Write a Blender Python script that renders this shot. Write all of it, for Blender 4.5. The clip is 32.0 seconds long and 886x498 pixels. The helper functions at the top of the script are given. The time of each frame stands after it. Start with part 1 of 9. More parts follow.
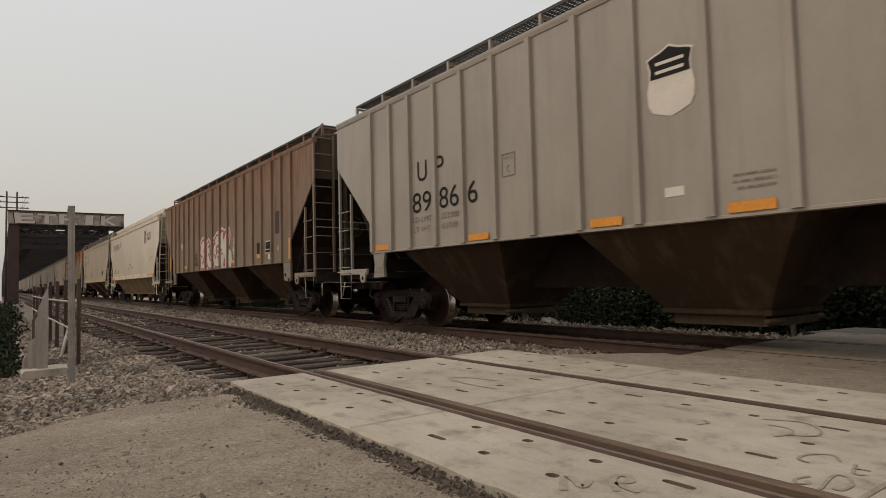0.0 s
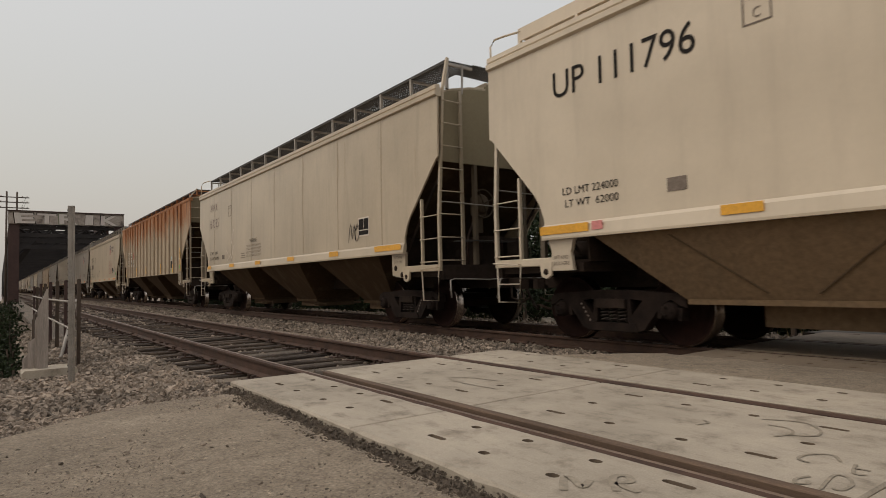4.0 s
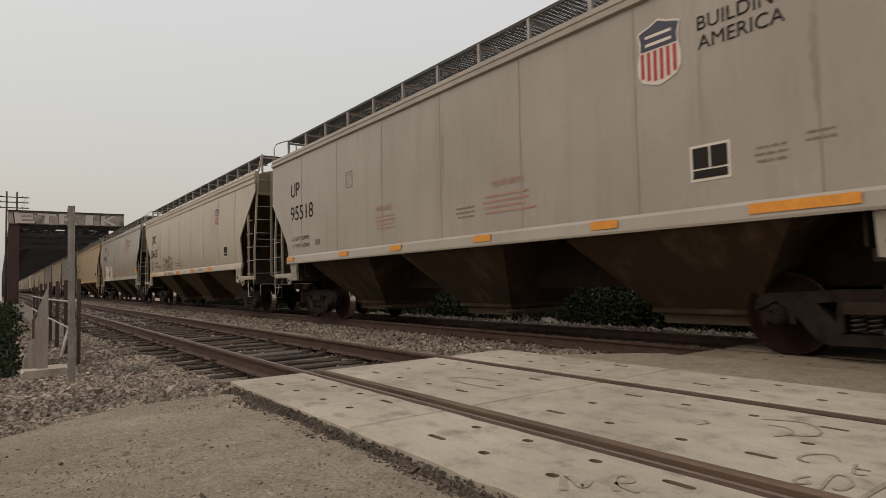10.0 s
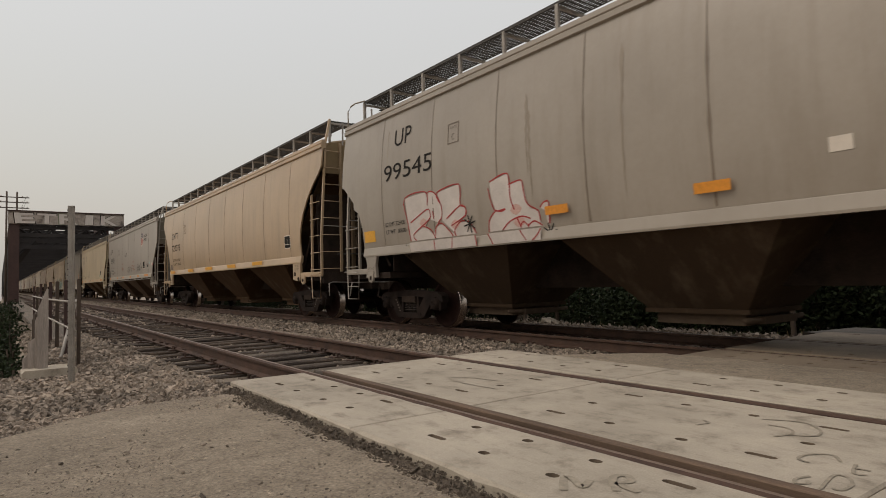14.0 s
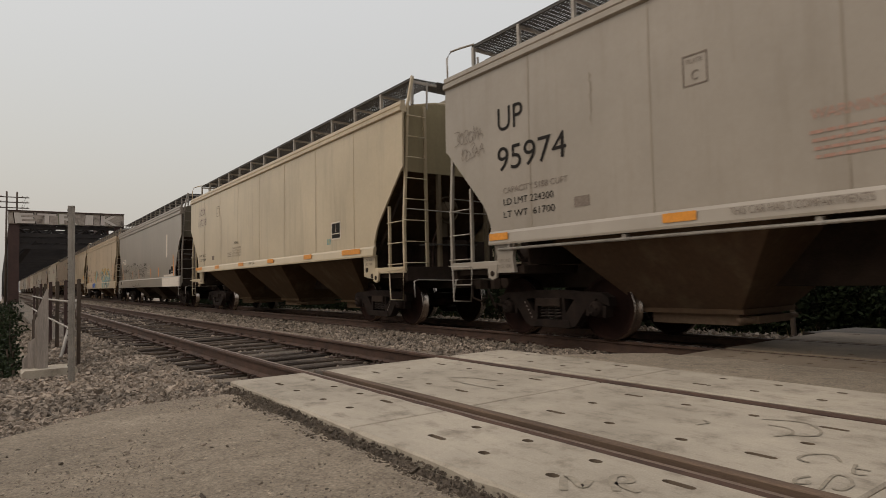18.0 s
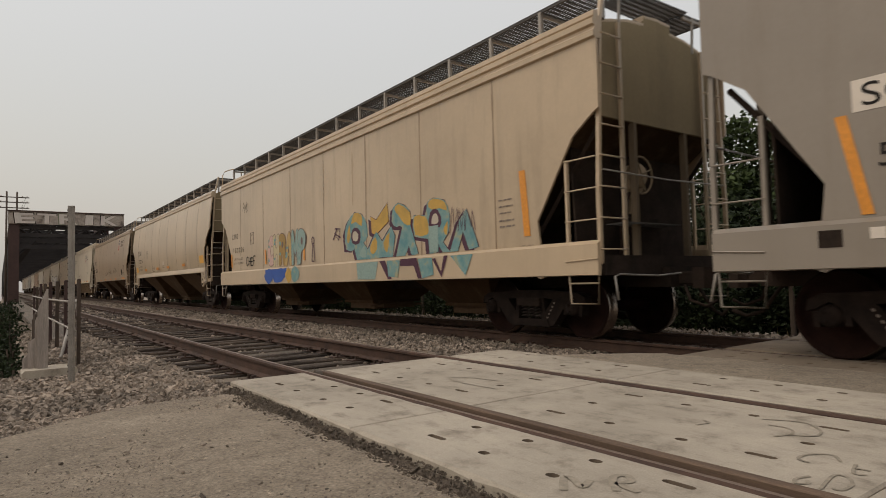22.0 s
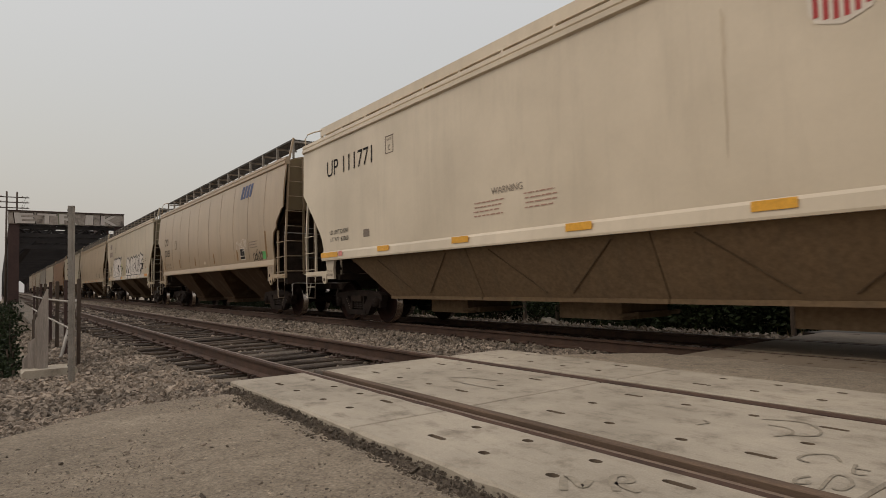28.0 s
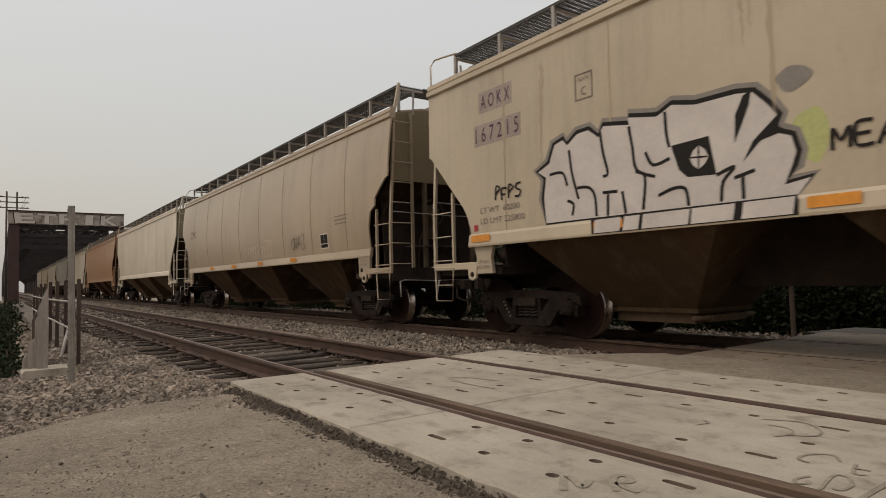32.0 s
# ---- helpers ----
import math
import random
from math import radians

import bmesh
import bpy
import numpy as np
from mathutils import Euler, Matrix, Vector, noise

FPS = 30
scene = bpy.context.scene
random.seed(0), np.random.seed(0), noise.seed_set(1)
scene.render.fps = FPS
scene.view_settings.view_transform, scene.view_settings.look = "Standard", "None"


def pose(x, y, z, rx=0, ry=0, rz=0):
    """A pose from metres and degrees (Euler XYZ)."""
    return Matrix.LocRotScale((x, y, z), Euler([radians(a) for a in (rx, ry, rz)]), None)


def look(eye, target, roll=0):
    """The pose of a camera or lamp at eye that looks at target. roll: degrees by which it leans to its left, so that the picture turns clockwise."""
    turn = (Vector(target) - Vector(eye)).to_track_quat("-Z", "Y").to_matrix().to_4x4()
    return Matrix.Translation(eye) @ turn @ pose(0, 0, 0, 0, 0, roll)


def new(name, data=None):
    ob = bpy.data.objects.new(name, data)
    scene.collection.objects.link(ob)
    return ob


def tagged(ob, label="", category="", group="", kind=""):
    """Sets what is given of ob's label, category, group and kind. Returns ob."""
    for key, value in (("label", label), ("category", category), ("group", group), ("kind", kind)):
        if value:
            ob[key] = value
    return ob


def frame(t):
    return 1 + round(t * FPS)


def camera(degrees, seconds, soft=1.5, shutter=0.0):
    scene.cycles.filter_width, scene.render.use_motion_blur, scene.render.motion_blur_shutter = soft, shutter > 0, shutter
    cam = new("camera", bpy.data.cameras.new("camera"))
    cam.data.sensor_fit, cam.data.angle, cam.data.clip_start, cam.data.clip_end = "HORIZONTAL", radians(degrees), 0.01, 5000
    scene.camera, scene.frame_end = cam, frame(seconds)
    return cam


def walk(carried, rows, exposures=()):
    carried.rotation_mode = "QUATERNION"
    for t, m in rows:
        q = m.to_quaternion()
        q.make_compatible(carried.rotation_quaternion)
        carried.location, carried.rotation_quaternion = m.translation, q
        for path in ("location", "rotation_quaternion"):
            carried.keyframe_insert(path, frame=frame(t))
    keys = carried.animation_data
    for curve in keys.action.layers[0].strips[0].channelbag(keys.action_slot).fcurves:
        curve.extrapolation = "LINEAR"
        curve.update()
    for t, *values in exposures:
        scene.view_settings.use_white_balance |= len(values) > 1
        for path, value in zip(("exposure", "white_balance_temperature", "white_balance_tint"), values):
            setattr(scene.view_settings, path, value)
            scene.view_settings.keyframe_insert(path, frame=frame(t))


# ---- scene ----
from mathutils import geometry

# ---------- camera: a phone on a tripod beside the crossing, it stands still ----------
EYE = (0.0, 0.0, 0.785)
YAW, PITCH, ROLL = 0.6325, 0.0518, 0.0242
cam = camera(72.4, 32.0, soft=0.5, shutter=0.1)
AIM = (EYE[0] - math.cos(YAW) * math.cos(PITCH), EYE[1] + math.sin(YAW) * math.cos(PITCH), EYE[2] + math.sin(PITCH))
STAND = look(EYE, AIM, -math.degrees(ROLL))
walk(cam, [(0.0, STAND), (32.0, STAND)], exposures=[(0.0, 0.0), (2.2, 0.0), (3.2, -0.11), (4.6, -0.05), (6.0, -0.03), (7.6, 0.0), (9.0, -0.08), (10.2, 0.0), (13.0, -0.03), (14.0, 0.0), (17.0, 0.0), (18.2, -0.05), (20.0, -0.02), (22.2, 0.0), (23.0, -0.06), (24.0, 0.0), (25.2, -0.03), (26.5, -0.05), (28.0, -0.14), (29.0, -0.03), (30.0, 0.0), (32.0, -0.04)])

# ---------- world: smoky overcast, one veiled sun behind the camera ----------
SUN_EL, SUN_AZ = radians(52), radians(205)
world = bpy.data.worlds.new("overcast_sky")
scene.world = world
world.use_nodes = True
wn, wl = world.node_tree.nodes, world.node_tree.links
wn.clear()
sky = wn.new("ShaderNodeTexSky")
sky.sky_type, sky.sun_disc = "NISHITA", False
sky.sun_elevation, sky.sun_rotation = SUN_EL, SUN_AZ
sky.air_density, sky.dust_density = 2.0, 6.0
sky_bg = wn.new("ShaderNodeBackground")
sky_bg.inputs["Strength"].default_value = 0.03
wl.new(sky.outputs["Color"], sky_bg.inputs["Color"])
# the smoke layer: an even veil, a little brighter towards the zenith
geo = wn.new("ShaderNodeTexCoord")
sep = wn.new("ShaderNodeSeparateXYZ")
wl.new(geo.outputs["Generated"], sep.inputs[0])
ramp = wn.new("ShaderNodeValToRGB")
els = ramp.color_ramp.elements
els[0].position, els[0].color = 0.0, (0.50, 0.468, 0.435, 1)
els[1].position, els[1].color = 1.0, (0.88, 0.865, 0.85, 1)
e = els.new(0.30)
e.color = (0.61, 0.588, 0.565, 1)
wl.new(sep.outputs["Z"], ramp.inputs[0])
veil = wn.new("ShaderNodeBackground")
veil.inputs["Strength"].default_value = 0.90
wl.new(ramp.outputs["Color"], veil.inputs["Color"])
both = wn.new("ShaderNodeAddShader")
wl.new(sky_bg.outputs[0], both.inputs[0])
wl.new(veil.outputs[0], both.inputs[1])
wout = wn.new("ShaderNodeOutputWorld")
wl.new(both.outputs[0], wout.inputs["Surface"])

sun_data = bpy.data.lights.new("sun", "SUN")
sun_data.energy, sun_data.angle, sun_data.color = 0.55, radians(25), (1.0, 0.93, 0.84)
sun = new("sun", sun_data)
sun_dir = Vector((-0.35, -0.75, 0.95)).normalized()
sun.matrix_world = look(sun_dir * 60, (0, 0, 0))


# ---------- materials ----------
def material(name):
    m = bpy.data.materials.new(name)
    m.use_nodes = True
    n, l = m.node_tree.nodes, m.node_tree.links
    return m, n, l, n["Principled BSDF"]


def coords(n, l, stretch, wander=True):
    """Object coordinates, stretched, and shifted by each object's own random number."""
    tc = n.new("ShaderNodeTexCoord")
    mp = n.new("ShaderNodeMapping")
    mp.inputs["Scale"].default_value = stretch
    l.new(tc.outputs["Object"], mp.inputs["Vector"])
    if wander:
        oi = n.new("ShaderNodeObjectInfo")
        mul = n.new("ShaderNodeMath")
        mul.operation = "MULTIPLY"
        mul.inputs[1].default_value = 37.0
        l.new(oi.outputs["Random"], mul.inputs[0])
        l.new(mul.outputs[0], mp.inputs["Location"])
    return mp


def noise_tex(n, l, vec, scale, detail=6.0, rough=0.6):
    t = n.new("ShaderNodeTexNoise")
    t.inputs["Scale"].default_value = scale
    t.inputs["Detail"].default_value = detail + 2.0
    t.inputs["Roughness"].default_value = rough
    l.new(vec.outputs[0], t.inputs["Vector"])
    return t


def warm(c):
    """Tints a colour warmer: green times 0.91, blue times 0.845."""
    return (c[0] * 1.0, c[1] * 0.91, c[2] * 0.845)


def ramp_node(n, l, fac, stops):
    r = n.new("ShaderNodeValToRGB")
    el = r.color_ramp.elements
    el[0].position, el[0].color = stops[0][0], (*stops[0][1], 1)
    el[1].position, el[1].color = stops[-1][0], (*stops[-1][1], 1)
    for p, c in stops[1:-1]:
        el.new(p).color = (*c, 1)
    l.new(fac, r.inputs[0])
    return r


def mixed(n, l, fac, a, b, kind="MIX"):
    m = n.new("ShaderNodeMix")
    m.data_type, m.blend_type = "RGBA", kind
    for sock, val in ((m.inputs[0], fac), (m.inputs[6], a), (m.inputs[7], b)):
        if isinstance(val, (int, float)):
            sock.default_value = val
        elif isinstance(val, tuple):
            sock.default_value = (*val, 1)
        else:
            l.new(val, sock)
    return m


def bumped(n, l, bsdf, height, strength, distance=0.01):
    b = n.new("ShaderNodeBump")
    b.inputs["Strength"].default_value = strength
    b.inputs["Distance"].default_value = distance
    l.new(height, b.inputs["Height"])
    l.new(b.outputs[0], bsdf.inputs["Normal"])


def surface(name, stops, scale=3.0, fine=40.0, rough=0.8, metal=0.0, bump=0.3, distance=0.01, stretch=(1, 1, 1), grain=0.35, per_object=0.0, wander=True, island=0.0, spec=0.5):
    """Two scales of variation over a ramp of colours, with fine relief."""
    m, n, l, p = material(name)
    vec = coords(n, l, stretch, wander)
    big = noise_tex(n, l, vec, scale)
    small = noise_tex(n, l, vec, fine, 4.0, 0.7)
    c = ramp_node(n, l, big.outputs["Fac"], [(q, warm(k)) for q, k in stops])
    g = ramp_node(n, l, small.outputs["Fac"], [(0.25, (1 - grain,) * 3), (0.75, (1 + grain * 0.5,) * 3)])
    out = mixed(n, l, 1.0, c.outputs[0], g.outputs[0], "MULTIPLY").outputs[2]
    for amount, node, sock in ((per_object, "ShaderNodeObjectInfo", "Random"), (island, "ShaderNodeNewGeometry", "Random Per Island")):
        if amount:
            src = n.new(node)
            v = ramp_node(n, l, src.outputs[sock], [(0.0, (1 - amount,) * 3), (1.0, (1 + amount,) * 3)])
            out = mixed(n, l, 1.0, out, v.outputs[0], "MULTIPLY").outputs[2]
    l.new(out, p.inputs["Base Color"])
    p.inputs["Roughness"].default_value, p.inputs["Metallic"].default_value, p.inputs["Specular IOR Level"].default_value = rough, metal, spec
    bumped(n, l, p, small.outputs["Fac"], bump, distance)
    return m


def car_paint(name, dirt, streaks, rough=0.55, rust=None, bump=0.12, grime=(0.13, 0.088, 0.058), spec=0.4, rust_stops=((0.3, (0.14, 0.045, 0.016)), (0.55, (0.36, 0.135, 0.042)), (0.8, (0.42, 0.22, 0.10))), edge=(0.42, 0.74)):
    """Weathered paint in the object's own colour, with road dirt and runs down the sheet; rust: (top, low, amount)."""
    m, n, l, p = material(name)
    oi = n.new("ShaderNodeObjectInfo")
    vec = coords(n, l, (1, 1, 1))
    run = coords(n, l, (1.5, 1.0, 0.16))
    blot = noise_tex(n, l, vec, 0.55, 5.0, 0.55)
    fine = noise_tex(n, l, vec, 14.0, 5.0, 0.7)
    streak = noise_tex(n, l, run, 2.4, 6.0, 0.62)
    shade = ramp_node(n, l, blot.outputs["Fac"], [(0.3, (0.80, 0.785, 0.75)), (0.7, (1.02, 1.01, 0.985))])
    col = mixed(n, l, 1.0, oi.outputs["Color"], shade.outputs[0], "MULTIPLY").outputs[2]
    sf = ramp_node(n, l, streak.outputs["Fac"], [(0.50, (0, 0, 0)), (0.78, (streaks,) * 3)])
    col = mixed(n, l, sf.outputs[0], col, (0.17, 0.125, 0.08)).outputs[2]
    df = ramp_node(n, l, fine.outputs["Fac"], [(0.35, (dirt * 0.4,) * 3), (0.75, (dirt,) * 3)])
    col = mixed(n, l, df.outputs[0], col, grime).outputs[2]
    if rust:
        tc = n.new("ShaderNodeTexCoord")
        sp = n.new("ShaderNodeSeparateXYZ")
        l.new(tc.outputs["Object"], sp.inputs[0])
        rg = n.new("ShaderNodeMapRange")
        rg.inputs["From Min"].default_value, rg.inputs["From Max"].default_value = rust[1], rust[0]
        rg.inputs["To Min"].default_value, rg.inputs["To Max"].default_value = -0.32, 0.30
        l.new(sp.outputs["Z"], rg.inputs["Value"])
        add = n.new("ShaderNodeMath")
        add.operation = "ADD"
        rs = noise_tex(n, l, coords(n, l, (2.6, 1.0, 0.2)), 2.6, 8.0, 0.66)
        l.new(rs.outputs["Fac"], add.inputs[0])
        l.new(rg.outputs[0], add.inputs[1])
        rf = ramp_node(n, l, add.outputs[0], [(edge[0], (0, 0, 0)), (edge[1], (rust[2],) * 3)])
        rc = ramp_node(n, l, noise_tex(n, l, run, 5.0, 6.0, 0.6).outputs["Fac"], list(rust_stops))
        col = mixed(n, l, rf.outputs[0], col, rc.outputs[0]).outputs[2]
    l.new(col, p.inputs["Base Color"])
    p.inputs["Roughness"].default_value, p.inputs["Specular IOR Level"].default_value = rough, spec
    bumped(n, l, p, fine.outputs["Fac"], bump, 0.004)
    return m


def plain(name, col, rough=0.6, metal=0.0, grain=0.25, scale=25.0, spec=0.5):
    return surface(name, [(0.3, tuple(c * 0.93 for c in col)), (0.7, tuple(c * 1.05 for c in col))], scale * 0.12, scale, rough, metal, 0.15, 0.003, grain=grain, spec=spec)


PAINT = car_paint("weathered_car_paint", 0.17, 0.34, 0.30, spec=0.55)
PAINT_CLEAN = car_paint("newer_car_paint", 0.08, 0.16, 0.28, spec=0.55)
PAINT_MATTE = car_paint("dull_matte_paint", 0.30, 0.5, 0.85, spec=0.15)
PAINT_RUST = car_paint("rust_stained_paint", 0.18, 0.45, 0.7, (4.7, 1.9, 0.95), edge=(0.46, 0.64))
PAINT_BROWN = car_paint("brown_rusted_paint", 0.26, 0.75, 0.75, (5.4, 0.2, 0.8), grime=(0.06, 0.042, 0.030), rust_stops=((0.3, (0.085, 0.042, 0.026)), (0.55, (0.24, 0.120, 0.064)), (0.8, (0.29, 0.18, 0.11))), edge=(0.40, 0.66))
# near-black grime tone: road dirt plus the shade under the body
PAINT_LOW = car_paint("dusty_shaded_underbody_paint", 0.60, 0.75, 0.9, grime=(0.034, 0.022, 0.015), spec=0.1)
# grimy steel, used as well where shade is put into the colour
STEEL_DARK = surface("grime_and_shade_dark_steel", [(0.3, (0.022, 0.017, 0.014)), (0.7, (0.050, 0.037, 0.030))], 3, 40, 0.9, 0.0, 0.3, spec=0.12)
TRUCK_IRON = surface("dusty_cast_iron", [(0.3, (0.011, 0.008, 0.007)), (0.7, (0.031, 0.022, 0.018))], 5, 60, 0.9, 0.0, 0.3, spec=0.15)
WHEEL_PLATE = surface("rusty_wheel_plate", [(0.3, (0.010, 0.005, 0.004)), (0.7, (0.026, 0.012, 0.009))], 4, 60, 0.9, 0.0, 0.2, spec=0.12)
TREAD = plain("polished_wheel_tread", (0.45, 0.43, 0.41), 0.25, 1.0, 0.15)
GRATING = plain("dull_walkway_grating", (0.06, 0.058, 0.055), 0.7, 0.2)
GALV = surface("weathered_galvanised_steel", [(0.3, (0.27, 0.265, 0.245)), (0.7, (0.42, 0.41, 0.385))], 6, 90, 0.55, 0.35, 0.15, 0.003)
BLACK_MARK = plain("black_stencil_paint", (0.026, 0.024, 0.023), 0.85, 0, 0.3, spec=0.15)
FADED_MARK = plain("faded_stencil_paint", (0.235, 0.205, 0.178), 0.8, 0, 0.4, spec=0.2)
RED_FADED = plain("faded_red_stencil", (0.42, 0.265, 0.215), 0.8, 0, 0.3)
WHITE_MARK = plain("white_decal", (0.66, 0.63, 0.57), 0.6, 0, 0.08)
PALE_PATCH = plain("pale_patch_paint", (0.50, 0.462, 0.38), 0.6, 0, 0.15)
ORANGE_TAPE = plain("orange_reflector_tape", (0.72, 0.30, 0.03), 0.4)
YELLOW_TAPE = plain("yellow_reflector_tape", (0.78, 0.42, 0.04), 0.4)
RED_MARK = plain("red_spray_paint", (0.42, 0.035, 0.035), 0.6, 0, 0.4)
BLUE_MARK = plain("blue_spray_paint", (0.03, 0.10, 0.42), 0.6)
NAVY = plain("navy_decal", (0.032, 0.030, 0.062), 0.5)
TEAL = surface("turquoise_spray_paint", [(0.35, (0.10, 0.27, 0.31)), (0.55, (0.19, 0.34, 0.34)), (0.68, (0.36, 0.36, 0.22))], 5, 30, 0.6, 0, 0.05, grain=0.1)
GOLD = surface("yellow_spray_paint", [(0.35, (0.42, 0.29, 0.07)), (0.65, (0.58, 0.37, 0.07))], 4, 30, 0.6, 0, 0.05, grain=0.12)
PURPLE = plain("maroon_spray_paint", (0.07, 0.018, 0.045), 0.6)
PINK = plain("pink_spray_paint", (0.70, 0.28, 0.28), 0.6)
SILVER = surface("chalky_white_spray", [(0.3, (0.52, 0.50, 0.48)), (0.7, (0.64, 0.62, 0.60))], 2.5, 30, 0.6, 0, 0.05, grain=0.10)
GREEN_MARK = plain("green_sticker", (0.10, 0.42, 0.12), 0.5)
LIME = plain("lime_spray_paint", (0.45, 0.50, 0.20), 0.6)

RAIL_SIDE = surface("rusty_rail_side", [(0.3, (0.042, 0.023, 0.015)), (0.7, (0.095, 0.053, 0.035))], 4, 70, 0.8, 0.1, 0.3)
RAIL_TOP = surface("worn_rail_head", [(0.3, (0.17, 0.125, 0.098)), (0.7, (0.33, 0.27, 0.23))], 2, 50, 0.45, 0.6, 0.1, 0.002, (0.2, 4, 4))
TIE_WOOD = surface("weathered_tie_wood", [(0.28, (0.022, 0.016, 0.012)), (0.5, (0.075, 0.056, 0.042)), (0.72, (0.17, 0.135, 0.10))], 2, 25, 0.95, 0, 0.9, 0.03, (6, 0.8, 6), per_object=0.35, grain=0.7)
IRON_RUST = surface("rusted_track_iron", [(0.3, (0.04, 0.024, 0.018)), (0.7, (0.09, 0.055, 0.04))], 8, 80, 0.85, 0.1, 0.4)
STONE_DUSTY = surface("dusty_brown_shoulder_stone", [(0.25, (0.12, 0.104, 0.086)), (0.5, (0.252, 0.218, 0.180)), (0.75, (0.39, 0.338, 0.280))], 1.1, 90, 0.9, 0, 0.5, 0.006, wander=False, island=0.5)
STONE = surface("grey_brown_ballast_stone", [(0.25, (0.13, 0.113, 0.094)), (0.5, (0.25, 0.216, 0.178)), (0.75, (0.37, 0.322, 0.268))], 1.1, 90, 0.9, 0, 0.5, 0.006, wander=False, island=0.55)
SOIL = surface("dark_crumbly_soil", [(0.3, (0.085, 0.069, 0.053)), (0.7, (0.21, 0.176, 0.138))], 3, 60, 0.95, 0, 0.9, 0.02, grain=0.6)
BED = surface("gravel_bed", [(0.3, (0.07, 0.06, 0.05)), (0.7, (0.19, 0.165, 0.135))], 1.2, 45, 0.95, 0, 0.9, 0.03)
EARTH = surface("dusty_earth", [(0.3, (0.16, 0.135, 0.105)), (0.7, (0.29, 0.25, 0.20))], 1.5, 45, 0.95, 0, 0.6, 0.02)
# asphalt with the train's shadow put into its colour
ASPHALT_DARK = surface("shadow_dark_asphalt", [(0.3, (0.06, 0.054, 0.048)), (0.7, (0.14, 0.125, 0.108))], 1.1, 100, 0.92, 0, 0.5, 0.01, grain=0.5)
TIMBER_DARK = surface("oiled_crossing_timber", [(0.3, (0.03, 0.025, 0.02)), (0.7, (0.10, 0.085, 0.07))], 1.5, 30, 0.8, 0, 0.4, 0.01, (0.6, 6, 6))
BRIDGE_STEEL = surface("brown_painted_bridge_steel", [(0.3, (0.040, 0.024, 0.022)), (0.7, (0.085, 0.050, 0.044))], 0.5, 9, 0.8, 0.1, 0.2)
# darker steel for diagonals, bracing, struts and floor beams
BRIDGE_DARK = surface("dark_bridge_steel", [(0.3, (0.018, 0.016, 0.017)), (0.7, (0.040, 0.036, 0.036))], 0.5, 9, 0.85, 0.1, 0.2)
FENCE_WOOD = surface("bleached_grey_boards", [(0.3, (0.26, 0.24, 0.22)), (0.7, (0.44, 0.41, 0.38))], 1.5, 22, 0.9, 0, 0.5, 0.01, (5, 5, 0.5), per_object=0.15)
POST_WOOD = surface("old_brown_post_wood", [(0.3, (0.05, 0.037, 0.028)), (0.7, (0.11, 0.085, 0.065))], 2, 30, 0.9, 0, 0.5, 0.01, (5, 5, 0.6))
BARK = surface("dark_bark", [(0.3, (0.03, 0.022, 0.015)), (0.7, (0.08, 0.06, 0.042))], 3, 30, 0.95, 0, 0.7, 0.02, (3, 3, 0.6))
# bush green kept near black: the shade is put into the leaf colour
LEAF = surface("shade_dark_green_leaf", [(0.3, (0.010, 0.017, 0.007)), (0.7, (0.028, 0.042, 0.017))], 0.6, 8, 0.7, 0, 0.2, island=0.4, wander=False, spec=0.12)
LEAF_MID = surface("green_leaf", [(0.3, (0.030, 0.050, 0.018)), (0.7, (0.070, 0.10, 0.038))], 0.6, 8, 0.7, 0, 0.2, island=0.4, wander=False, spec=0.12)
LEAF_LIGHT = surface("light_green_leaf", [(0.3, (0.045, 0.068, 0.022)), (0.7, (0.10, 0.13, 0.045))], 0.6, 8, 0.7, 0, 0.2, island=0.4, wander=False, spec=0.12)
DRY_GRASS = surface("dry_grass", [(0.3, (0.12, 0.10, 0.05)), (0.7, (0.26, 0.21, 0.11))], 2, 20, 0.9, 0, 0.2, island=0.4, wander=False)
HOLLOW = plain("dirt_in_lifting_hole", (0.16, 0.128, 0.095), 0.95)
SCUFF = plain("tyre_scuff", (0.31, 0.285, 0.232), 0.9, 0, 0.4)


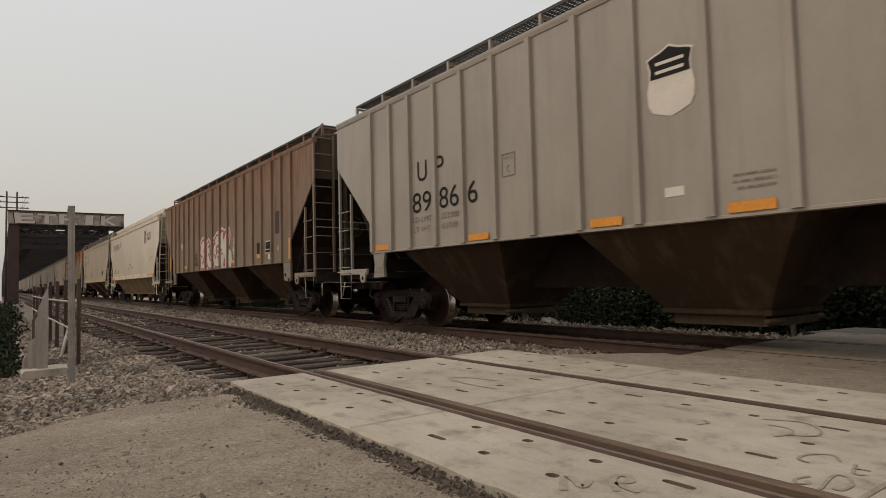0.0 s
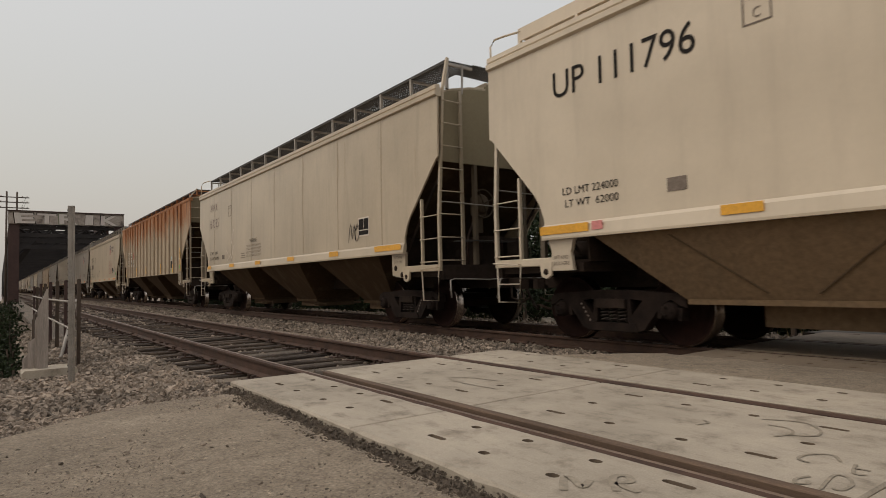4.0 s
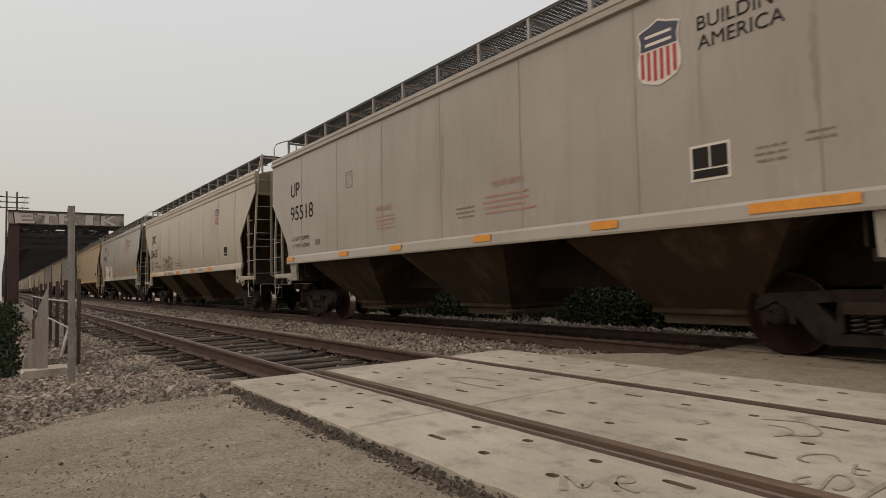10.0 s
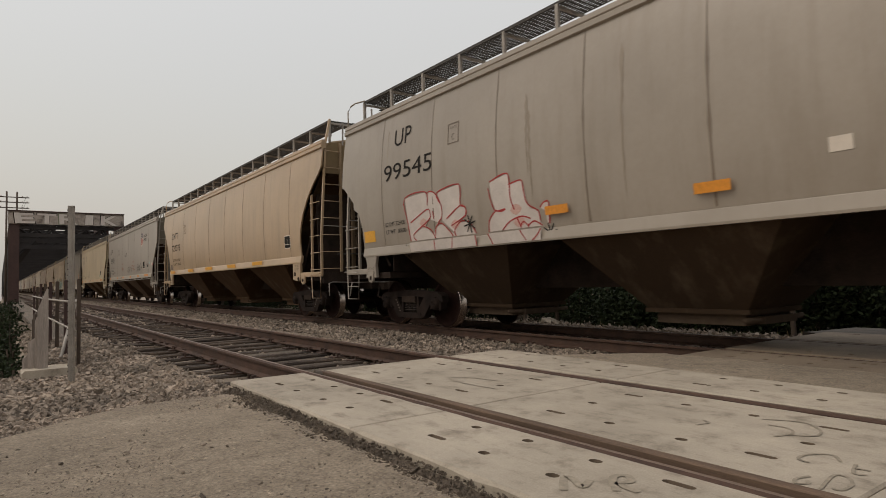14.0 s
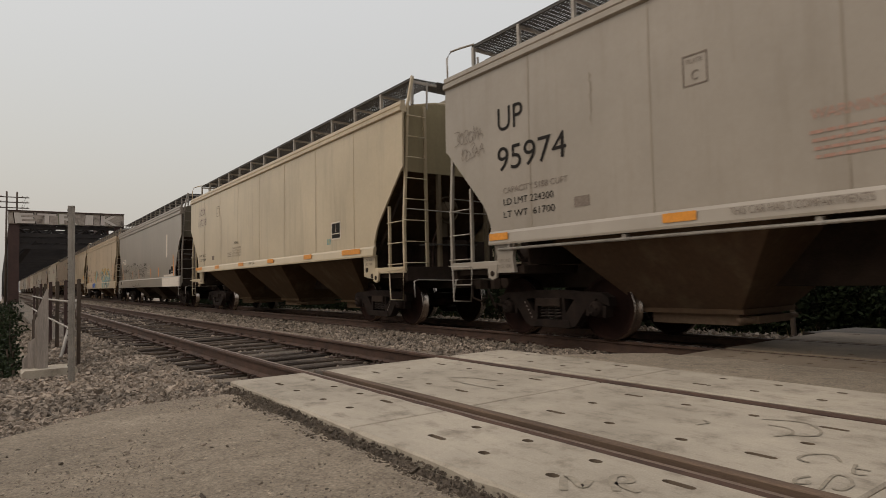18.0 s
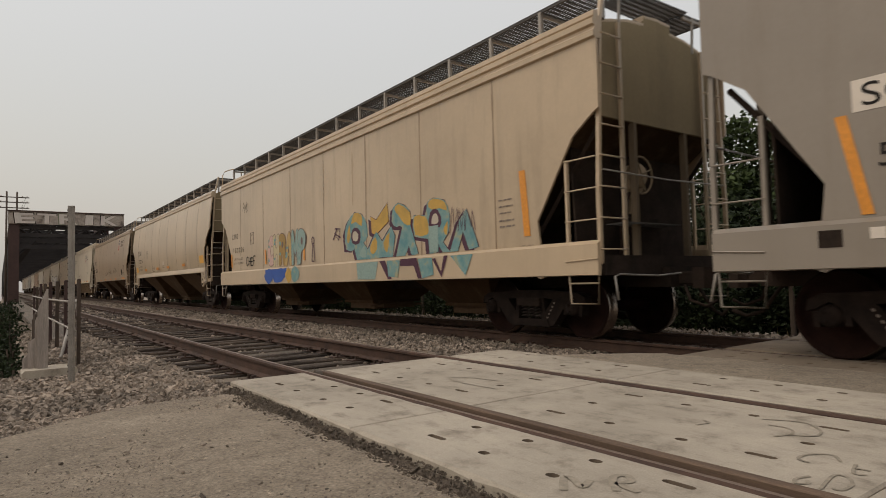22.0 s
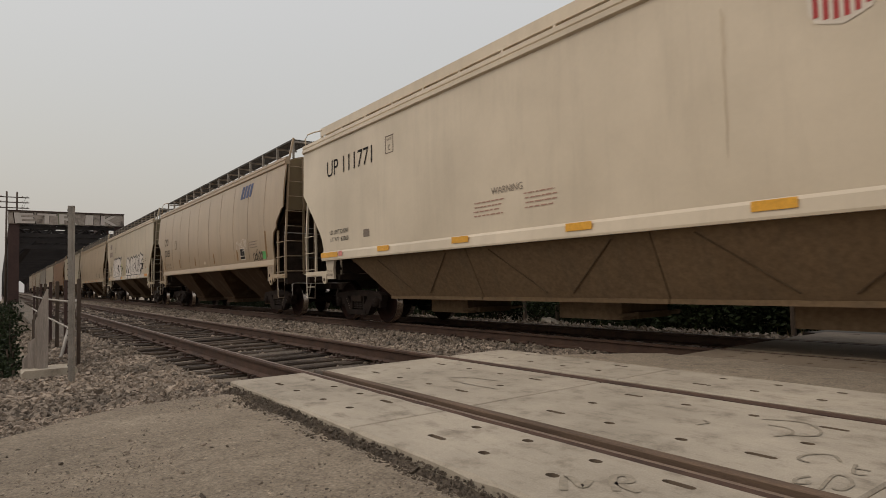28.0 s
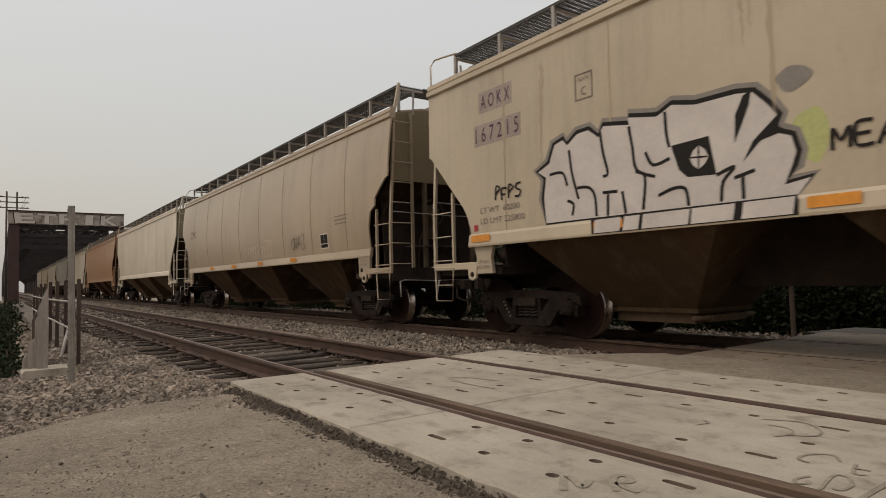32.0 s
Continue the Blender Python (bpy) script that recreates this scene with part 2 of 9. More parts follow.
def concrete():
    """Cast concrete with dust, stains and dark tyre bands along the road."""
    m, n, l, p = material("stained_precast_concrete")
    vec = coords(n, l, (1, 1, 1), False)
    big = noise_tex(n, l, vec, 0.9, 7.0, 0.6)
    mid = noise_tex(n, l, vec, 5.0, 6.0, 0.65)
    fine = noise_tex(n, l, vec, 130.0, 3.0, 0.7)
    c = ramp_node(n, l, big.outputs["Fac"], [(0.28, warm((0.25, 0.230, 0.188))), (0.44, warm((0.36, 0.334, 0.279))), (0.64, warm((0.45, 0.420, 0.354)))])
    s = ramp_node(n, l, mid.outputs["Fac"], [(0.30, (0.55, 0.53, 0.51)), (0.47, (0.95, 0.95, 0.95)), (0.7, (1.03, 1.03, 1.03))])
    f = ramp_node(n, l, fine.outputs["Fac"], [(0.3, (0.80, 0.80, 0.80)), (0.7, (1.06, 1.06, 1.06))])
    smear = noise_tex(n, l, coords(n, l, (0.9, 4.0, 1), False), 3.2, 8.0, 0.72)
    t = ramp_node(n, l, smear.outputs["Fac"], [(0.30, (0.62, 0.60, 0.58)), (0.43, (0.97, 0.97, 0.97)), (0.7, (1.06, 1.06, 1.06))])
    specks = noise_tex(n, l, vec, 38.0, 4.0, 0.75)
    u = ramp_node(n, l, specks.outputs["Fac"], [(0.27, (0.55, 0.54, 0.53)), (0.36, (1.0, 1.0, 1.0)), (0.75, (1.05, 1.05, 1.05))])
    col = mixed(n, l, 1.0, c.outputs[0], s.outputs[0], "MULTIPLY").outputs[2]
    col = mixed(n, l, 1.0, col, t.outputs[0], "MULTIPLY").outputs[2]
    col = mixed(n, l, 1.0, col, u.outputs[0], "MULTIPLY").outputs[2]
    col = mixed(n, l, 1.0, col, f.outputs[0], "MULTIPLY").outputs[2]
    l.new(col, p.inputs["Base Color"])
    p.inputs["Roughness"].default_value = 0.85
    bumped(n, l, p, fine.outputs["Fac"], 0.25, 0.004)
    return m


CONCRETE = concrete()


def asphalt():
    """Old asphalt worn down to its stones: dusty patches, bare spots, pits, pale chips and fine cracks."""
    m, n, l, p = material("worn_dusty_asphalt")
    vec = coords(n, l, (1, 1, 1), False)
    lay = coords(n, l, (0.9, 0.45, 1), False)
    big = noise_tex(n, l, lay, 1.6, 6.0, 0.65)
    mid = noise_tex(n, l, vec, 9.0, 6.0, 0.70)
    fine = noise_tex(n, l, vec, 70.0, 4.0, 0.8)
    grit = n.new("ShaderNodeTexVoronoi")
    grit.inputs["Scale"].default_value = 60.0
    l.new(vec.outputs[0], grit.inputs["Vector"])
    pits = n.new("ShaderNodeTexVoronoi")
    pits.inputs["Scale"].default_value = 16.0
    l.new(vec.outputs[0], pits.inputs["Vector"])
    bent = mixed(n, l, 0.12, vec.outputs[0], noise_tex(n, l, vec, 2.2, 5.0, 0.7).outputs["Color"])
    crack = n.new("ShaderNodeTexVoronoi")
    crack.feature = "DISTANCE_TO_EDGE"
    crack.inputs["Scale"].default_value = 1.5
    l.new(bent.outputs[2], crack.inputs["Vector"])
    c = ramp_node(n, l, big.outputs["Fac"], [(0.28, warm((0.265, 0.232, 0.183))), (0.5, warm((0.35, 0.307, 0.243))), (0.72, warm((0.44, 0.388, 0.310)))])
    d = ramp_node(n, l, mid.outputs["Fac"], [(0.30, (0.55, 0.54, 0.53)), (0.42, (0.92, 0.92, 0.92)), (0.60, (1.05, 1.05, 1.05)), (0.74, (1.25, 1.24, 1.22))])
    g = ramp_node(n, l, fine.outputs["Fac"], [(0.30, (0.50, 0.50, 0.50)), (0.5, (0.97, 0.97, 0.97)), (0.70, (1.42, 1.40, 1.37))])
    k = ramp_node(n, l, grit.outputs["Color"], [(0.0, (0.74, 0.73, 0.72)), (0.88, (1.03, 1.03, 1.03)), (1.0, (1.6, 1.57, 1.53))])
    q = ramp_node(n, l, pits.outputs["Distance"], [(0.10, (0.42, 0.41, 0.40)), (0.20, (1, 1, 1))])
    w = ramp_node(n, l, crack.outputs["Distance"], [(0.0, (0.84, 0.835, 0.83)), (0.010, (1, 1, 1))])
    holes = ramp_node(n, l, mid.outputs["Fac"], [(0.46, (0, 0, 0)), (0.56, (1, 1, 1))])
    spare = mixed(n, l, holes.outputs[0], (1, 1, 1), q.outputs[0])
    col = c.outputs[0]
    for f in (d.outputs[0], g.outputs[0], k.outputs[0], spare.outputs[2], w.outputs[0]):
        col = mixed(n, l, 1.0, col, f, "MULTIPLY").outputs[2]
    l.new(col, p.inputs["Base Color"])
    p.inputs["Roughness"].default_value = 0.93
    add = n.new("ShaderNodeMath")
    add.operation = "ADD"
    l.new(mid.outputs["Fac"], add.inputs[0])
    l.new(fine.outputs["Fac"], add.inputs[1])
    bumped(n, l, p, add.outputs[0], 0.9, 0.02)
    return m


ASPHALT = asphalt()


# ---------- mesh building ----------
class Shape:
    """Vertices and faces of one mesh, in its thing's space."""

    def __init__(self):
        self.v, self.f, self.m, self.smooth = [], [], [], []

    def add(self, verts, faces, mat=0, smooth=False):
        o = len(self.v)
        self.v.extend(verts)
        for face in faces:
            self.f.append(tuple(i + o for i in face))
            self.m.append(mat)
            self.smooth.append(smooth)
        return self

    def box(self, x0, x1, y0, y1, z0, z1, mat=0, c=0.0):
        if c <= 0:
            v = [(x, y, z) for x in (x0, x1) for y in (y0, y1) for z in (z0, z1)]
            return self.add(v, [(0, 1, 3, 2), (4, 6, 7, 5), (0, 4, 5, 1), (2, 3, 7, 6), (0, 2, 6, 4), (1, 5, 7, 3)], mat)
        sec = lambda a: [(y0 + a, z0), (y1 - a, z0), (y1, z0 + a), (y1, z1 - a), (y1 - a, z1), (y0 + a, z1), (y0, z1 - a), (y0, z0 + a)]
        return self.prism(sec(c), x0, x1, mat)

    def prism(self, poly, a, b, mat=0, axis="x"):
        """A polygon of (y, z), (x, z) or (x, y) pairs drawn out along the third axis."""
        place = {"x": lambda p, t: (t, p[0], p[1]), "y": lambda p, t: (p[0], t, p[1]), "z": lambda p, t: (p[0], p[1], t)}[axis]
        k = len(poly)
        v = [place(p, a) for p in poly] + [place(p, b) for p in poly]
        f = [tuple(range(k))[::-1], tuple(range(k, 2 * k))]
        f += [(i, (i + 1) % k, k + (i + 1) % k, k + i) for i in range(k)]
        return self.add(v, f, mat)

    def tube(self, pts, r, n=6, mat=0):
        """A round bar along a line of points."""
        pts = [Vector(p) for p in pts]
        v, f = [], []
        for i, p in enumerate(pts):
            d = (pts[min(i + 1, len(pts) - 1)] - pts[max(i - 1, 0)]).normalized()
            a = d.cross(Vector((0, 0, 1)) if abs(d.z) < 0.9 else Vector((1, 0, 0))).normalized()
            b = d.cross(a)
            for j in range(n):
                t = 2 * math.pi * j / n
                v.append(tuple(p + a * (r * math.cos(t)) + b * (r * math.sin(t))))
        for i in range(len(pts) - 1):
            for j in range(n):
                f.append((i * n + j, i * n + (j + 1) % n, (i + 1) * n + (j + 1) % n, (i + 1) * n + j))
        f += [tuple(range(n))[::-1], tuple(range((len(pts) - 1) * n, len(pts) * n))]
        return self.add(v, f, mat, n > 5)

    def lathe(self, prof, n, center, mats=0, axis="y"):
        """A profile of (radius, along) turned round the axis."""
        v, k = [], len(prof)
        for j in range(n):
            t = 2 * math.pi * j / n
            for r, a in prof:
                if axis == "y":
                    v.append((center[0] + r * math.cos(t), center[1] + a, center[2] + r * math.sin(t)))
                elif axis == "x":
                    v.append((center[0] + a, center[1] + r * math.cos(t), center[2] + r * math.sin(t)))
                else:
                    v.append((center[0] + r * math.cos(t), center[1] + r * math.sin(t), center[2] + a))
        for i in range(k - 1):
            f = [(j * k + i, ((j + 1) % n) * k + i, ((j + 1) % n) * k + i + 1, j * k + i + 1) for j in range(n)]
            self.add([], [], 0)
            o = len(self.v)
            if i == 0:
                base = o
                self.v.extend(v)
            for face in f:
                self.f.append(tuple(q + base for q in face))
                self.m.append(mats[i] if isinstance(mats, (list, tuple)) else mats)
                self.smooth.append(True)
        return self

    def skin(self, rows, thick, mat=0, smooth=True):
        """A grid of points given as rows, with a second skin at the offset thick (a vector)."""
        h, w = len(rows), len(rows[0])
        a = [tuple(p) for r in rows for p in r]
        b = [tuple(Vector(p) + Vector(thick)) for p in a]
        k = h * w
        f = []
        for i in range(h - 1):
            for j in range(w - 1):
                q = (i * w + j, i * w + j + 1, (i + 1) * w + j + 1, (i + 1) * w + j)
                f.append(q)
                f.append(tuple(x + k for x in reversed(q)))
        edge = [i for i in range(w)] + [i * w + w - 1 for i in range(1, h)] + [(h - 1) * w + j for j in range(w - 2, -1, -1)] + [i * w for i in range(h - 2, 0, -1)]
        self.add(a + b, f, mat, smooth)
        n = len(edge)
        self.add([a[i] for i in edge] + [b[i] for i in edge], [(i, (i + 1) % n, (i + 1) % n + n, i + n) for i in range(n)], mat)
        return self

    def mesh(self, name, mats):
        me = bpy.data.meshes.new(name)
        me.from_pydata(self.v, [], self.f)
        for m in mats:
            me.materials.append(m)
        me.polygons.foreach_set("material_index", self.m)
        me.polygons.foreach_set("use_smooth", self.smooth)
        me.update()
        return me


def solid(name, shape, mats):
    """One mesh object from a Shape (or a ready mesh)."""
    mats = mats if isinstance(mats, (list, tuple)) else [mats]
    return new(name, shape.mesh(name, mats) if isinstance(shape, Shape) else shape)


def part(name, shape, mats, parent, label="", colour=None):
    """ONE mesh object under a thing or under a part."""
    ob = solid(name, shape, mats)
    ob.parent = parent
    if label:
        ob["label"] = label
    if colour:
        ob.color = (*warm(colour), 1)
    return ob


def thing(name, label, category, m=None, group="", kind=""):
    ob = new(name)
    ob.empty_display_size = 0.3
    if m is not None:
        ob.matrix_basis = m
    return tagged(ob, label, category, group, kind)


TEXTS = {}
PEN = bpy.data.objects.new("lettering", bpy.data.curves.new("lettering", "FONT"))


def glyphs(text, offset=0.0):
    """The outline of a text in the built-in font as flat points and faces, 1 unit high."""
    key = (text, offset)
    if key not in TEXTS:
        cu = PEN.data
        cu.body, cu.size, cu.offset, cu.resolution_u, cu.align_x = text, 1.0, offset, 6 if len(text) < 7 else 3, "CENTER"
        me = bpy.data.meshes.new_from_object(PEN)
        TEXTS[key] = ([tuple(v.co) for v in me.vertices], [tuple(p.vertices) for p in me.polygons])
    return TEXTS[key]


def ribbon(pts, thick, place):
    """A flat band of one piece along a line of (u, v) points."""
    v = []
    for i, (a, b) in enumerate(pts):
        c, d = pts[min(i + 1, len(pts) - 1)]
        e, g = pts[max(i - 1, 0)]
        ln = math.hypot(c - e, d - g) or 1.0
        nx, nz = -(d - g) / ln * thick, (c - e) / ln * thick
        v += [place(a - nx, b - nz), place(a + nx, b + nz)]
    return Shape().add(v, [(2 * i, 2 * i + 2, 2 * i + 3, 2 * i + 1) for i in range(len(pts) - 1)])

def eased(pts, steps=4):
    """An open line through the points, bent smoothly."""
    if len(pts) < 3:
        return list(pts)
    out = []
    for i in range(len(pts) - 1):
        p0, p1, p2, p3 = (Vector(pts[min(max(i + k, 0), len(pts) - 1)]) for k in (-1, 0, 1, 2))
        for j in range(steps):
            t = j / steps
            out.append(tuple(0.5 * (2 * p1 + (p2 - p0) * t + (2 * p0 - 5 * p1 + 4 * p2 - p3) * t * t + (3 * p1 - p0 - 3 * p2 + p3) * t ** 3)))
    return out + [tuple(pts[-1])]


# ---------- plan: x along the track (the train runs towards +x), y away from the camera, z = 0 on the near rail's head ----------
RAIL_A, RAIL_B = 2.23, 3.735          # near track
TRACK2_Y, TRACK2_Z = 7.78, -0.12      # far track, centre and rail head
RAIL_C, RAIL_D = TRACK2_Y - 0.7525, TRACK2_Y + 0.7525
CROSS_X = -5.12                       # where the crossing panels begin
FIELD_TOP = -0.045



def land(x, y):
    """Height of the ground: road and ballast level by the tracks, falling to a bank on the camera's side beyond the post."""
    z = -0.30
    if y < 1.9:
        road = 1 / (1 + math.exp(-max(-8.0, min(8.0, (x + 4.95 - 0.25 * min(max(1.4 - y, 0.0), 2.2) ** 1.9) * 5.0))))
        shoulder = -0.17 - 0.10 * min(1.0, max(0.0, (1.9 - y) / 1.4)) - 0.012 * max(0.0, -x - 6)
        if y < 0.60:
            shoulder -= min(3.5, 1.1 * (0.60 - y)) * min(1.0, max(0.0, (-x - 9.2) / 1.5))
        near = -0.085 - 0.018 * max(0.0, 1.5 - y)
        z = road * near + (1 - road) * shoulder
    elif y < 5.2:
        z = -0.20
    elif y < 10.5:
        z = -0.32
    else:
        z = -0.32 - min(0.45, 0.3 * (y - 10.5))
    if x < -60 and (y < -1 or y > 12):
        z -= min(5.0, 0.4 * (-60 - x))
    return z


def ground():
    s = Shape()
    xs = [-900, -500, -300, -200, -140, -100, -80, -70, -62, -55, -48, -42, -36, -31, -27, -23, -20] + list(np.arange(-18, 6.01, 0.35)) + [8, 11, 16, 25, 40, 80, 200, 500, 900]
    ys = [-900, -400, -150, -60, -30, -18, -12, -8, -6, -4.5] + list(np.arange(-3.6, 2.01, 0.3)) + [2.6, 3.4, 4.2, 5.0, 5.4, 6.2, 7.2, 8.2, 9.2, 10.2, 10.8, 11.5, 12.5, 14, 17, 22, 30, 45, 70, 150, 400, 900]
    rows = []
    for y in ys:
        row = []
        for x in xs:
            bumpy = 0.02 * noise.noise((x * 0.9, y * 0.9, 3.0)) if abs(x) < 30 and y < 1.6 else 0.0
            row.append((float(x), float(y), land(x, y) + bumpy - (0.03 if y > 1.5 else 0)))
        rows.append(row)
    h, w = len(rows), len(xs)
    faces = [(i * w + j, i * w + j + 1, (i + 1) * w + j + 1, (i + 1) * w + j) for i in range(h - 1) for j in range(w - 1)]
    s.add([p for r in rows for p in r], faces, 0, True)
    ob = solid("ground", s, EARTH)
    tagged(ob, "dusty brown earth and fine gravel beside the tracks", "ground", kind="structure")


def road_apron():
    """The worn asphalt of the road on the camera's side, with a ragged edge towards the stones."""
    s = Shape()
    rows = []
    ys = list(np.arange(-8.0, 1.40, 0.22)) + [1.40, 1.48]
    for y in ys:
        edge = -5.08 + 0.30 * max(0.0, 1.4 - y) ** 1.9 + 0.08 * noise.noise((y * 2.3, 1.0, 0.0)) + 0.05 * noise.noise((y * 8.0, 5.0, 0.0))
        edge = min(edge, -1.0)
        if y > 1.0:
            edge += (y - 1.0) * 0.5
        row = []
        for k in range(60):
            x = edge + (9.0 - edge) * (k / 59) ** 1.6
            z = -0.055 - 0.018 * max(0.0, 1.4 - y) + 0.012 * noise.noise((x * 1.3, y * 1.3, 0.0)) + 0.004 * noise.noise((x * 6, y * 6, 2.0))
            if k == 0:
                z -= 0.10
            elif k == 1:
                z -= 0.012
            row.append((x, y, z))
        rows.append(row)
    s.skin(rows, (0, 0, -0.16))
    ob = solid("road", s, ASPHALT)
    tagged(ob, "worn grey-brown asphalt road apron covered with dust", "road", kind="structure")


def rail_profile(y, top, h=0.165):
    """Section of a flat-bottomed rail."""
    f, w, hd = 0.070, 0.009, 0.036
    return [(y - f, top - h), (y + f, top - h), (y + f, top - h + 0.012), (y + w, top - h + 0.032), (y + w, top - 0.045), (y + hd, top - 0.034), (y + hd, top - 0.012), (y + 0.013, top),
            (y - 0.013, top), (y - hd, top - 0.012), (y - hd, top - 0.034), (y - w, top - 0.045), (y - w, top - h + 0.032), (y - f, top - h + 0.012)]


def rail(y, top, label):
    poly = rail_profile(y, top)
    s, head = Shape(), Shape()
    for a, b in ((-420.0, -30.0), (-30.0, 14.0)):
        s.prism(poly[:5] + poly[11:], a, b)
        head.prism(poly[4:12], a, b)
    for i in range(len(head.f)):
        if min(head.v[q][2] for q in head.f[i]) > top - 0.006:
            head.m[i] = 1
    ob = solid("rail", s, [RAIL_SIDE])
    tagged(ob, label, "rail", group="rails")
    part("rail_head", head, [RAIL_SIDE, RAIL_TOP], ob, "worn shiny running surface")


def track_ties(yc, top, x0, x1, name_label):
    """Wooden ties with plates and spikes, one object each."""
    me = []
    for k in range(5):
        s = Shape()
        r = random.Random(k + 11)
        sag = [r.uniform(-0.012, 0.012) for _ in range(9)]
        rows_top, n = [], 9
        for i in range(n):
            yy = -1.30 + 2.6 * i / (n - 1)
            w = 0.112 + r.uniform(-0.006, 0.006)
            rows_top.append([(-w, yy, -0.18), (-w, yy, -0.016 + sag[i] * 0.4), (-w + 0.014, yy, sag[i] * 0.4), (w - 0.014, yy, sag[i] * 0.3), (w, yy, -0.016), (w, yy, -0.18)])
        v = [p for row in rows_top for p in row]
        f = [(i * 6 + j, i * 6 + j + 1, (i + 1) * 6 + j + 1, (i + 1) * 6 + j) for i in range(n - 1) for j in range(5)]
        f += [tuple(range(6)), tuple(range((n - 1) * 6, n * 6))[::-1]]
        s.add(v, f)
        me.append(s.mesh("tie", [TIE_WOOD]))
    pms = []
    for sy in (-0.7525, 0.7525):
        plate = Shape().box(-0.09, 0.09, sy - 0.18, sy + 0.18, 0.0, 0.018, 0, 0.005)
        for dx, dy in ((-0.055, -0.115), (0.055, -0.115), (-0.055, 0.115), (0.055, 0.115)):
            plate.box(dx - 0.010, dx + 0.010, sy + dy - 0.010, sy + dy + 0.010, 0.015, 0.052)
            plate.box(dx - 0.016, dx + 0.016, sy + dy - 0.022 + (0.012 if dy < 0 else -0.012), sy + dy + 0.022 + (0.012 if dy < 0 else -0.012), 0.045, 0.062)
        pms.append(plate.mesh("tie_plate", [IRON_RUST]))
    x, k = x1, 0
    r = random.Random(int(abs(yc) * 10))
    while x > x0:
        t = new("railway_tie", me[k % 5])
        t.matrix_basis = pose(x + r.uniform(-0.06, 0.06), yc + r.uniform(-0.09, 0.09), top - 0.185 + r.uniform(-0.022, 0.0), 0, r.uniform(-2.5, 2.5), r.uniform(-2.4, 2.4) + (180 if r.random() < 0.5 else 0))
        tagged(t, name_label, "railway tie", group="ties under the track")
        if x > -45:
            for pm in pms:
                p = new("tie_plate", pm)
                p.parent = t
        x -= 0.53
        k += 1


def stones(name, label, boxes, seed, mat=STONE):
    """Crushed stone as one sheet of loose pieces. boxes: (count, x0, x1, y0, y1, z function, small, large, power)."""
    r = np.random.default_rng(seed)
    cube = np.array([(-1, -1, -1), (1, -1, -1), (1, 1, -1), (-1, 1, -1), (-1, -1, 1), (1, -1, 1), (1, 1, 1), (-1, 1, 1)], float)
    quads = np.array([(0, 3, 2, 1), (4, 5, 6, 7), (0, 1, 5, 4), (1, 2, 6, 5), (2, 3, 7, 6), (3, 0, 4, 7)])
    vs, fs, o = [], [], 0
    for count, x0, x1, y0, y1, zf, lo, hi, power in boxes:
        u = r.random(count) ** power
        x, y = x1 + (x0 - x1) * u, y0 + (y1 - y0) * r.random(count)
        size = lo + (hi - lo) * r.random(count) ** 2
        z = np.array([zf(a, b) for a, b in zip(x, y)]) + size * (r.random(count) * 0.9 - 0.15)
        v = cube[None] * (1 + r.uniform(-0.80, 0.40, (count, 8, 3)))
        v *= (size[:, None] * r.uniform(0.35, 1.3, (count, 3)) * np.array([1.15, 1.0, 0.7]))[:, None, :] * 0.66
        a, b, c = r.normal(0, 0.55, count), r.normal(0, 0.55, count), r.random(count) * 6.28
        ca, sa, cb, sb, cc, sc = np.cos(a), np.sin(a), np.cos(b), np.sin(b), np.cos(c), np.sin(c)
        rot = np.stack([np.stack([cb * cc, -cb * sc, sb], 1), np.stack([sa * sb * cc + ca * sc, -sa * sb * sc + ca * cc, -sa * cb], 1), np.stack([-ca * sb * cc + sa * sc, ca * sb * sc + sa * cc, ca * cb], 1)], 1)
        v = np.einsum("nij,nkj->nki", rot, v) + np.stack([x, y, z], 1)[:, None, :]
        vs.append(v.reshape(-1, 3))
        fs.append((quads[None] + (np.arange(count) * 8)[:, None, None] + o).reshape(-1, 4))
        o += count * 8
    v, f = np.concatenate(vs), np.concatenate(fs)
    me = bpy.data.meshes.new(name)
    me.vertices.add(len(v))
    me.vertices.foreach_set("co", v.ravel())
    me.loops.add(f.size)
    me.loops.foreach_set("vertex_index", f.ravel().astype(np.int32))
    me.polygons.add(len(f))
    me.polygons.foreach_set("loop_start", np.arange(0, f.size, 4, dtype=np.int32))
    me.update(calc_edges=True)
    me.shade_flat()
    me.materials.append(mat)
    ob = new(name, me)
    tagged(ob, label, "ballast", kind="stuff")


def ballast_bed():
    """The packed bed under the loose stones of both tracks."""
    for yc, top, lo, hi in ((2.98, -0.225, 0.9, 5.2), (TRACK2_Y, TRACK2_Z - 0.22, 5.2, 10.6)):
        s = Shape()
        xs = np.concatenate([np.arange(-420, -30, 6.0), np.arange(-30, 14.1, 0.6)])
        prof = [(lo, top - 0.14), (yc - 1.9, top - 0.07), (yc - 1.35, top - 0.06), (yc - 0.8, top - 0.02), (yc, top), (yc + 1.4, top), (yc + 1.75, top - 0.02), (hi, top - 0.16)]
        rows = [[(float(x), y, z + 0.02 * noise.noise((x * 1.7, y * 1.7, 1.0))) for x in xs] for y, z in prof]
        s.skin(rows, (0, 0, -0.3))
        ob = solid("ballast_bed", s, BED)
        tagged(ob, "packed grey gravel bed of the railway track", "ballast", kind="structure")


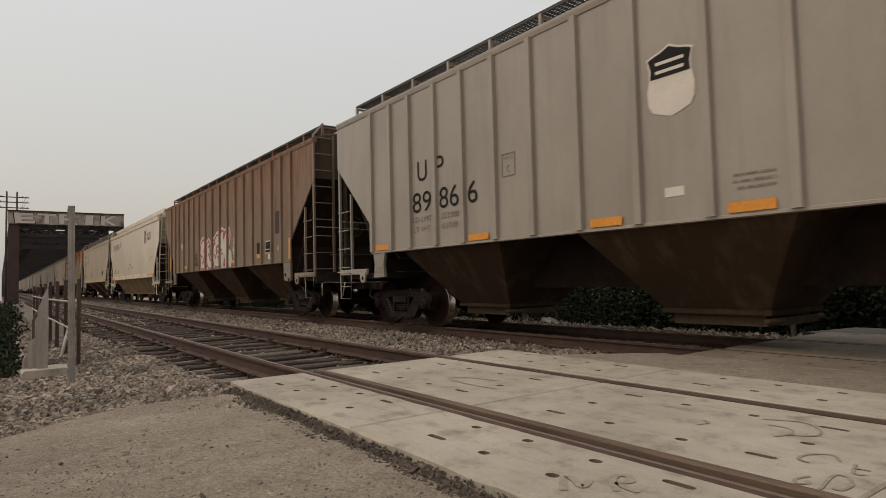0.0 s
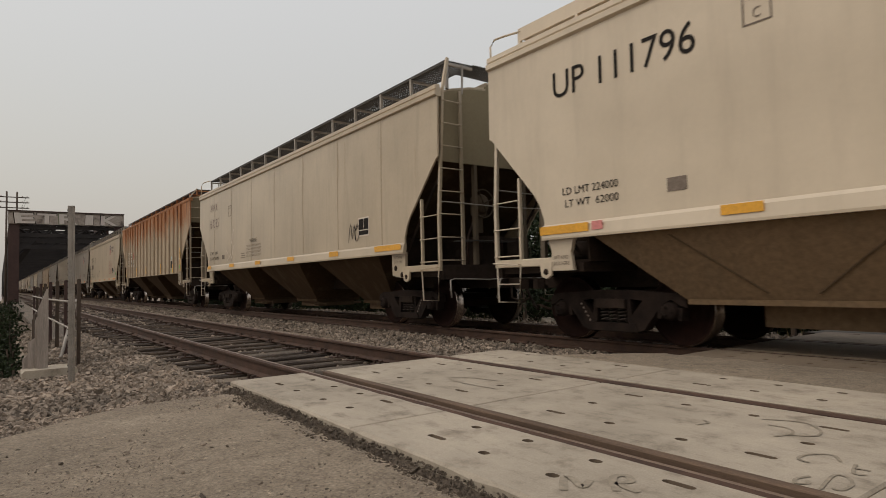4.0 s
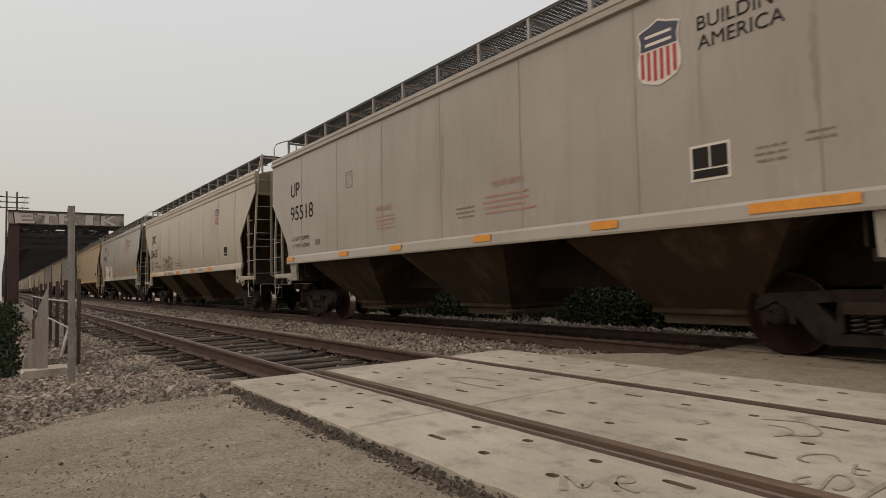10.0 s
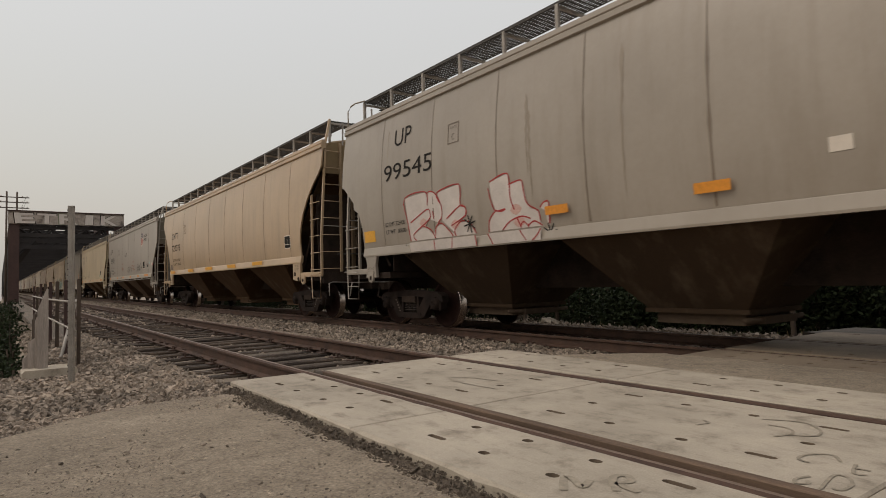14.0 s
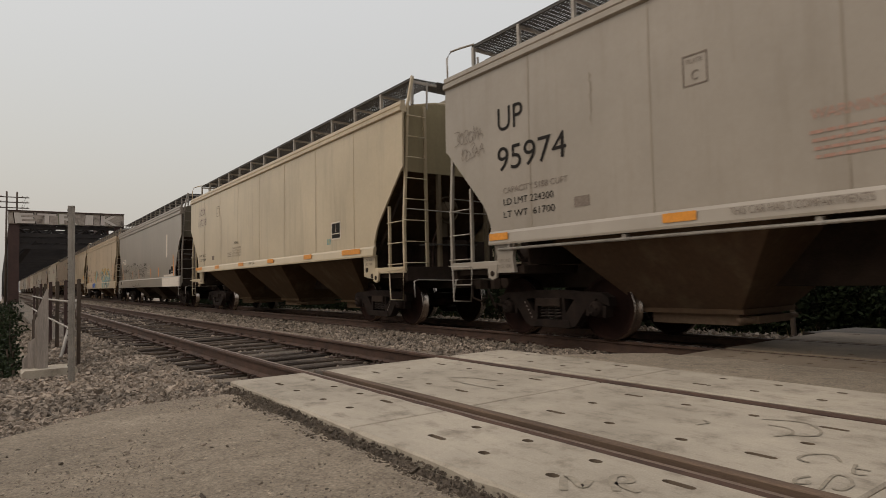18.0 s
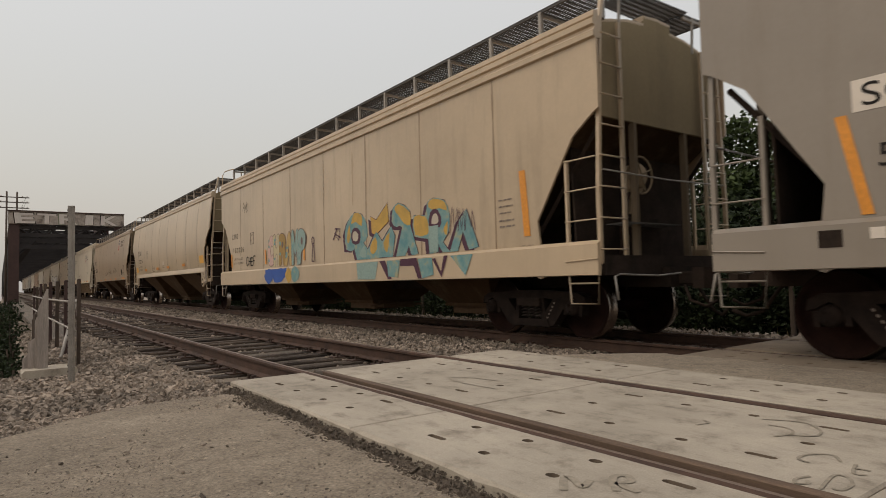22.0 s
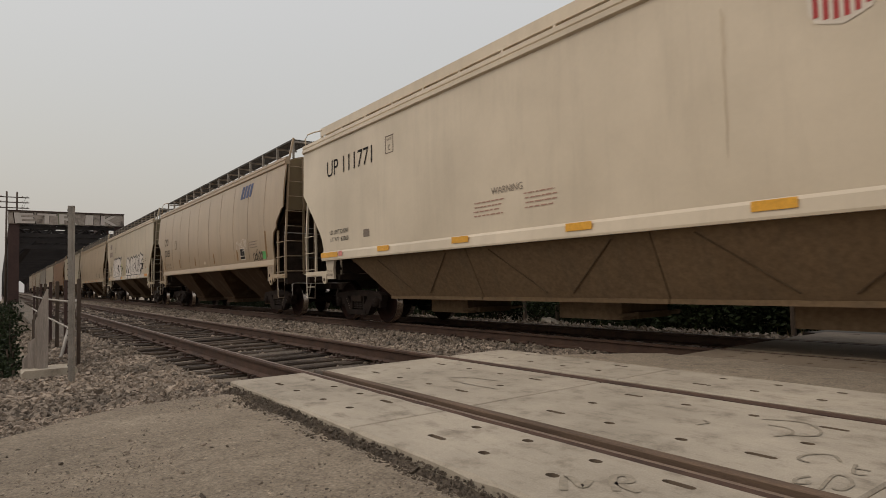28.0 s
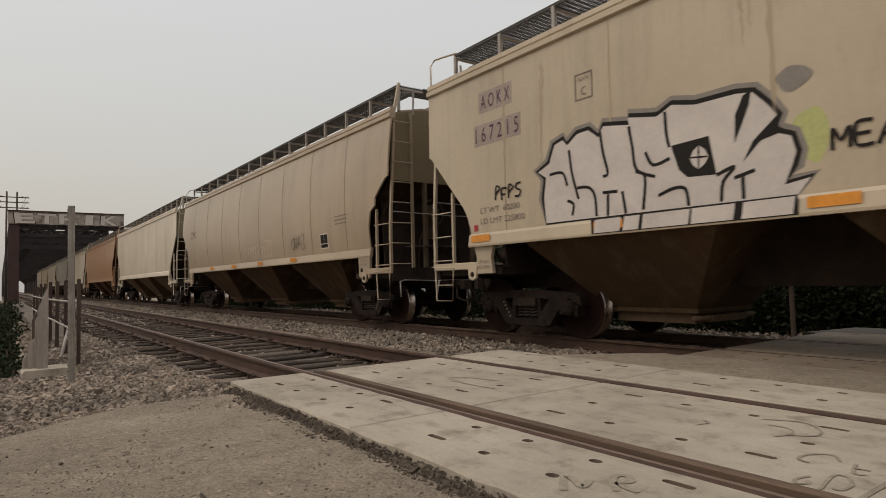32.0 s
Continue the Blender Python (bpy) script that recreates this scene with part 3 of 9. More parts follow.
def stadium(x, y, rx, ry, n=6):
    """Outline of a slot with round ends, or of a round hole where rx equals ry."""
    d = max(0.0, rx - ry)
    right = [(x + d + ry * math.cos(q), y + ry * math.sin(q)) for q in np.linspace(-math.pi / 2, math.pi / 2, n)]
    left = [(x - d + ry * math.cos(q), y + ry * math.sin(q)) for q in np.linspace(math.pi / 2, 1.5 * math.pi, n)]
    return right + left


def panel_mesh(a, b, lo, hi, top, openings, r):
    """A slab with worn, chamfered edges, its top pierced by the openings."""
    e = 0.010
    n = 14
    ring = lambda d, z: [(a + d + (b - a - 2 * d) * k / n, lo + d) for k in range(n)] + [(b - d, lo + d + (hi - lo - 2 * d) * k / 4) for k in range(4)] + \
        [(b - d - (b - a - 2 * d) * k / n, hi - d) for k in range(n)] + [(a + d, hi - d - (hi - lo - 2 * d) * k / 4) for k in range(4)]
    worn = [r.uniform(0.0, 1.0) ** 4 * 0.012 for _ in range(2 * n + 8)]
    inner = [(x + (w if x < (a + b) / 2 - 0.3 else -w if x > (a + b) / 2 + 0.3 else 0.0) * 0.5, y + (w if y < (lo + hi) / 2 else -w)) for (x, y), w in zip(ring(e, top), worn)]
    loops = [inner] + [o[::-1] for o in openings]
    flat = [p for lp in loops for p in lp]
    tris = geometry.tessellate_polygon([[Vector((x, y, 0)) for x, y in lp] for lp in loops])
    s = Shape().add([(x, y, top) for x, y in flat], [tuple(t) for t in tris])
    k = len(inner)
    mid, base = ring(0.0, 0), ring(0.0, 0)
    v = [(x, y, top) for x, y in inner] + [(x, y, top - e - w) for (x, y), w in zip(mid, worn)] + [(x, y, -0.20) for x, y in base]
    f = [(i, (i + 1) % k, k + (i + 1) % k, k + i) for i in range(k)] + [(k + i, k + (i + 1) % k, 2 * k + (i + 1) % k, 2 * k + i) for i in range(k)]
    s.add(v, f)
    return s


def crossing_panel(a, b, lo, hi, top, spots, material_used, label, r):
    """One precast panel with its recessed lifting slots and bolt holes; spots: (x, y, slot)."""
    outlines = [stadium(x, y, *((0.070, 0.019) if slot else (0.032, 0.023))) for x, y, slot in spots]
    t = solid("crossing_panel", panel_mesh(a, b, lo, hi, top, outlines, r), material_used)
    tagged(t, label, "crossing panel", group="crossing panels")
    for (x, y, slot), o in zip(spots, outlines):
        k = len(o)
        d = 0.022 if slot else 0.028
        s = Shape().add([(p, q, top) for p, q in o] + [(p, q, top - d) for p, q in o], [(i, (i + 1) % k, k + (i + 1) % k, k + i) for i in range(k)] + [tuple(range(k, 2 * k))])
        part("lifting_slot" if slot else "bolt_hole", s, HOLLOW, t)


def crossing():
    """Precast concrete panels of the near track, each one a thing, with lifting slots and bolt holes."""
    r = random.Random(8)
    joints = [CROSS_X, -3.0, -0.88, 1.24, 3.36, 5.48]
    for lo, hi, kind in ((1.545, 2.186, "near"), (2.385, 3.640, "middle"), (3.82, 4.56, "far")):
        for a, b in zip(joints, joints[1:]):
            rows = {"near": (1.785, 2.07), "middle": (2.65, 3.37), "far": (4.07, 4.395)}[kind]
            spots = []
            for k, dx in enumerate((0.46, 0.84, 1.26, 1.65)):
                for j, y in enumerate(rows):
                    x = a + dx + r.uniform(-0.02, 0.02) + {"near": 0.0, "middle": 0.02, "far": 0.08}[kind]
                    spots.append((x, y + r.uniform(-0.01, 0.01), k in (0, 3) and (kind == "middle" or (k + j) % 2 == 0)))
            if kind == "middle":
                spots += [(a + 0.45, 3.0, False), (a + 1.70, 3.0, False)]
            crossing_panel(a + 0.002, b - 0.002, lo, hi, FIELD_TOP + 0.043, spots, CONCRETE, "pale stained precast concrete crossing panel between the rails" if kind == "middle" else "pale stained precast concrete crossing panel beside the rail", r)
    # painted survey marks and scuffs left on the panels
    marks = ([(-1.09, 2.80), (-1.15, 2.88), (-1.22, 2.81), (-1.22, 2.72), (-1.17, 2.70)], [(-1.09, 2.52), (-1.11, 2.45), (-1.09, 2.40), (-1.06, 2.43), (-1.08, 2.465)], [(-1.005, 2.40), (-1.037, 2.593), (-0.995, 2.611), (-0.952, 2.534), (-0.952, 2.442), (-0.984, 2.441)],
             [(-1.038, 2.81), (-1.0, 2.68), (-0.956, 2.69)], [(-1.02, 2.75), (-0.97, 2.76)], [(-1.66, 3.31), (-1.49, 3.39), (-1.36, 3.28), (-1.33, 3.15), (-1.42, 3.08)], [(-1.58, 3.21), (-1.48, 3.21), (-1.42, 3.12), (-1.45, 3.0)], [(-1.59, 1.69), (-1.685, 1.80), (-1.65, 1.81), (-1.57, 1.77), (-1.60, 1.85)],
             [(-1.46, 1.83), (-1.565, 1.945), (-1.54, 2.0), (-1.49, 1.956), (-1.505, 1.90), (-1.40, 1.88)], [(-1.82, 2.94), (-1.80, 3.04), (-1.85, 3.06)], [(-3.55, 3.12), (-3.85, 3.05), (-3.95, 2.93), (-3.7, 2.86), (-3.3, 2.88)])
    for n, pts in enumerate(marks):
        s = ribbon(eased(pts, 5), 0.016 if n in (7, 8) else 0.007, lambda a, b: (a, b, 0.0012))
        tagged(solid("paint_scribble", s, SCUFF), "faint grey scribble on the concrete crossing panels", "scribble")
    # rubber flangeway edges along the inside of both rails
    s = Shape().box(CROSS_X + 0.10, 9.0, 2.325, 2.384, -0.16, 0.003, 0, 0.006)
    tagged(solid("flangeway_strip", s, EDGE_RUST), "rusty steel edge of the middle panels beside the rail", "flangeway strip", kind="structure")
    for y0, y1, z1 in ((2.187, 2.191, -0.075), (2.268, 2.324, -0.06), (3.641, 3.698, -0.085), (3.775, 3.819, -0.075)):
        s = Shape().box(CROSS_X, 9.0, y0, y1, -0.16, z1)
        tagged(solid("flangeway_filler", s, TIMBER_DARK), "dark dirt-filled flangeway beside the rail", "flangeway strip", kind="structure")


EDGE_RUST = surface("rusty_edge_steel", [(0.3, (0.075, 0.05, 0.034)), (0.7, (0.17, 0.118, 0.082))], 3, 60, 0.85, 0, 0.3, 0.004, (0.5, 4, 4))
# brown dusty concrete, its colour also lowered for the train's shade
CONCRETE_DUSTY_SHADED = surface("dusty_shaded_brown_concrete", [(0.3, (0.165, 0.135, 0.10)), (0.7, (0.28, 0.235, 0.18))], 1.4, 60, 0.9, 0, 0.4, 0.006, grain=0.4)


def far_crossing():
    """Worn asphalt between the tracks and the far track's dusty concrete panels, darkened for the train's shade."""
    s = Shape()
    rows = []
    for y in np.linspace(4.565, 6.14, 11):
        e0 = -4.95 + (y - 4.56) * 0.52 + 0.09 * noise.noise((y * 5, 0, 0))
        rows.append([(e0 + (9 - e0) * (k / 49) ** 1.5, float(y), -0.045 - 0.06 * (y - 4.56) / 1.58 + 0.016 * noise.noise((k * 0.8, y * 2, 0)) - (0.09 if k == 0 else 0) - (0.035 if y < 4.7 else 0)) for k in range(50)])
    s.skin(rows, (0, 0, -0.18))
    tagged(solid("road_between_tracks", s, ASPHALT), "worn brown asphalt between the two tracks", "road", kind="structure")
    r = random.Random(18)
    for lo, hi in ((6.15, 6.95), (7.13, 8.42), (8.61, 9.95)):
        for a, b in zip((-3.98, -1.86, 0.26, 2.38, 4.5), (-1.86, 0.26, 2.38, 4.5, 6.62)):
            spots = [(a + dx, y, k in (0, 3)) for k, dx in enumerate((0.46, 0.84, 1.26, 1.65)) for y in (lo + 0.27, hi - 0.2)]
            crossing_panel(a + 0.004, b - 0.004, lo, hi, TRACK2_Z + 0.004, spots, CONCRETE_DUSTY_SHADED, "dusty concrete crossing panel on the far track, darkened for the train's shade", r)
    s = Shape()
    rows = [[(-4.3 + 13 * (k / 20), float(y), -0.13 - 0.03 * (y - 9.6)) for k in range(21)] for y in np.linspace(9.96, 12.0, 4)]
    s.skin(rows, (0, 0, -0.2))
    # this stretch is coloured dark in place of the train's shadow
    tagged(solid("road_beyond_tracks", s, ASPHALT_DARK), "asphalt road beyond the tracks, coloured dark for the train's shadow", "road", kind="structure")


def sign_post():
    """Galvanised steel channel post with a row of holes."""
    t = thing("steel_post", "bare galvanised steel channel post standing in the gravel", "post", pose(-8.06, 0.66, land(-8.06, 0.66) - 0.1, 0.6, 0.4, 20))
    w, d = 0.034, 0.030
    s = Shape().prism([(-w, d), (-w, 0.004), (-w + 0.018, 0.004), (-w + 0.028, -d), (w - 0.028, -d), (w - 0.018, 0.004), (w, 0.004), (w, d), (w - 0.006, d), (w - 0.006, 0.010), (w - 0.022, 0.010), (w - 0.033, -d + 0.006),
                      (-w + 0.033, -d + 0.006), (-w + 0.022, 0.010), (-w + 0.006, 0.010), (-w + 0.006, d)], 0, 2.12, axis="z")
    part("channel", s, GALV, t)
    for k in range(28):
        z = 2.07 - 0.0675 * k
        part("hole", Shape().lathe([(0.0, -0.0355), (0.007, -0.0355), (0.007, -0.03)], 8, (0.0, 0.0, z)), STEEL_DARK, t)


def side_fence():
    """Low railing along the bank, with its leaning braces, and the stub of a board fence on a concrete footing."""
    r = random.Random(5)
    t = thing("trackside_railing", "rusty pipe railing with old wooden posts along the bank", "railing", pose(0, 0, 0))
    x = -9.9
    k = 0
    while x > -24:
        z0 = land(x, 0.92) - 0.3
        s = Shape().box(x - 0.03, x + 0.03, 0.875 if k == 0 else 0.86, 0.92, z0, 0.93 + r.uniform(-0.05, 0.03), 0, 0.012)
        part("post", s, POST_WOOD if k % 2 == 0 else BRIDGE_STEEL, t)
        x -= 1.9
        k += 1
    for z in (0.60, 0.20):
        part("rail_bar", Shape().tube([(-9.9, 0.86, z), (-17, 0.85, z - 0.02), (-24, 0.86, z)], 0.017, 8), GALV, t)
    part("brace", Shape().tube([(-8.9, 0.62, -0.05), (-10.3, 0.90, 0.62)], 0.022, 8), GALV, t, "pale leaning steel brace")
    f = thing("board_fence", "bleached grey wooden board fence end with stepped tops", "fence", pose(0, 0, 0))
    spec = [(0.383, 0.492, 0.78), (0.360, 0.392, 0.43), (0.290, 0.372, 0.17), (0.238, 0.298, -0.03)]
    for i, (a, b, zt) in enumerate(spec):
        x0 = -9.05 - 0.05 * i
        z0 = -0.55
        s = Shape().prism([(a, z0), (b, z0), (b, zt + (0.02 if i else 0.02)), (b - 0.02, zt + 0.015), (a, zt - (0.24 if i == 0 else 0.03))], x0, x0 + 0.035)
        part("board", s, FENCE_WOOD, f)
    for i in range(9):
        x0 = -9.6 - 0.5 * i
        s = Shape().box(x0 - 0.07, x0 + 0.07, 0.49, 0.52, -0.55, 0.62 - 0.04 * i + r.uniform(-0.05, 0.05))
        part("board", s, POST_WOOD, f)
    s = Shape().box(-9.35, -8.85, 0.22, 0.80, -0.5, -0.18, 0, 0.03)
    tagged(solid("concrete_footing", s, CONCRETE), "pale concrete footing beside the fence boards", "footing")


def bridge():
    """Double-track steel truss bridge, entered through a painted portal."""
    t = thing("truss_bridge", "brown steel through-truss railway bridge with a graffiti-covered portal beam", "bridge", pose(0, 0, 0))
    X0, XN, PITCH_X, NP = -70.0, -358.0, 9.0, 32
    yl, yr, zt, zd = 1.02, 9.85, 8.3, -1.0
    for y, side in ((yl, -1), (yr, 1)):
        part("bottom_chord", Shape().box(XN, X0 + 0.4, y - 0.32, y + 0.32, zd - 0.6, zd + 0.35), BRIDGE_STEEL, t)
        part("top_chord", Shape().box(XN, X0, y - 0.30, y + 0.30, zt - 0.75, zt - 0.1), BRIDGE_STEEL, t)
        for i in range(NP + 1):
            x = X0 - PITCH_X * i
            w = 0.43 if i == 0 else 0.20
            part("end_post" if i in (0, NP) else "vertical", Shape().box(x - 0.35, x + 0.35, y - w, y + w, zd - (2.5 if i == 0 else 0), zt - 0.1), BRIDGE_STEEL, t)
            if i < NP:
                a, b = ((x, zd + 0.3), (x - PITCH_X, zt - 0.5)) if i % 2 else ((x, zt - 0.5), (x - PITCH_X, zd + 0.3))
                s = Shape().tube([(a[0], y - 0.12, a[1]), (b[0], y - 0.12, b[1])], 0.16, 4).tube([(a[0], y + 0.12, a[1]), (b[0], y + 0.12, b[1])], 0.16, 4)
                part("diagonal", s, BRIDGE_DARK, t)
    for i in range(NP + 1):
        x = X0 - PITCH_X * i
        mat = BRIDGE_DARK
        s = Shape().box(x - 0.15, x + 0.15, yl, yr, zt - 1.6, zt - 1.35).box(x - 0.15, x + 0.15, yl, yr, zt - 0.5, zt - 0.25)
        s.box(x - 0.10, x + 0.10, yl, yr, zt - 2.95, zt - 2.45)
        n = 6
        for k in range(n):
            ya, yb = yl + (yr - yl) * k / n, yl + (yr - yl) * (k + 1) / n
            s.tube([(x, ya, zt - 1.4), (x, (ya + yb) / 2, zt - 2.7), (x, yb, zt - 1.4)], 0.13, 4)
            s.tube([(x, ya, zt - 0.4), (x, yb, zt - 1.5)], 0.12, 4).tube([(x, ya, zt - 1.5), (x, yb, zt - 0.4)], 0.12, 4)
        for y, d in ((yl, 1), (yr, -1)):
            s.tube([(x, y, zt - 4.6), (x, y + d * 1.7, zt - 2.8)], 0.16, 4)
        part("sway_frame", s, mat, t)
        if i < NP:
            s = Shape()
            for z in (zt - 0.35,):
                s.tube([(x, yl, z), (x - PITCH_X, yr, z)], 0.14, 4).tube([(x, yr, z), (x - PITCH_X, yl, z)], 0.14, 4)
            s.box(x - PITCH_X * 0.5 - 0.12, x - PITCH_X * 0.5 + 0.12, yl, yr, zt - 0.5, zt - 0.2)
            part("lateral_bracing", s, mat, t)
        part("floor_beam", Shape().box(x - 0.25, x + 0.25, yl, yr, zd - 0.7, zd + 0.2), mat, t)
    beam = part("portal_beam", Shape().box(X0 + 0.36, X0 + 0.50, yl - 0.47, yr + 0.40, 7.10, 8.28, 0, 0.03), GRAFFITI_BASE, t, "pale portal beam covered with faded graffiti")
    part("portal_cap", Shape().box(X0 + 0.30, X0 + 0.62, yl - 0.50, yr + 0.43, 8.28, 8.38), BRIDGE_STEEL, t)
    for w0, w1, zz in ((yl - 0.3, yr + 0.3, 5.9), (yl - 0.3, yr + 0.3, 4.75)):
        part("portal_strut", Shape().box(X0 - 0.1, X0 + 0.2, w0, w1, zz, zz + 0.35), BRIDGE_DARK, t)
    r = random.Random(3)
    cols = [(SILVER, STEEL_DARK), (SILVER, BLACK_MARK), (SILVER, GREEN_GREY), (SILVER, STEEL_DARK), (SILVER, BLACK_MARK)]
    for i, ch in enumerate("ETRIK"):
        y = yl + 0.1 + i * 1.78
        wd = 1.55 if ch != "I" else 0.7
        v, f = glyphs(ch, 0.03)
        lo, hi = min(p[0] for p in v), max(p[0] for p in v)
        sh = r.uniform(-0.3, 0.3)
        for lift, grow, mat in ((0.512, 0.10, cols[i][1]), (0.520, 0.0, cols[i][0])):
            mid = (lo + hi) / 2
            s = Shape().add([(X0 + lift, y + 0.7 + ((p[0] - mid) * wd / (hi - lo) + (p[1] - 0.35) * sh) * (1 + grow), 7.20 - grow * 0.35 + p[1] * 1.34 * (1 + grow)) for p in v], f)
            part("graffiti_letter" if grow == 0 else "graffiti_outline", s, mat, beam)


GREEN_GREY = plain("washed_green_spray", (0.16, 0.19, 0.12), 0.7)
GRAFFITI_BASE = surface("graffiti_washed_steel", [(0.34, (0.13, 0.11, 0.10)), (0.46, (0.33, 0.30, 0.27)), (0.62, (0.44, 0.41, 0.375))], 1.3, 8, 0.8, 0, 0.1)


def telegraph_poles():
    """A pair of poles that share three long crossarms."""
    t = thing("telegraph_pole", "twin wooden telegraph poles with three long crossarms", "utility pole", pose(-100, 1.2, -4))
    for y in (-0.57, 0.57):
        part("pole", Shape().lathe([(0.0, 0), (0.17, 0), (0.11, 18.2), (0.0, 18.2)], 10, (0, y, 0), axis="z"), POST_WOOD, t)
    for z in (17.45, 16.75, 16.0):
        part("crossarm", Shape().box(-0.06, 0.06, -1.9, 1.95, z - 0.06, z + 0.06), POST_WOOD, t)
        for yy in (-1.7, -1.2, 1.2, 1.7):
            part("insulator", Shape().lathe([(0.0, 0), (0.05, 0), (0.06, 0.08), (0.03, 0.16), (0.0, 0.16)], 8, (0, yy, z + 0.06), axis="z"), GALV, t)
    for k, (y, z) in enumerate(((-1.6, 17.6), (1.6, 17.6), (-1.6, 16.9), (1.6, 16.9), (-1.6, 16.15))):
        part("wire", Shape().tube([(0, y, z), (-40, y - 1.0, z - 1.2), (-80, y - 2.0, z)], 0.02, 4), STEEL_DARK, t)


def leaf_cloud(s, centre, radius, count, size, r, squash=0.8):
    """Small folded leaves spread through an uneven clump."""
    for _ in range(count):
        d = Vector((r.gauss(0, 1), r.gauss(0, 1), r.gauss(0, 1)))
        d.normalize()
        q = r.random() ** 0.45 * radius
        p = Vector(centre) + Vector((d.x * q, d.y * q, d.z * q * squash))
        a = Vector((r.gauss(0, 1), r.gauss(0, 1), r.gauss(0, 0.6))).normalized() * size * r.uniform(0.5, 1.2)
        b = a.cross(Vector((r.gauss(0, 1), r.gauss(0, 1), r.gauss(0, 1)))).normalized() * size * 0.5
        s.add([tuple(p - a), tuple(p + b), tuple(p + a), tuple(p - b)], [(0, 1, 2, 3)])


def tree(x, y, z, h, spread, seed, label, mat, leaves=1500, size=0.16):
    r = random.Random(seed)
    t = thing("tree", label, "tree", pose(x, y, z))
    trunk = Shape().tube([(0, 0, -0.3), (r.uniform(-0.1, 0.1), r.uniform(-0.1, 0.1), h * 0.25), (r.uniform(-0.3, 0.3), r.uniform(-0.3, 0.3), h * 0.55)], 0.045 * h ** 0.8, 8)
    crown = Shape()
    for k in range(9):
        ang, up = k * 2.4 + r.random(), h * r.uniform(0.40, 0.95)
        tip = (math.cos(ang) * spread * r.uniform(0.35, 0.8), math.sin(ang) * spread * r.uniform(0.35, 0.8), up)
        trunk.tube([(0, 0, h * r.uniform(0.22, 0.45)), (tip[0] * 0.5, tip[1] * 0.5, up * 0.75), tip], 0.012 * h ** 0.8, 5)
        for _ in range(3):
            c = (tip[0] + r.uniform(-0.4, 0.4) * spread, tip[1] + r.uniform(-0.4, 0.4) * spread, tip[2] + r.uniform(-0.12, 0.12) * h)
            leaf_cloud(crown, c, spread * r.uniform(0.22, 0.42), leaves // 27, size, r)
    part("trunk", trunk, BARK, t)
    part("crown", crown, mat, t)


def bush(x, y, z, w, h, seed, label, mat, leaves=700, size=0.09):
    r = random.Random(seed)
    t = thing("bush", label, "bush", pose(x, y, z))
    stems, crown = Shape(), Shape()
    for k in range(7):
        ang = k * 0.9 + r.random()
        tip = (math.cos(ang) * w * r.uniform(0.15, 0.45), math.sin(ang) * w * r.uniform(0.15, 0.45), h * r.uniform(0.45, 0.95))
        stems.tube([(0, 0, -0.15), (tip[0] * 0.6, tip[1] * 0.6, tip[2] * 0.6), tip], 0.018, 4)
        for _ in range(2):
            c = (tip[0] + r.uniform(-0.2, 0.2) * w, tip[1] + r.uniform(-0.2, 0.2) * w, tip[2] * r.uniform(0.12, 1.0))
            leaf_cloud(crown, c, 0.30 * w, leaves // 14, size, r, 0.7 * h / w + 0.2)
    part("stem", stems, BARK, t)
    part("foliage", crown, mat, t)


def greenery():
    r = random.Random(21)
    dark = "dark green leafy tree behind the far track"
    for i in range(17):
        x = 16 - i * 5.2 + r.uniform(-1.2, 1.2)
        h = r.uniform(5.4, 7.0) if x > -11 else r.uniform(7.6, 9.8)
        tree(x, 23 + r.uniform(0, 6), -0.8, h, h * 0.42, 100 + i, dark, LEAF_MID, 11000 if x > -11 else 7600, 0.17)
    for i in range(46):
        x = 14 - i * 1.7 + r.uniform(-0.5, 0.5)
        bush(x, 14.2 + r.uniform(-0.5, 1.2), -0.70, r.uniform(2.2, 3.2), r.uniform(1.8, 3.0), 200 + i, "dense dark green bush beyond the far track", LEAF, 3600, 0.075)
    for i in range(26):
        x = 16 - i * 3.2 + r.uniform(-0.8, 0.8)
        bush(x, 18.2 + r.uniform(-0.6, 1.5), -0.8, r.uniform(4.2, 5.4), r.uniform(3.4, 4.6) if x > -8.5 else r.uniform(5.6, 7.2), 260 + i, "tall dark green shrub beyond the far track", LEAF, 9500 if x > -8.5 else 5000, 0.13)
    for i in range(16):
        x = -10.6 - i * (0.9 + 0.16 * i)
        bush(x, 0.18 + 0.012 * i, land(x, 0.15) - 0.15, 0.75 + 0.05 * i, 0.50 + 0.06 * i, 300 + i, "dark green bush growing on the river bank", LEAF, 1100, 0.035 + 0.004 * i)
    for i, (x, y, h) in enumerate([(-95, -9, 9), (-110, -16, 11), (-82, -13, 8), (-140, -12, 12), (-165, -22, 14), (-190, -10, 13), (-180, 40, 13), (-150, 30, 12), (-60, -20, 8)]):
        tree(x, y, -5.0, h, h * 0.42, 400 + i, "hazy green tree on the river bank", LEAF_LIGHT, 1500, 0.42)
    s = Shape()
    rr = random.Random(9)
    for _ in range(1600):
        x, y = rr.uniform(-30, 6), 11.2 + abs(rr.gauss(0, 1.2))
        h = rr.uniform(0.1, 0.38)
        z, a = land(x, y), rr.uniform(0, 6.28)
        dx, dy = math.cos(a) * 0.02, math.sin(a) * 0.02
        s.add([(x - dx, y - dy, z), (x + dx, y + dy, z), (x + rr.uniform(-0.1, 0.1), y + rr.uniform(-0.1, 0.1), z + h)], [(0, 1, 2)])
    tagged(solid("dry_grass", s, DRY_GRASS), "sparse dry grass on the far bank", "grass", kind="stuff")


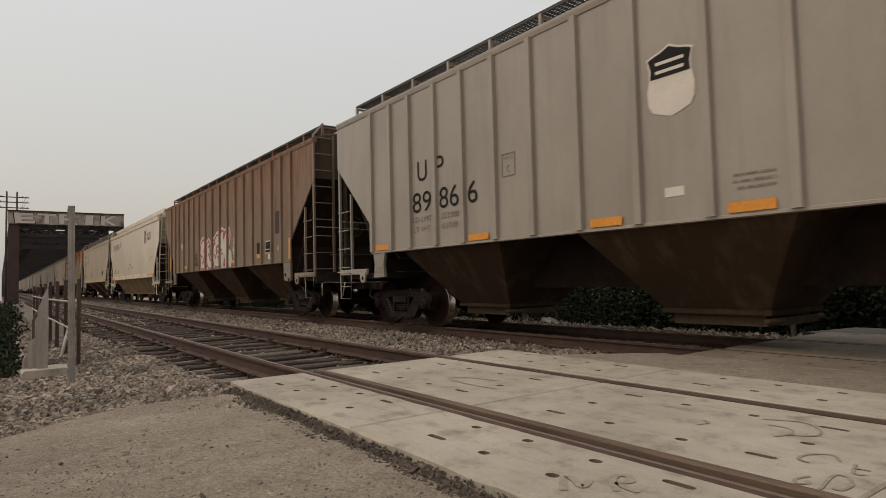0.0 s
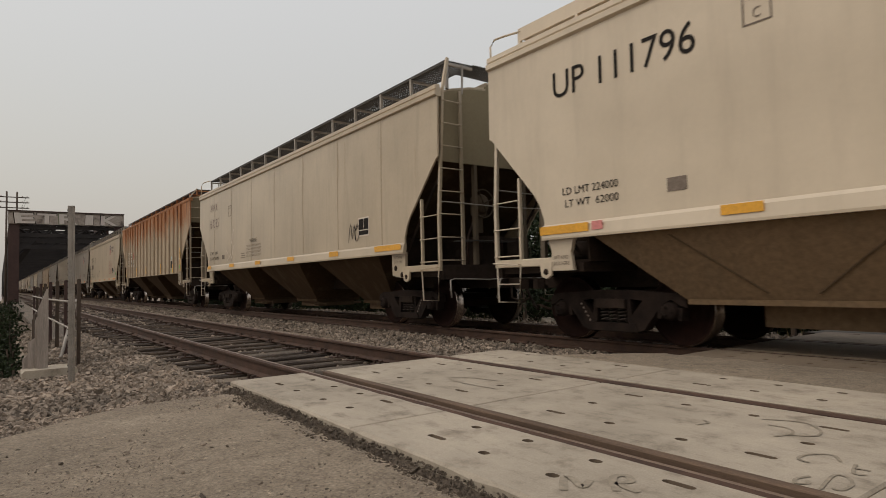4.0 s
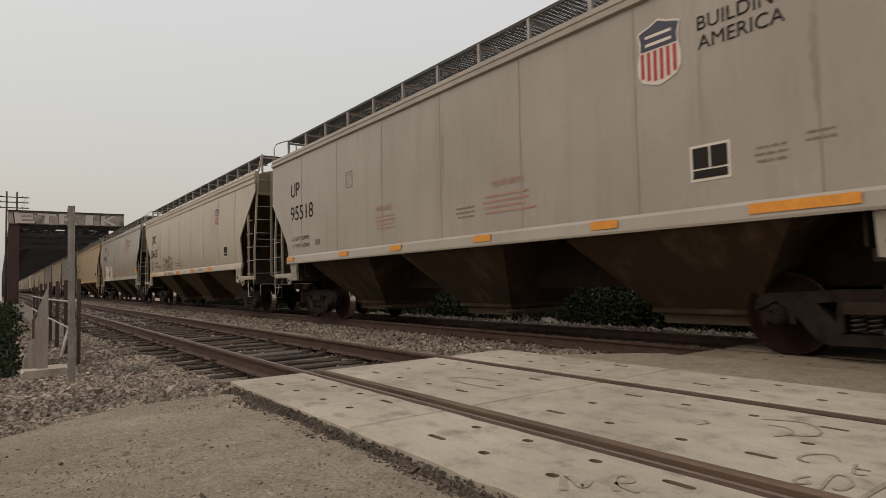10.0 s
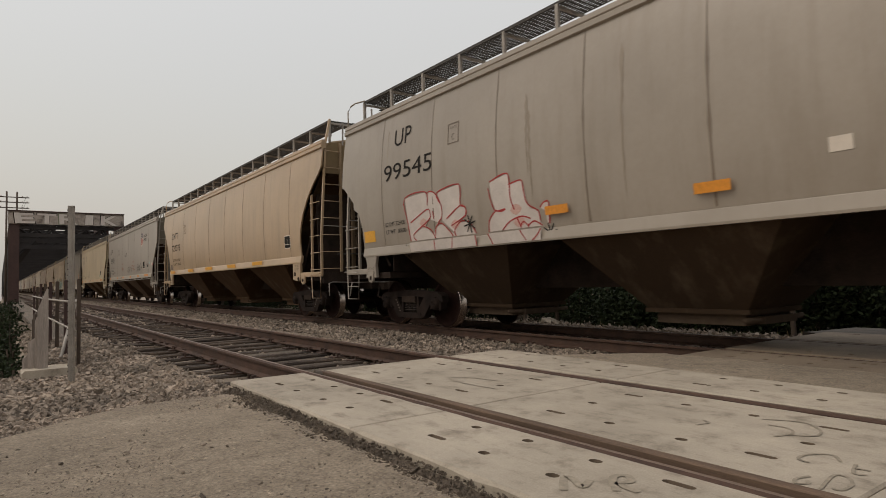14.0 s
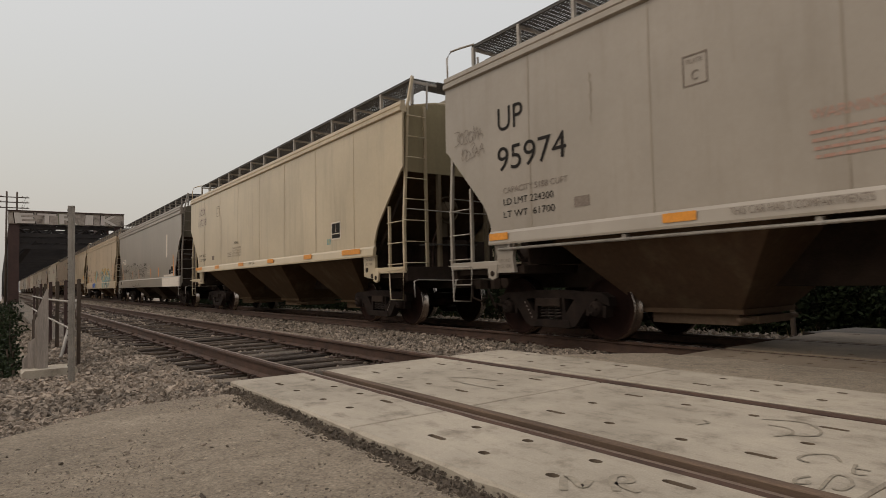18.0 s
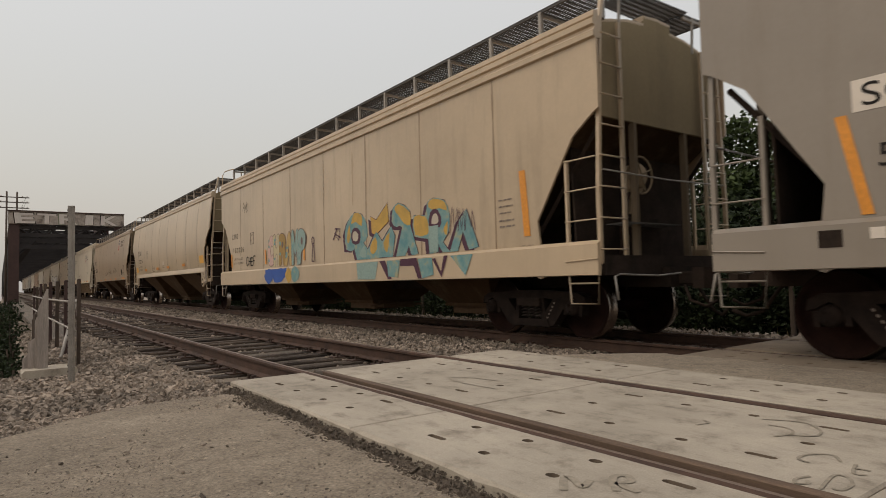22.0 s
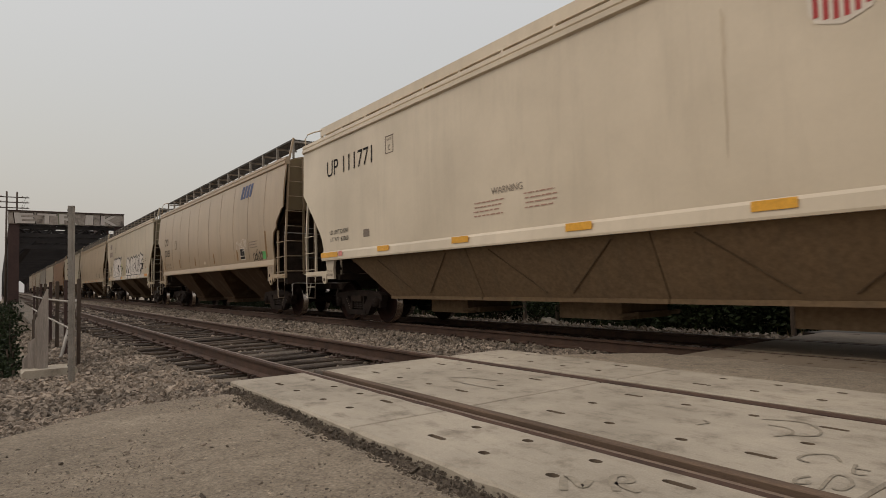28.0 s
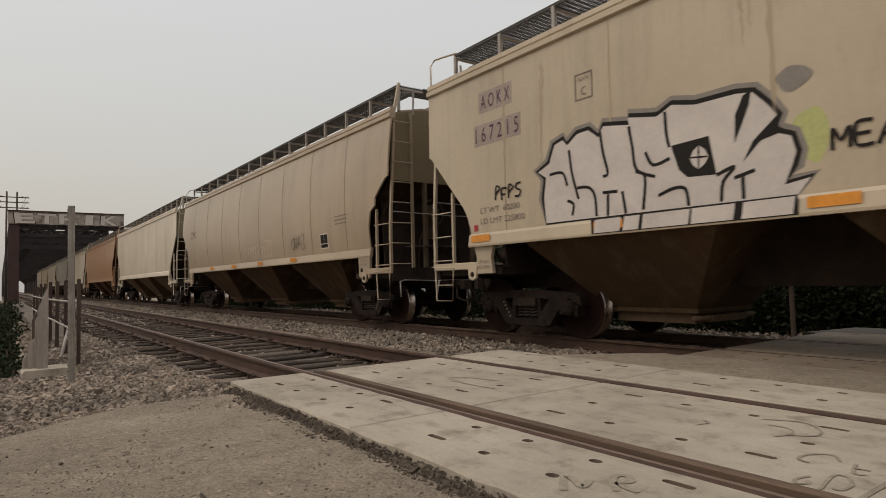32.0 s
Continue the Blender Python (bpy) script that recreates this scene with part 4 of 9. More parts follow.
def far_posts():
    r = random.Random(2)
    for x in (-6.05, -12.8, -14.2, -20.0, 1.0):
        t = thing("fence_post", "thin weathered post beyond the far track", "post", pose(x, 13.6, -0.8))
        part("shaft", Shape().box(-0.04, 0.04, -0.04, 0.04, 0, 1.45 + r.uniform(-0.2, 0.1), 0, 0.01), POST_WOOD, t)
    t = thing("concrete_block", "grey broken concrete block lying on the far bank", "concrete block", pose(-12.2, 13.0, -0.75, 0, 24, 20))
    part("slab", Shape().box(-0.5, 0.5, -0.3, 0.3, -0.06, 0.2, 0, 0.03), CONCRETE, t)


def bed1(x, y):
    return -0.250 + 0.030 * noise.noise((x * 0.9, y * 1.4, 8.0)) if 2.3 < y < 3.66 else -0.232 if y > 2.2 else -0.245 + 0.05 * noise.noise((x * 1.1, y * 1.1, 4.0))


def bed2(x, y):
    return TRACK2_Z - 0.24 - (0.06 * max(0.0, abs(y - TRACK2_Y) - 1.4))


def between(x, y):
    t = min(1.0, max(0.0, (y - 4.3) / 1.9))
    return -0.235 * (1 - t) + (TRACK2_Z - 0.20) * t


def all_ballast():
    road_side = lambda x, y: land(x, y) + 0.003
    apron = lambda x, y: -0.060 - 0.018 * max(0.0, 1.4 - y)
    edge = lambda x, y: -0.062 + 0.03 * max(0.0, y - 1.45) / 0.1
    crumbs = lambda x, y: -0.062 if y > 1.46 - 0.10 * noise.noise((x * 1.6, 0.0, 9.0)) else -0.30
    stones("trackside_stones", "loose crushed brown-grey stones on the shoulder of the track", [
        (34000, -13.0, -4.75, 0.0, 1.75, road_side, 0.010, 0.040, 1.4),
        (26000, -9.0, -4.75, 0.0, 1.75, road_side, 0.006, 0.020, 1.2),
        (9000, -30.0, -11.0, 0.45, 1.85, road_side, 0.022, 0.055, 1.3),
        (22000, -5.0, 0.6, -0.9, 1.42, apron, 0.0025, 0.0075, 1.0),
        (700, -4.9, 0.6, -0.7, 1.42, apron, 0.007, 0.016, 1.0)], 1, STONE_DUSTY)
    stones("soil_crumbs", "dark crumbs of soil along the edge of the crossing panels", [
        (3200, -5.0, 0.6, 1.43, 1.545, edge, 0.004, 0.014, 1.0),
        (240, -3.4, 0.4, 1.38, 1.545, crumbs, 0.008, 0.024, 1.0),
        (900, -4.6, -3.0, 1.38, 1.545, edge, 0.006, 0.016, 1.0)], 5, SOIL)
    stones("track_ballast", "crushed stone packed between the ties of the near track", [
        (11000, -18.0, -5.15, 1.72, 4.2, bed1, 0.012, 0.036, 1.3),
        (9000, -9.0, -5.15, 1.72, 4.2, bed1, 0.007, 0.020, 1.2),
        (5000, -50.0, -18.0, 1.75, 4.2, bed1, 0.04, 0.07, 1.2)], 2)
    stones("ballast_between_tracks", "crushed stone between the two tracks", [
        (26000, -18.0, -4.3, 4.1, 6.95, between, 0.016, 0.055, 1.3),
        (12000, -60.0, -18.0, 4.1, 6.9, between, 0.03, 0.06, 1.2)], 3)
    stones("far_track_ballast", "crushed stone of the far track", [
        (8000, -24.0, -4.0, 7.0, 11.6, lambda x, y: bed2(x, y) if y < 10 else land(x, y) + 0.03, 0.03, 0.07, 1.2),
        (2500, -4.0, 9.0, 9.9, 12.5, lambda x, y: land(x, y) + 0.05, 0.03, 0.08, 1.0)], 4)


def dirt_strip():
    """Dark crumbly soil heaped against the edge of the crossing panels."""
    s = Shape()
    rows = []
    for y, z in ((1.34, -0.15), (1.41, -0.085), (1.45, -0.072), (1.49, -0.062), (1.543, -0.052)):
        rows.append([(-5.0 + 0.1 * k, y + 0.09 * noise.noise((k * 0.37, y * 3, 2.0)) * (y < 1.5), z + 0.018 * noise.noise((k * 0.5, y * 9, 5.0))) for k in range(90)])
    s.skin(rows, (0, 0, -0.1))
    tagged(solid("dirt_strip", s, SOIL), "dark crumbly soil along the edge of the crossing panels", "soil", kind="structure")


ground()
dirt_strip()
road_apron()
ballast_bed()
for yy, zz, tag in ((RAIL_A, 0.0, "rusty steel rail with a worn head, near track"), (RAIL_B, 0.0, "rusty steel rail with a worn head, near track"),
                    (RAIL_C, TRACK2_Z, "steel rail of the far track under the train"), (RAIL_D, TRACK2_Z, "steel rail of the far track under the train")):
    rail(yy, zz, tag)
crossing()
far_crossing()
sign_post()
side_fence()
bridge()
telegraph_poles()
far_posts()

# ---------- the train ----------
SPEED = 10.05
EAVE, SILL, DECK = 4.24, 1.43, 1.12
WHEEL_R = 0.4572
WHEELS = []


def wheelset_mesh():
    s = Shape()
    prof = [(0.075, 0.10), (0.13, 0.085), (0.15, 0.055), (0.33, 0.015), (0.395, 0.045), (0.405, 0.065), (0.450, 0.065), (0.457, 0.055), (0.462, -0.045), (0.485, -0.058), (0.487, -0.075), (0.468, -0.085), (0.40, -0.085), (0.385, -0.055), (0.32, -0.035), (0.15, -0.055), (0.075, -0.07)]
    mats = [1] * 6 + [0] * 5 + [1] * 5
    for sgn in (-1, 1):
        s.lathe([(r, -a if sgn < 0 else a) for r, a in prof], 36, (0, sgn * 0.775, 0), mats)
    s.lathe([(0.08, -0.95), (0.08, 0.95)], 12, (0, 0, 0), 1)
    for sgn in (-1, 1):
        y = sgn * 1.02
        s.lathe([(0.0, sgn * 0.13), (0.085, sgn * 0.13), (0.105, sgn * 0.11), (0.118, sgn * 0.05), (0.118, -sgn * 0.08), (0.0, -sgn * 0.08)], 18, (0, y, 0), 2)
        for k in range(3):
            a = k * 2.094
            s.lathe([(0.0, sgn * 0.15), (0.018, sgn * 0.15), (0.018, sgn * 0.12)], 6, (0.055 * math.cos(a), y, 0.055 * math.sin(a)), 2)
    return s.mesh("wheelset", [TREAD, WHEEL_PLATE, TRUCK_IRON])


def side_frame_mesh(sgn):
    """Cast side frame: arched top member, diagonal tension members, spring seat, pedestals."""
    s = Shape()
    y0, y1 = sorted((sgn * 0.93, sgn * 1.09))
    top = [(-1.12, 0.50), (-1.10, 0.62), (-0.98, 0.68), (-0.55, 0.70), (-0.30, 0.72), (0.30, 0.72), (0.55, 0.70), (0.98, 0.68), (1.10, 0.62), (1.12, 0.50),
           (1.02, 0.53), (0.90, 0.60), (0.78, 0.53), (0.72, 0.56), (0.30, 0.60), (-0.30, 0.60), (-0.72, 0.56), (-0.78, 0.53), (-0.90, 0.60), (-1.02, 0.53)]
    half = len(top) // 2
    for i in range(half - 1):
        a, b, c, d = top[i], top[i + 1], top[-2 - i], top[-1 - i]
        s.prism([a, b, c, d], y0, y1, axis="y")
    for m in (-1, 1):
        s.prism([(m * 0.84, 0.62), (m * 0.56, 0.66), (m * 0.30, 0.36), (m * 0.32, 0.15), (m * 0.50, 0.20)], y0, y1, axis="y")
        s.prism([(m * 0.30, 0.62), (m * 0.25, 0.62), (m * 0.25, 0.30), (m * 0.33, 0.24)], y0, y1, axis="y")
        s.prism([(m * 1.06, 0.50), (m * 1.00, 0.50), (m * 0.99, 0.34), (m * 1.04, 0.34)], y0, y1, axis="y")
        s.prism([(m * 0.78, 0.54), (m * 0.72, 0.60), (m * 0.70, 0.36), (m * 0.76, 0.36)], y0, y1, axis="y")
    s.prism([(-0.42, 0.17), (0.42, 0.17), (0.38, 0.28), (-0.38, 0.28)], y0 - 0.02, y1 + 0.02, axis="y")
    return s.mesh("side_frame", [TRUCK_IRON])


SPRING_STEEL = plain("rusty_spring_steel", (0.035, 0.025, 0.02), 0.85)


def spring_mesh(sgn, i):
    s = Shape()
    pts = []
    for k in range(41):
        a = k / 40 * 2 * math.pi * 4
        pts.append((i * 0.145 + 0.058 * math.cos(a), sgn * 1.03 + 0.058 * math.sin(a), 0.29 + 0.19 * k / 40))
    s.tube(pts, 0.014, 4)
    return s.mesh("spring", [SPRING_STEEL])


def bolster_mesh():
    s = Shape().box(-0.20, 0.20, -1.05, 1.05, 0.45, 0.62, 0, 0.03)
    s.lathe([(0.0, 0), (0.2, 0), (0.2, 0.12), (0, 0.12)], 14, (0, 0, 0.62), axis="z")
    for y in (-1.03, 1.03):
        s.box(-0.24, 0.24, y - 0.1, y + 0.1, 0.48, 0.60)
    for x in (-0.45, 0.45):
        s.box(x - 0.05, x + 0.05, -0.8, 0.8, 0.36, 0.46)
    return s.mesh("bolster", [STEEL_DARK])


WHEELSET, FRAME_N, FRAME_F, BOLSTER = wheelset_mesh(), side_frame_mesh(-1), side_frame_mesh(1), bolster_mesh()
SPRINGS = [spring_mesh(a, b) for a in (-1, 1) for b in (-1, 0, 1)]


def coupler_mesh():
    s = Shape().box(0.0, 0.38, -0.08, 0.08, -0.09, 0.09, 0, 0.02)
    s.prism([(0.34, -0.16), (0.52, -0.18), (0.60, -0.06), (0.52, 0.02), (0.56, 0.15), (0.42, 0.18), (0.34, 0.10)], -0.14, 0.14, axis="z")
    s.tube([(0.2, -0.12, -0.1), (0.35, -0.25, -0.3), (0.55, -0.20, -0.38), (0.65, -0.1, -0.3)], 0.022, 6)
    return s.mesh("coupler", [STEEL_DARK])


COUPLER = coupler_mesh()


def truck_stencil(m):
    """Small broken white stencil on the slant of a side frame."""
    s = Shape()
    for k in range(6):
        a = 0.50 - 0.036 * k
        b = 0.52 - 0.055 * k
        s.add([(m * q, -1.093, w) for q, w in ((a, b), (a + 0.014, b + 0.026), (a + 0.036, b + 0.014), (a + 0.022, b - 0.012))], [(0, 1, 2, 3)])
    return s


TRUCK_MARKS = [truck_stencil(m).mesh("frame_stencil", [FADED_MARK]) for m in (-1, 1)]


def truck(car, x):
    """A two-axle truck as a part of its car; its wheelsets turn."""
    t = new("truck", BOLSTER)
    t.parent = car
    t.matrix_basis = pose(x, 0, 0)
    for me, nm in [(FRAME_N, "side_frame"), (FRAME_F, "side_frame")] + [(m, "spring") for m in SPRINGS]:
        o = new(nm, me)
        o.parent = t
    st = part("frame_stencil", TRUCK_MARKS[0 if x < 0 else 1], [], t, "broken white stencil")
    st["kind"] = "stuff"
    for sx in (-0.889, 0.889):
        w = new("wheelset", WHEELSET)
        w.parent = t
        w.matrix_basis = pose(sx, 0, WHEEL_R)
        WHEELS.append((w, sx))
    return t


def half_width(kind, z):
    """Half the width of the body at a height: flat, or bulging like a barrel."""
    if kind in ("round", "curved", "arc", "diag"):
        u = (z - SILL) / (EAVE - SILL)
        b = {"round": 0.13, "arc": 0.13, "curved": 0.10, "diag": 0.06}[kind]
        return 1.50 + b * (1 - (2 * u - 0.95) ** 2 * 0.9)
    if kind == "flat":
        u = (z - SILL) / (EAVE - SILL)
        return 1.585 - 0.05 * max(0.0, u - 0.5) ** 1.5
    return 1.56


# the edge of the cut-away end, from the top down: (height, how far back)
BARREL_CUT = ((3.0, 0.0), (2.97, 0.10), (2.62, 0.52), (2.47, 0.53), (2.36, 0.74), (2.02, 0.85), (1.65, 0.85), (1.12, 0.75))
CUTS = {"ribbed": ((3.50, 0.0), (2.05, 1.52), (1.0, 1.52)), "flat": ((3.10, 0.0), (3.05, 0.07), (2.10, 0.94), (1.95, 1.04), (1.72, 1.13), (1.3, 1.13)),
        "deep": ((3.10, 0.0), (3.05, 0.10), (2.80, 0.46), (1.72, 1.16), (1.40, 1.12), (1.0, 1.10)), "diag": ((3.72, 0.0), (3.66, 0.08), (2.41, 1.38), (1.57, 1.27), (1.2, 1.24)),
        "round": BARREL_CUT, "arc": BARREL_CUT}


def cut_back(kind, z):
    """How far the end of the side sheet is cut back at a height."""
    if kind == "curved":
        q = min(1.0, max(0.0, (3.65 - z) / 1.75))
        return 1.27 * math.sin(q * math.pi / 2) ** 0.85
    line = CUTS[kind]
    return float(np.interp(z, [p[0] for p in line[::-1]], [p[1] for p in line[::-1]]))


def grating(x0, x1, y0, y1, z):
    """Open steel grating: bearing bars and zigzag cross bars inside a thin frame."""
    s = Shape()
    n = int((x1 - x0) / 0.048)
    for k in range(n):
        x = x0 + (x1 - x0) * k / n
        a = 0.035 if k % 2 else -0.035
        s.add([(x, y0, z - 0.02), (x + 0.012, y0, z - 0.02), (x + 0.012 + a, y1, z - 0.02), (x + a, y1, z - 0.02), (x, y0, z), (x + 0.012, y0, z), (x + 0.012 + a, y1, z), (x + a, y1, z)],
              [(0, 1, 2, 3), (4, 5, 6, 7), (0, 1, 5, 4), (2, 3, 7, 6), (0, 3, 7, 4), (1, 2, 6, 5)])
    m = max(2, int((y1 - y0) / 0.05))
    for k in range(m + 1):
        y = y0 + (y1 - y0) * k / m
        s.box(x0, x1, y - 0.005, y + 0.005, z - 0.022, z - 0.002)
    return s


def hopper_car(name_label, L, kind, colour, u_left, seams=8, ribs=(), paint=None, board="mesh", sill_colour=None, bays=3, bay_floor=1.25, end_dark=False, low_colour=None, chord_colour=None, rib_colour=None):
    """One covered hopper car, built about its centre at rail level."""
    r = random.Random(int(abs(u_left) * 10))
    paint = paint or PAINT
    car = thing("hopper_car", name_label, "railway car", pose(u_left + L / 2, TRACK2_Y, TRACK2_Z), group="cars of the train")
    car["half"] = L / 2
    H = L / 2
    eave, sill = EAVE + (0.26 if kind == "ribbed" else 0.0), (1.50 if kind == "ribbed" else 0.95 if kind == "deep" else SILL)
    # underbody colour: the car's own, cut down for dirt and for shade
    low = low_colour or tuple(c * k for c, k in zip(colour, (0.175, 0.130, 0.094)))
    sill_colour = sill_colour or colour
    for sgn in (-1, 1):
        zs = sorted(set([round(float(z), 3) for z in np.linspace(sill + (0.18 if kind != "ribbed" else 0.0), eave - 0.02, 17)] + [q[0] for q in CUTS.get(kind, ()) if sill + 0.2 < q[0] < eave - 0.1]))
        rows = []
        for z in zs:
            c = cut_back(kind, z)
            rows.append([(-H + c + (L - 2 * c) * k / 24, sgn * half_width(kind, z), z) for k in range(25)])
        part("side_sheet", Shape().skin(rows, (0, -sgn * 0.035, 0)), paint, car, "", colour)
        # top chord, with its double lip
        hw = half_width(kind, eave)
        if kind == "ribbed":
            sec = [(sgn * (hw + 0.015), eave - 0.09), (sgn * (hw + 0.03), eave - 0.02), (sgn * (hw + 0.03), eave + 0.02), (sgn * (hw - 0.10), eave + 0.05), (sgn * (hw - 0.1), eave - 0.09)]
        else:
            lip = [(sgn * (hw + 0.010), eave - 0.215), (sgn * (hw + 0.045), eave - 0.20), (sgn * (hw + 0.045), eave - 0.125), (sgn * (hw + 0.015), eave - 0.10)] if kind in ("diag", "deep") else []
            sec = lip + [(sgn * (hw + 0.012), eave - 0.06), (sgn * (hw + 0.05), eave - 0.04), (sgn * (hw + 0.05), eave + 0.035), (sgn * (hw + 0.015), eave + 0.055), (sgn * (hw + 0.030), eave + 0.075),
                   (sgn * (hw + 0.025), eave + 0.145), (sgn * (hw - 0.06), eave + 0.16), (sgn * (hw - 0.10), eave - 0.06 - (0.155 if lip else 0.0))]
        part("top_chord", Shape().prism(sec, -H, H), paint, car, "", chord_colour or colour)
        # side sill
        c0 = cut_back(kind, sill + 0.3)
        hs = half_width(kind, sill)
        if kind == "deep":
            sec = [(sgn * hs, 0.92), (sgn * (hs + 0.05), 0.93), (sgn * (hs + 0.05), 1.33), (sgn * (hs - 0.01), 1.38), (sgn * (hs - 0.05), 1.3)]
            part("side_sill", Shape().prism(sec, -H + 0.05, H - 0.05), PAINT_CLEAN, car, "", sill_colour)
        elif kind != "ribbed":
            sec = [(sgn * (hs - 0.02), sill), (sgn * (hs + 0.045), sill), (sgn * (hs + 0.05), sill + 0.03), (sgn * (hs + 0.03), sill + 0.17), (sgn * (hs + 0.004), sill + 0.21), (sgn * (hs - 0.04), sill + 0.19)]
            part("side_sill", Shape().prism(sec, -H + c0 - 0.01, H - c0 + 0.01), PAINT_CLEAN, car, "", sill_colour)
        else:
            part("side_sill", Shape().prism([(sgn * (hs - 0.02), sill - 0.02), (sgn * (hs + 0.02), sill - 0.01), (sgn * (hs + 0.02), sill + 0.02), (sgn * (hs - 0.02), sill + 0.04)], -H + c0, H - c0), paint, car, "", colour)
        # ribs or welded seams
        if ribs:
            for back in ribs:
                x = -H + back
                zlo = sill + 0.02
                if abs(x) > H - cut_back(kind, zlo):
                    zlo = max(zlo, 3.50 - 1.45 * (H - abs(x)) / 1.52)
                sh = Shape()
                sh.prism([(x - 0.090, sgn * (hs - 0.01)), (x - 0.055, sgn * (hs + 0.062)), (x + 0.040, sgn * (hs + 0.062)), (x + 0.052, sgn * (hs - 0.01))], zlo, eave - 0.08, axis="z")
                # closed rib ends coloured near-black for the shade inside an open rib
                sh.m[0] = sh.m[1] = 1
                part("rib", sh, [paint, STEEL_DARK], car, "", rib_colour or colour)
        else:
            for k in range(1, seams):
                x = -H + L * k / seams
                zlo = sill + 0.20
                pts = []
                for z in np.linspace(zlo, eave - 0.07, 12):
                    if abs(x) < H - cut_back(kind, z) - 0.05:
                        pts.append(float(z))
                rows = []
                for z in pts:
                    w = r.uniform(0.006, 0.016) * (1.5 if r.random() < 0.2 else 1.0)
                    o = r.uniform(-0.004, 0.004)
                    rows.append([(x + o - w, sgn * (half_width(kind, z) + 0.004), z), (x + o + w, sgn * (half_width(kind, z) + 0.004), z)])
                if len(rows) > 1:
                    part("seam", Shape().skin(rows, (0, -sgn * 0.003, 0)), PAINT, car, "", tuple(q * f for q, f in zip(colour, (0.80, 0.76, 0.70) if kind == "flat" else (0.54, 0.48, 0.42))))
    # roof, with its raised hatch trough
    prof = [(half_width(kind, eave) - 0.05, eave + 0.05), (1.2, eave + 0.16), (0.7, eave + 0.27), (0.32, eave + 0.30), (0.32, eave + 0.42), (0.0, eave + 0.44)]
    prof = [(-a, b) for a, b in prof] + [(a, b) for a, b in reversed(prof[:-1])]
    rows = [[(x, y, z) for x in (-H + 0.13, -H / 2, 0, H / 2, H - 0.13)] for y, z in prof]
    part("roof", Shape().skin(rows, (0, 0, -0.04)), paint, car, "", colour)
    # running boards on brackets
    zb = eave + (0.68 if board == "mesh" else 0.50 if board == "solid" else 0.40)
    for sgn in (-1, 1):
        ya, yb = (0.66, 1.26)
        xa, xb = -H + 0.40, H - 0.10
        if board == "solid":
            part("running_board", Shape().box(xa, xb, sgn * ya if sgn > 0 else -yb, yb if sgn > 0 else -ya, zb - 0.05, zb, 0, 0.01), paint, car, "", colour)
            part("running_board_fascia", Shape().box(xa, xb, sgn * (yb + 0.012) - 0.01, sgn * (yb + 0.012) + 0.01, zb - 0.14, zb + 0.06), paint, car, "", colour)
        else:
            y0, y1 = sorted((sgn * ya, sgn * yb))
            s = grating(xa, xb, y0, y1, zb)
            s.box(xa, xb, sgn * yb - 0.012, sgn * yb + 0.012, zb - 0.045, zb + 0.005)
            part("running_board", s, GRATING, car)
        nb = int((xb - xa) / 1.12)
        for k in range(nb + 1):
            x = xa + 0.02 + (xb - xa - 0.04) * k / nb
            z0 = eave + 0.13
            s = Shape().prism([(sgn * (yb + 0.02), zb - 0.03), (sgn * (yb + 0.02), z0 + 0.02), (sgn * (yb - 0.03), z0), (sgn * (yb - 0.03), zb - 0.05)], x - 0.028, x + 0.028)
            s.box(x - 0.02, x + 0.02, *sorted((sgn * ya, sgn * yb)), zb - 0.09, zb - 0.045)
            part("bracket", s, paint if board != "mesh" else GALV, car, "", colour)
    # ends: upright wall, slope sheet, deck, ladders, steps, couplers
    for e in (-1, 1):
        xw = e * (H - 0.13)
        zw = cut_back_top(kind) - (0.05 if kind != "ribbed" else -0.03)
        hw = half_width(kind, eave) - 0.05
        arch = [(hw, eave + 0.06), (1.2, eave + 0.14), (0.7, eave + 0.25), (0.33, eave + 0.28), (0.31, eave + 0.40)]
        # end wall takes a little over half of the car's own colour
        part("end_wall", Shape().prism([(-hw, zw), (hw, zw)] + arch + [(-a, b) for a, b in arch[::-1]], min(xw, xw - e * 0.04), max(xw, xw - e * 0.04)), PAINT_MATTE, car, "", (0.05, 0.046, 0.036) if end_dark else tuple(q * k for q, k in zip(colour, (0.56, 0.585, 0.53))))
        # open end below it: slope sheet, bolster web, posts, braces
        run = 2.25
        foot = (xw - e * run, 1.32)
        rows = [[(xw - e * (0.03 + run * q), y, zw + 0.02 - q * (zw - foot[1])) for q in (0.0, 0.25, 0.5, 0.75, 1.0)] for y in (-1.46, 0, 1.46)]
        # slope sheet darker still, the shade below it put into the colour
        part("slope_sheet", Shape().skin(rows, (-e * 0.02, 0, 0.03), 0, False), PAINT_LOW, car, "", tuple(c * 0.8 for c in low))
        xm = e * (H - 1.75)
        zm = zw - (zw - foot[1]) * 1.62 / run - 0.02
        # web coloured near-black, carrying the shade below the slope sheet
        part("bolster_web", Shape().prism([(-1.44, zm), (1.44, zm), (1.40, DECK), (-1.40, DECK)], min(xm, xm - e * 0.03), max(xm, xm - e * 0.03)), STEEL_DARK, car, "near-black plate over the truck, shade put into its colour")
        for y in (-0.62, 0.62):
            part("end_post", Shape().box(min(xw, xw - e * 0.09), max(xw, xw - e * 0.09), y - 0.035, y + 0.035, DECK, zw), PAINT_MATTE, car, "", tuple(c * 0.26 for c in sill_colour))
            part("end_brace", Shape().tube([(xw - e * 0.06, y * 2.2, zw - 0.15), (xw - e * 1.45, y * 2.2, DECK + 0.1)], 0.035, 4), STEEL_DARK, car)
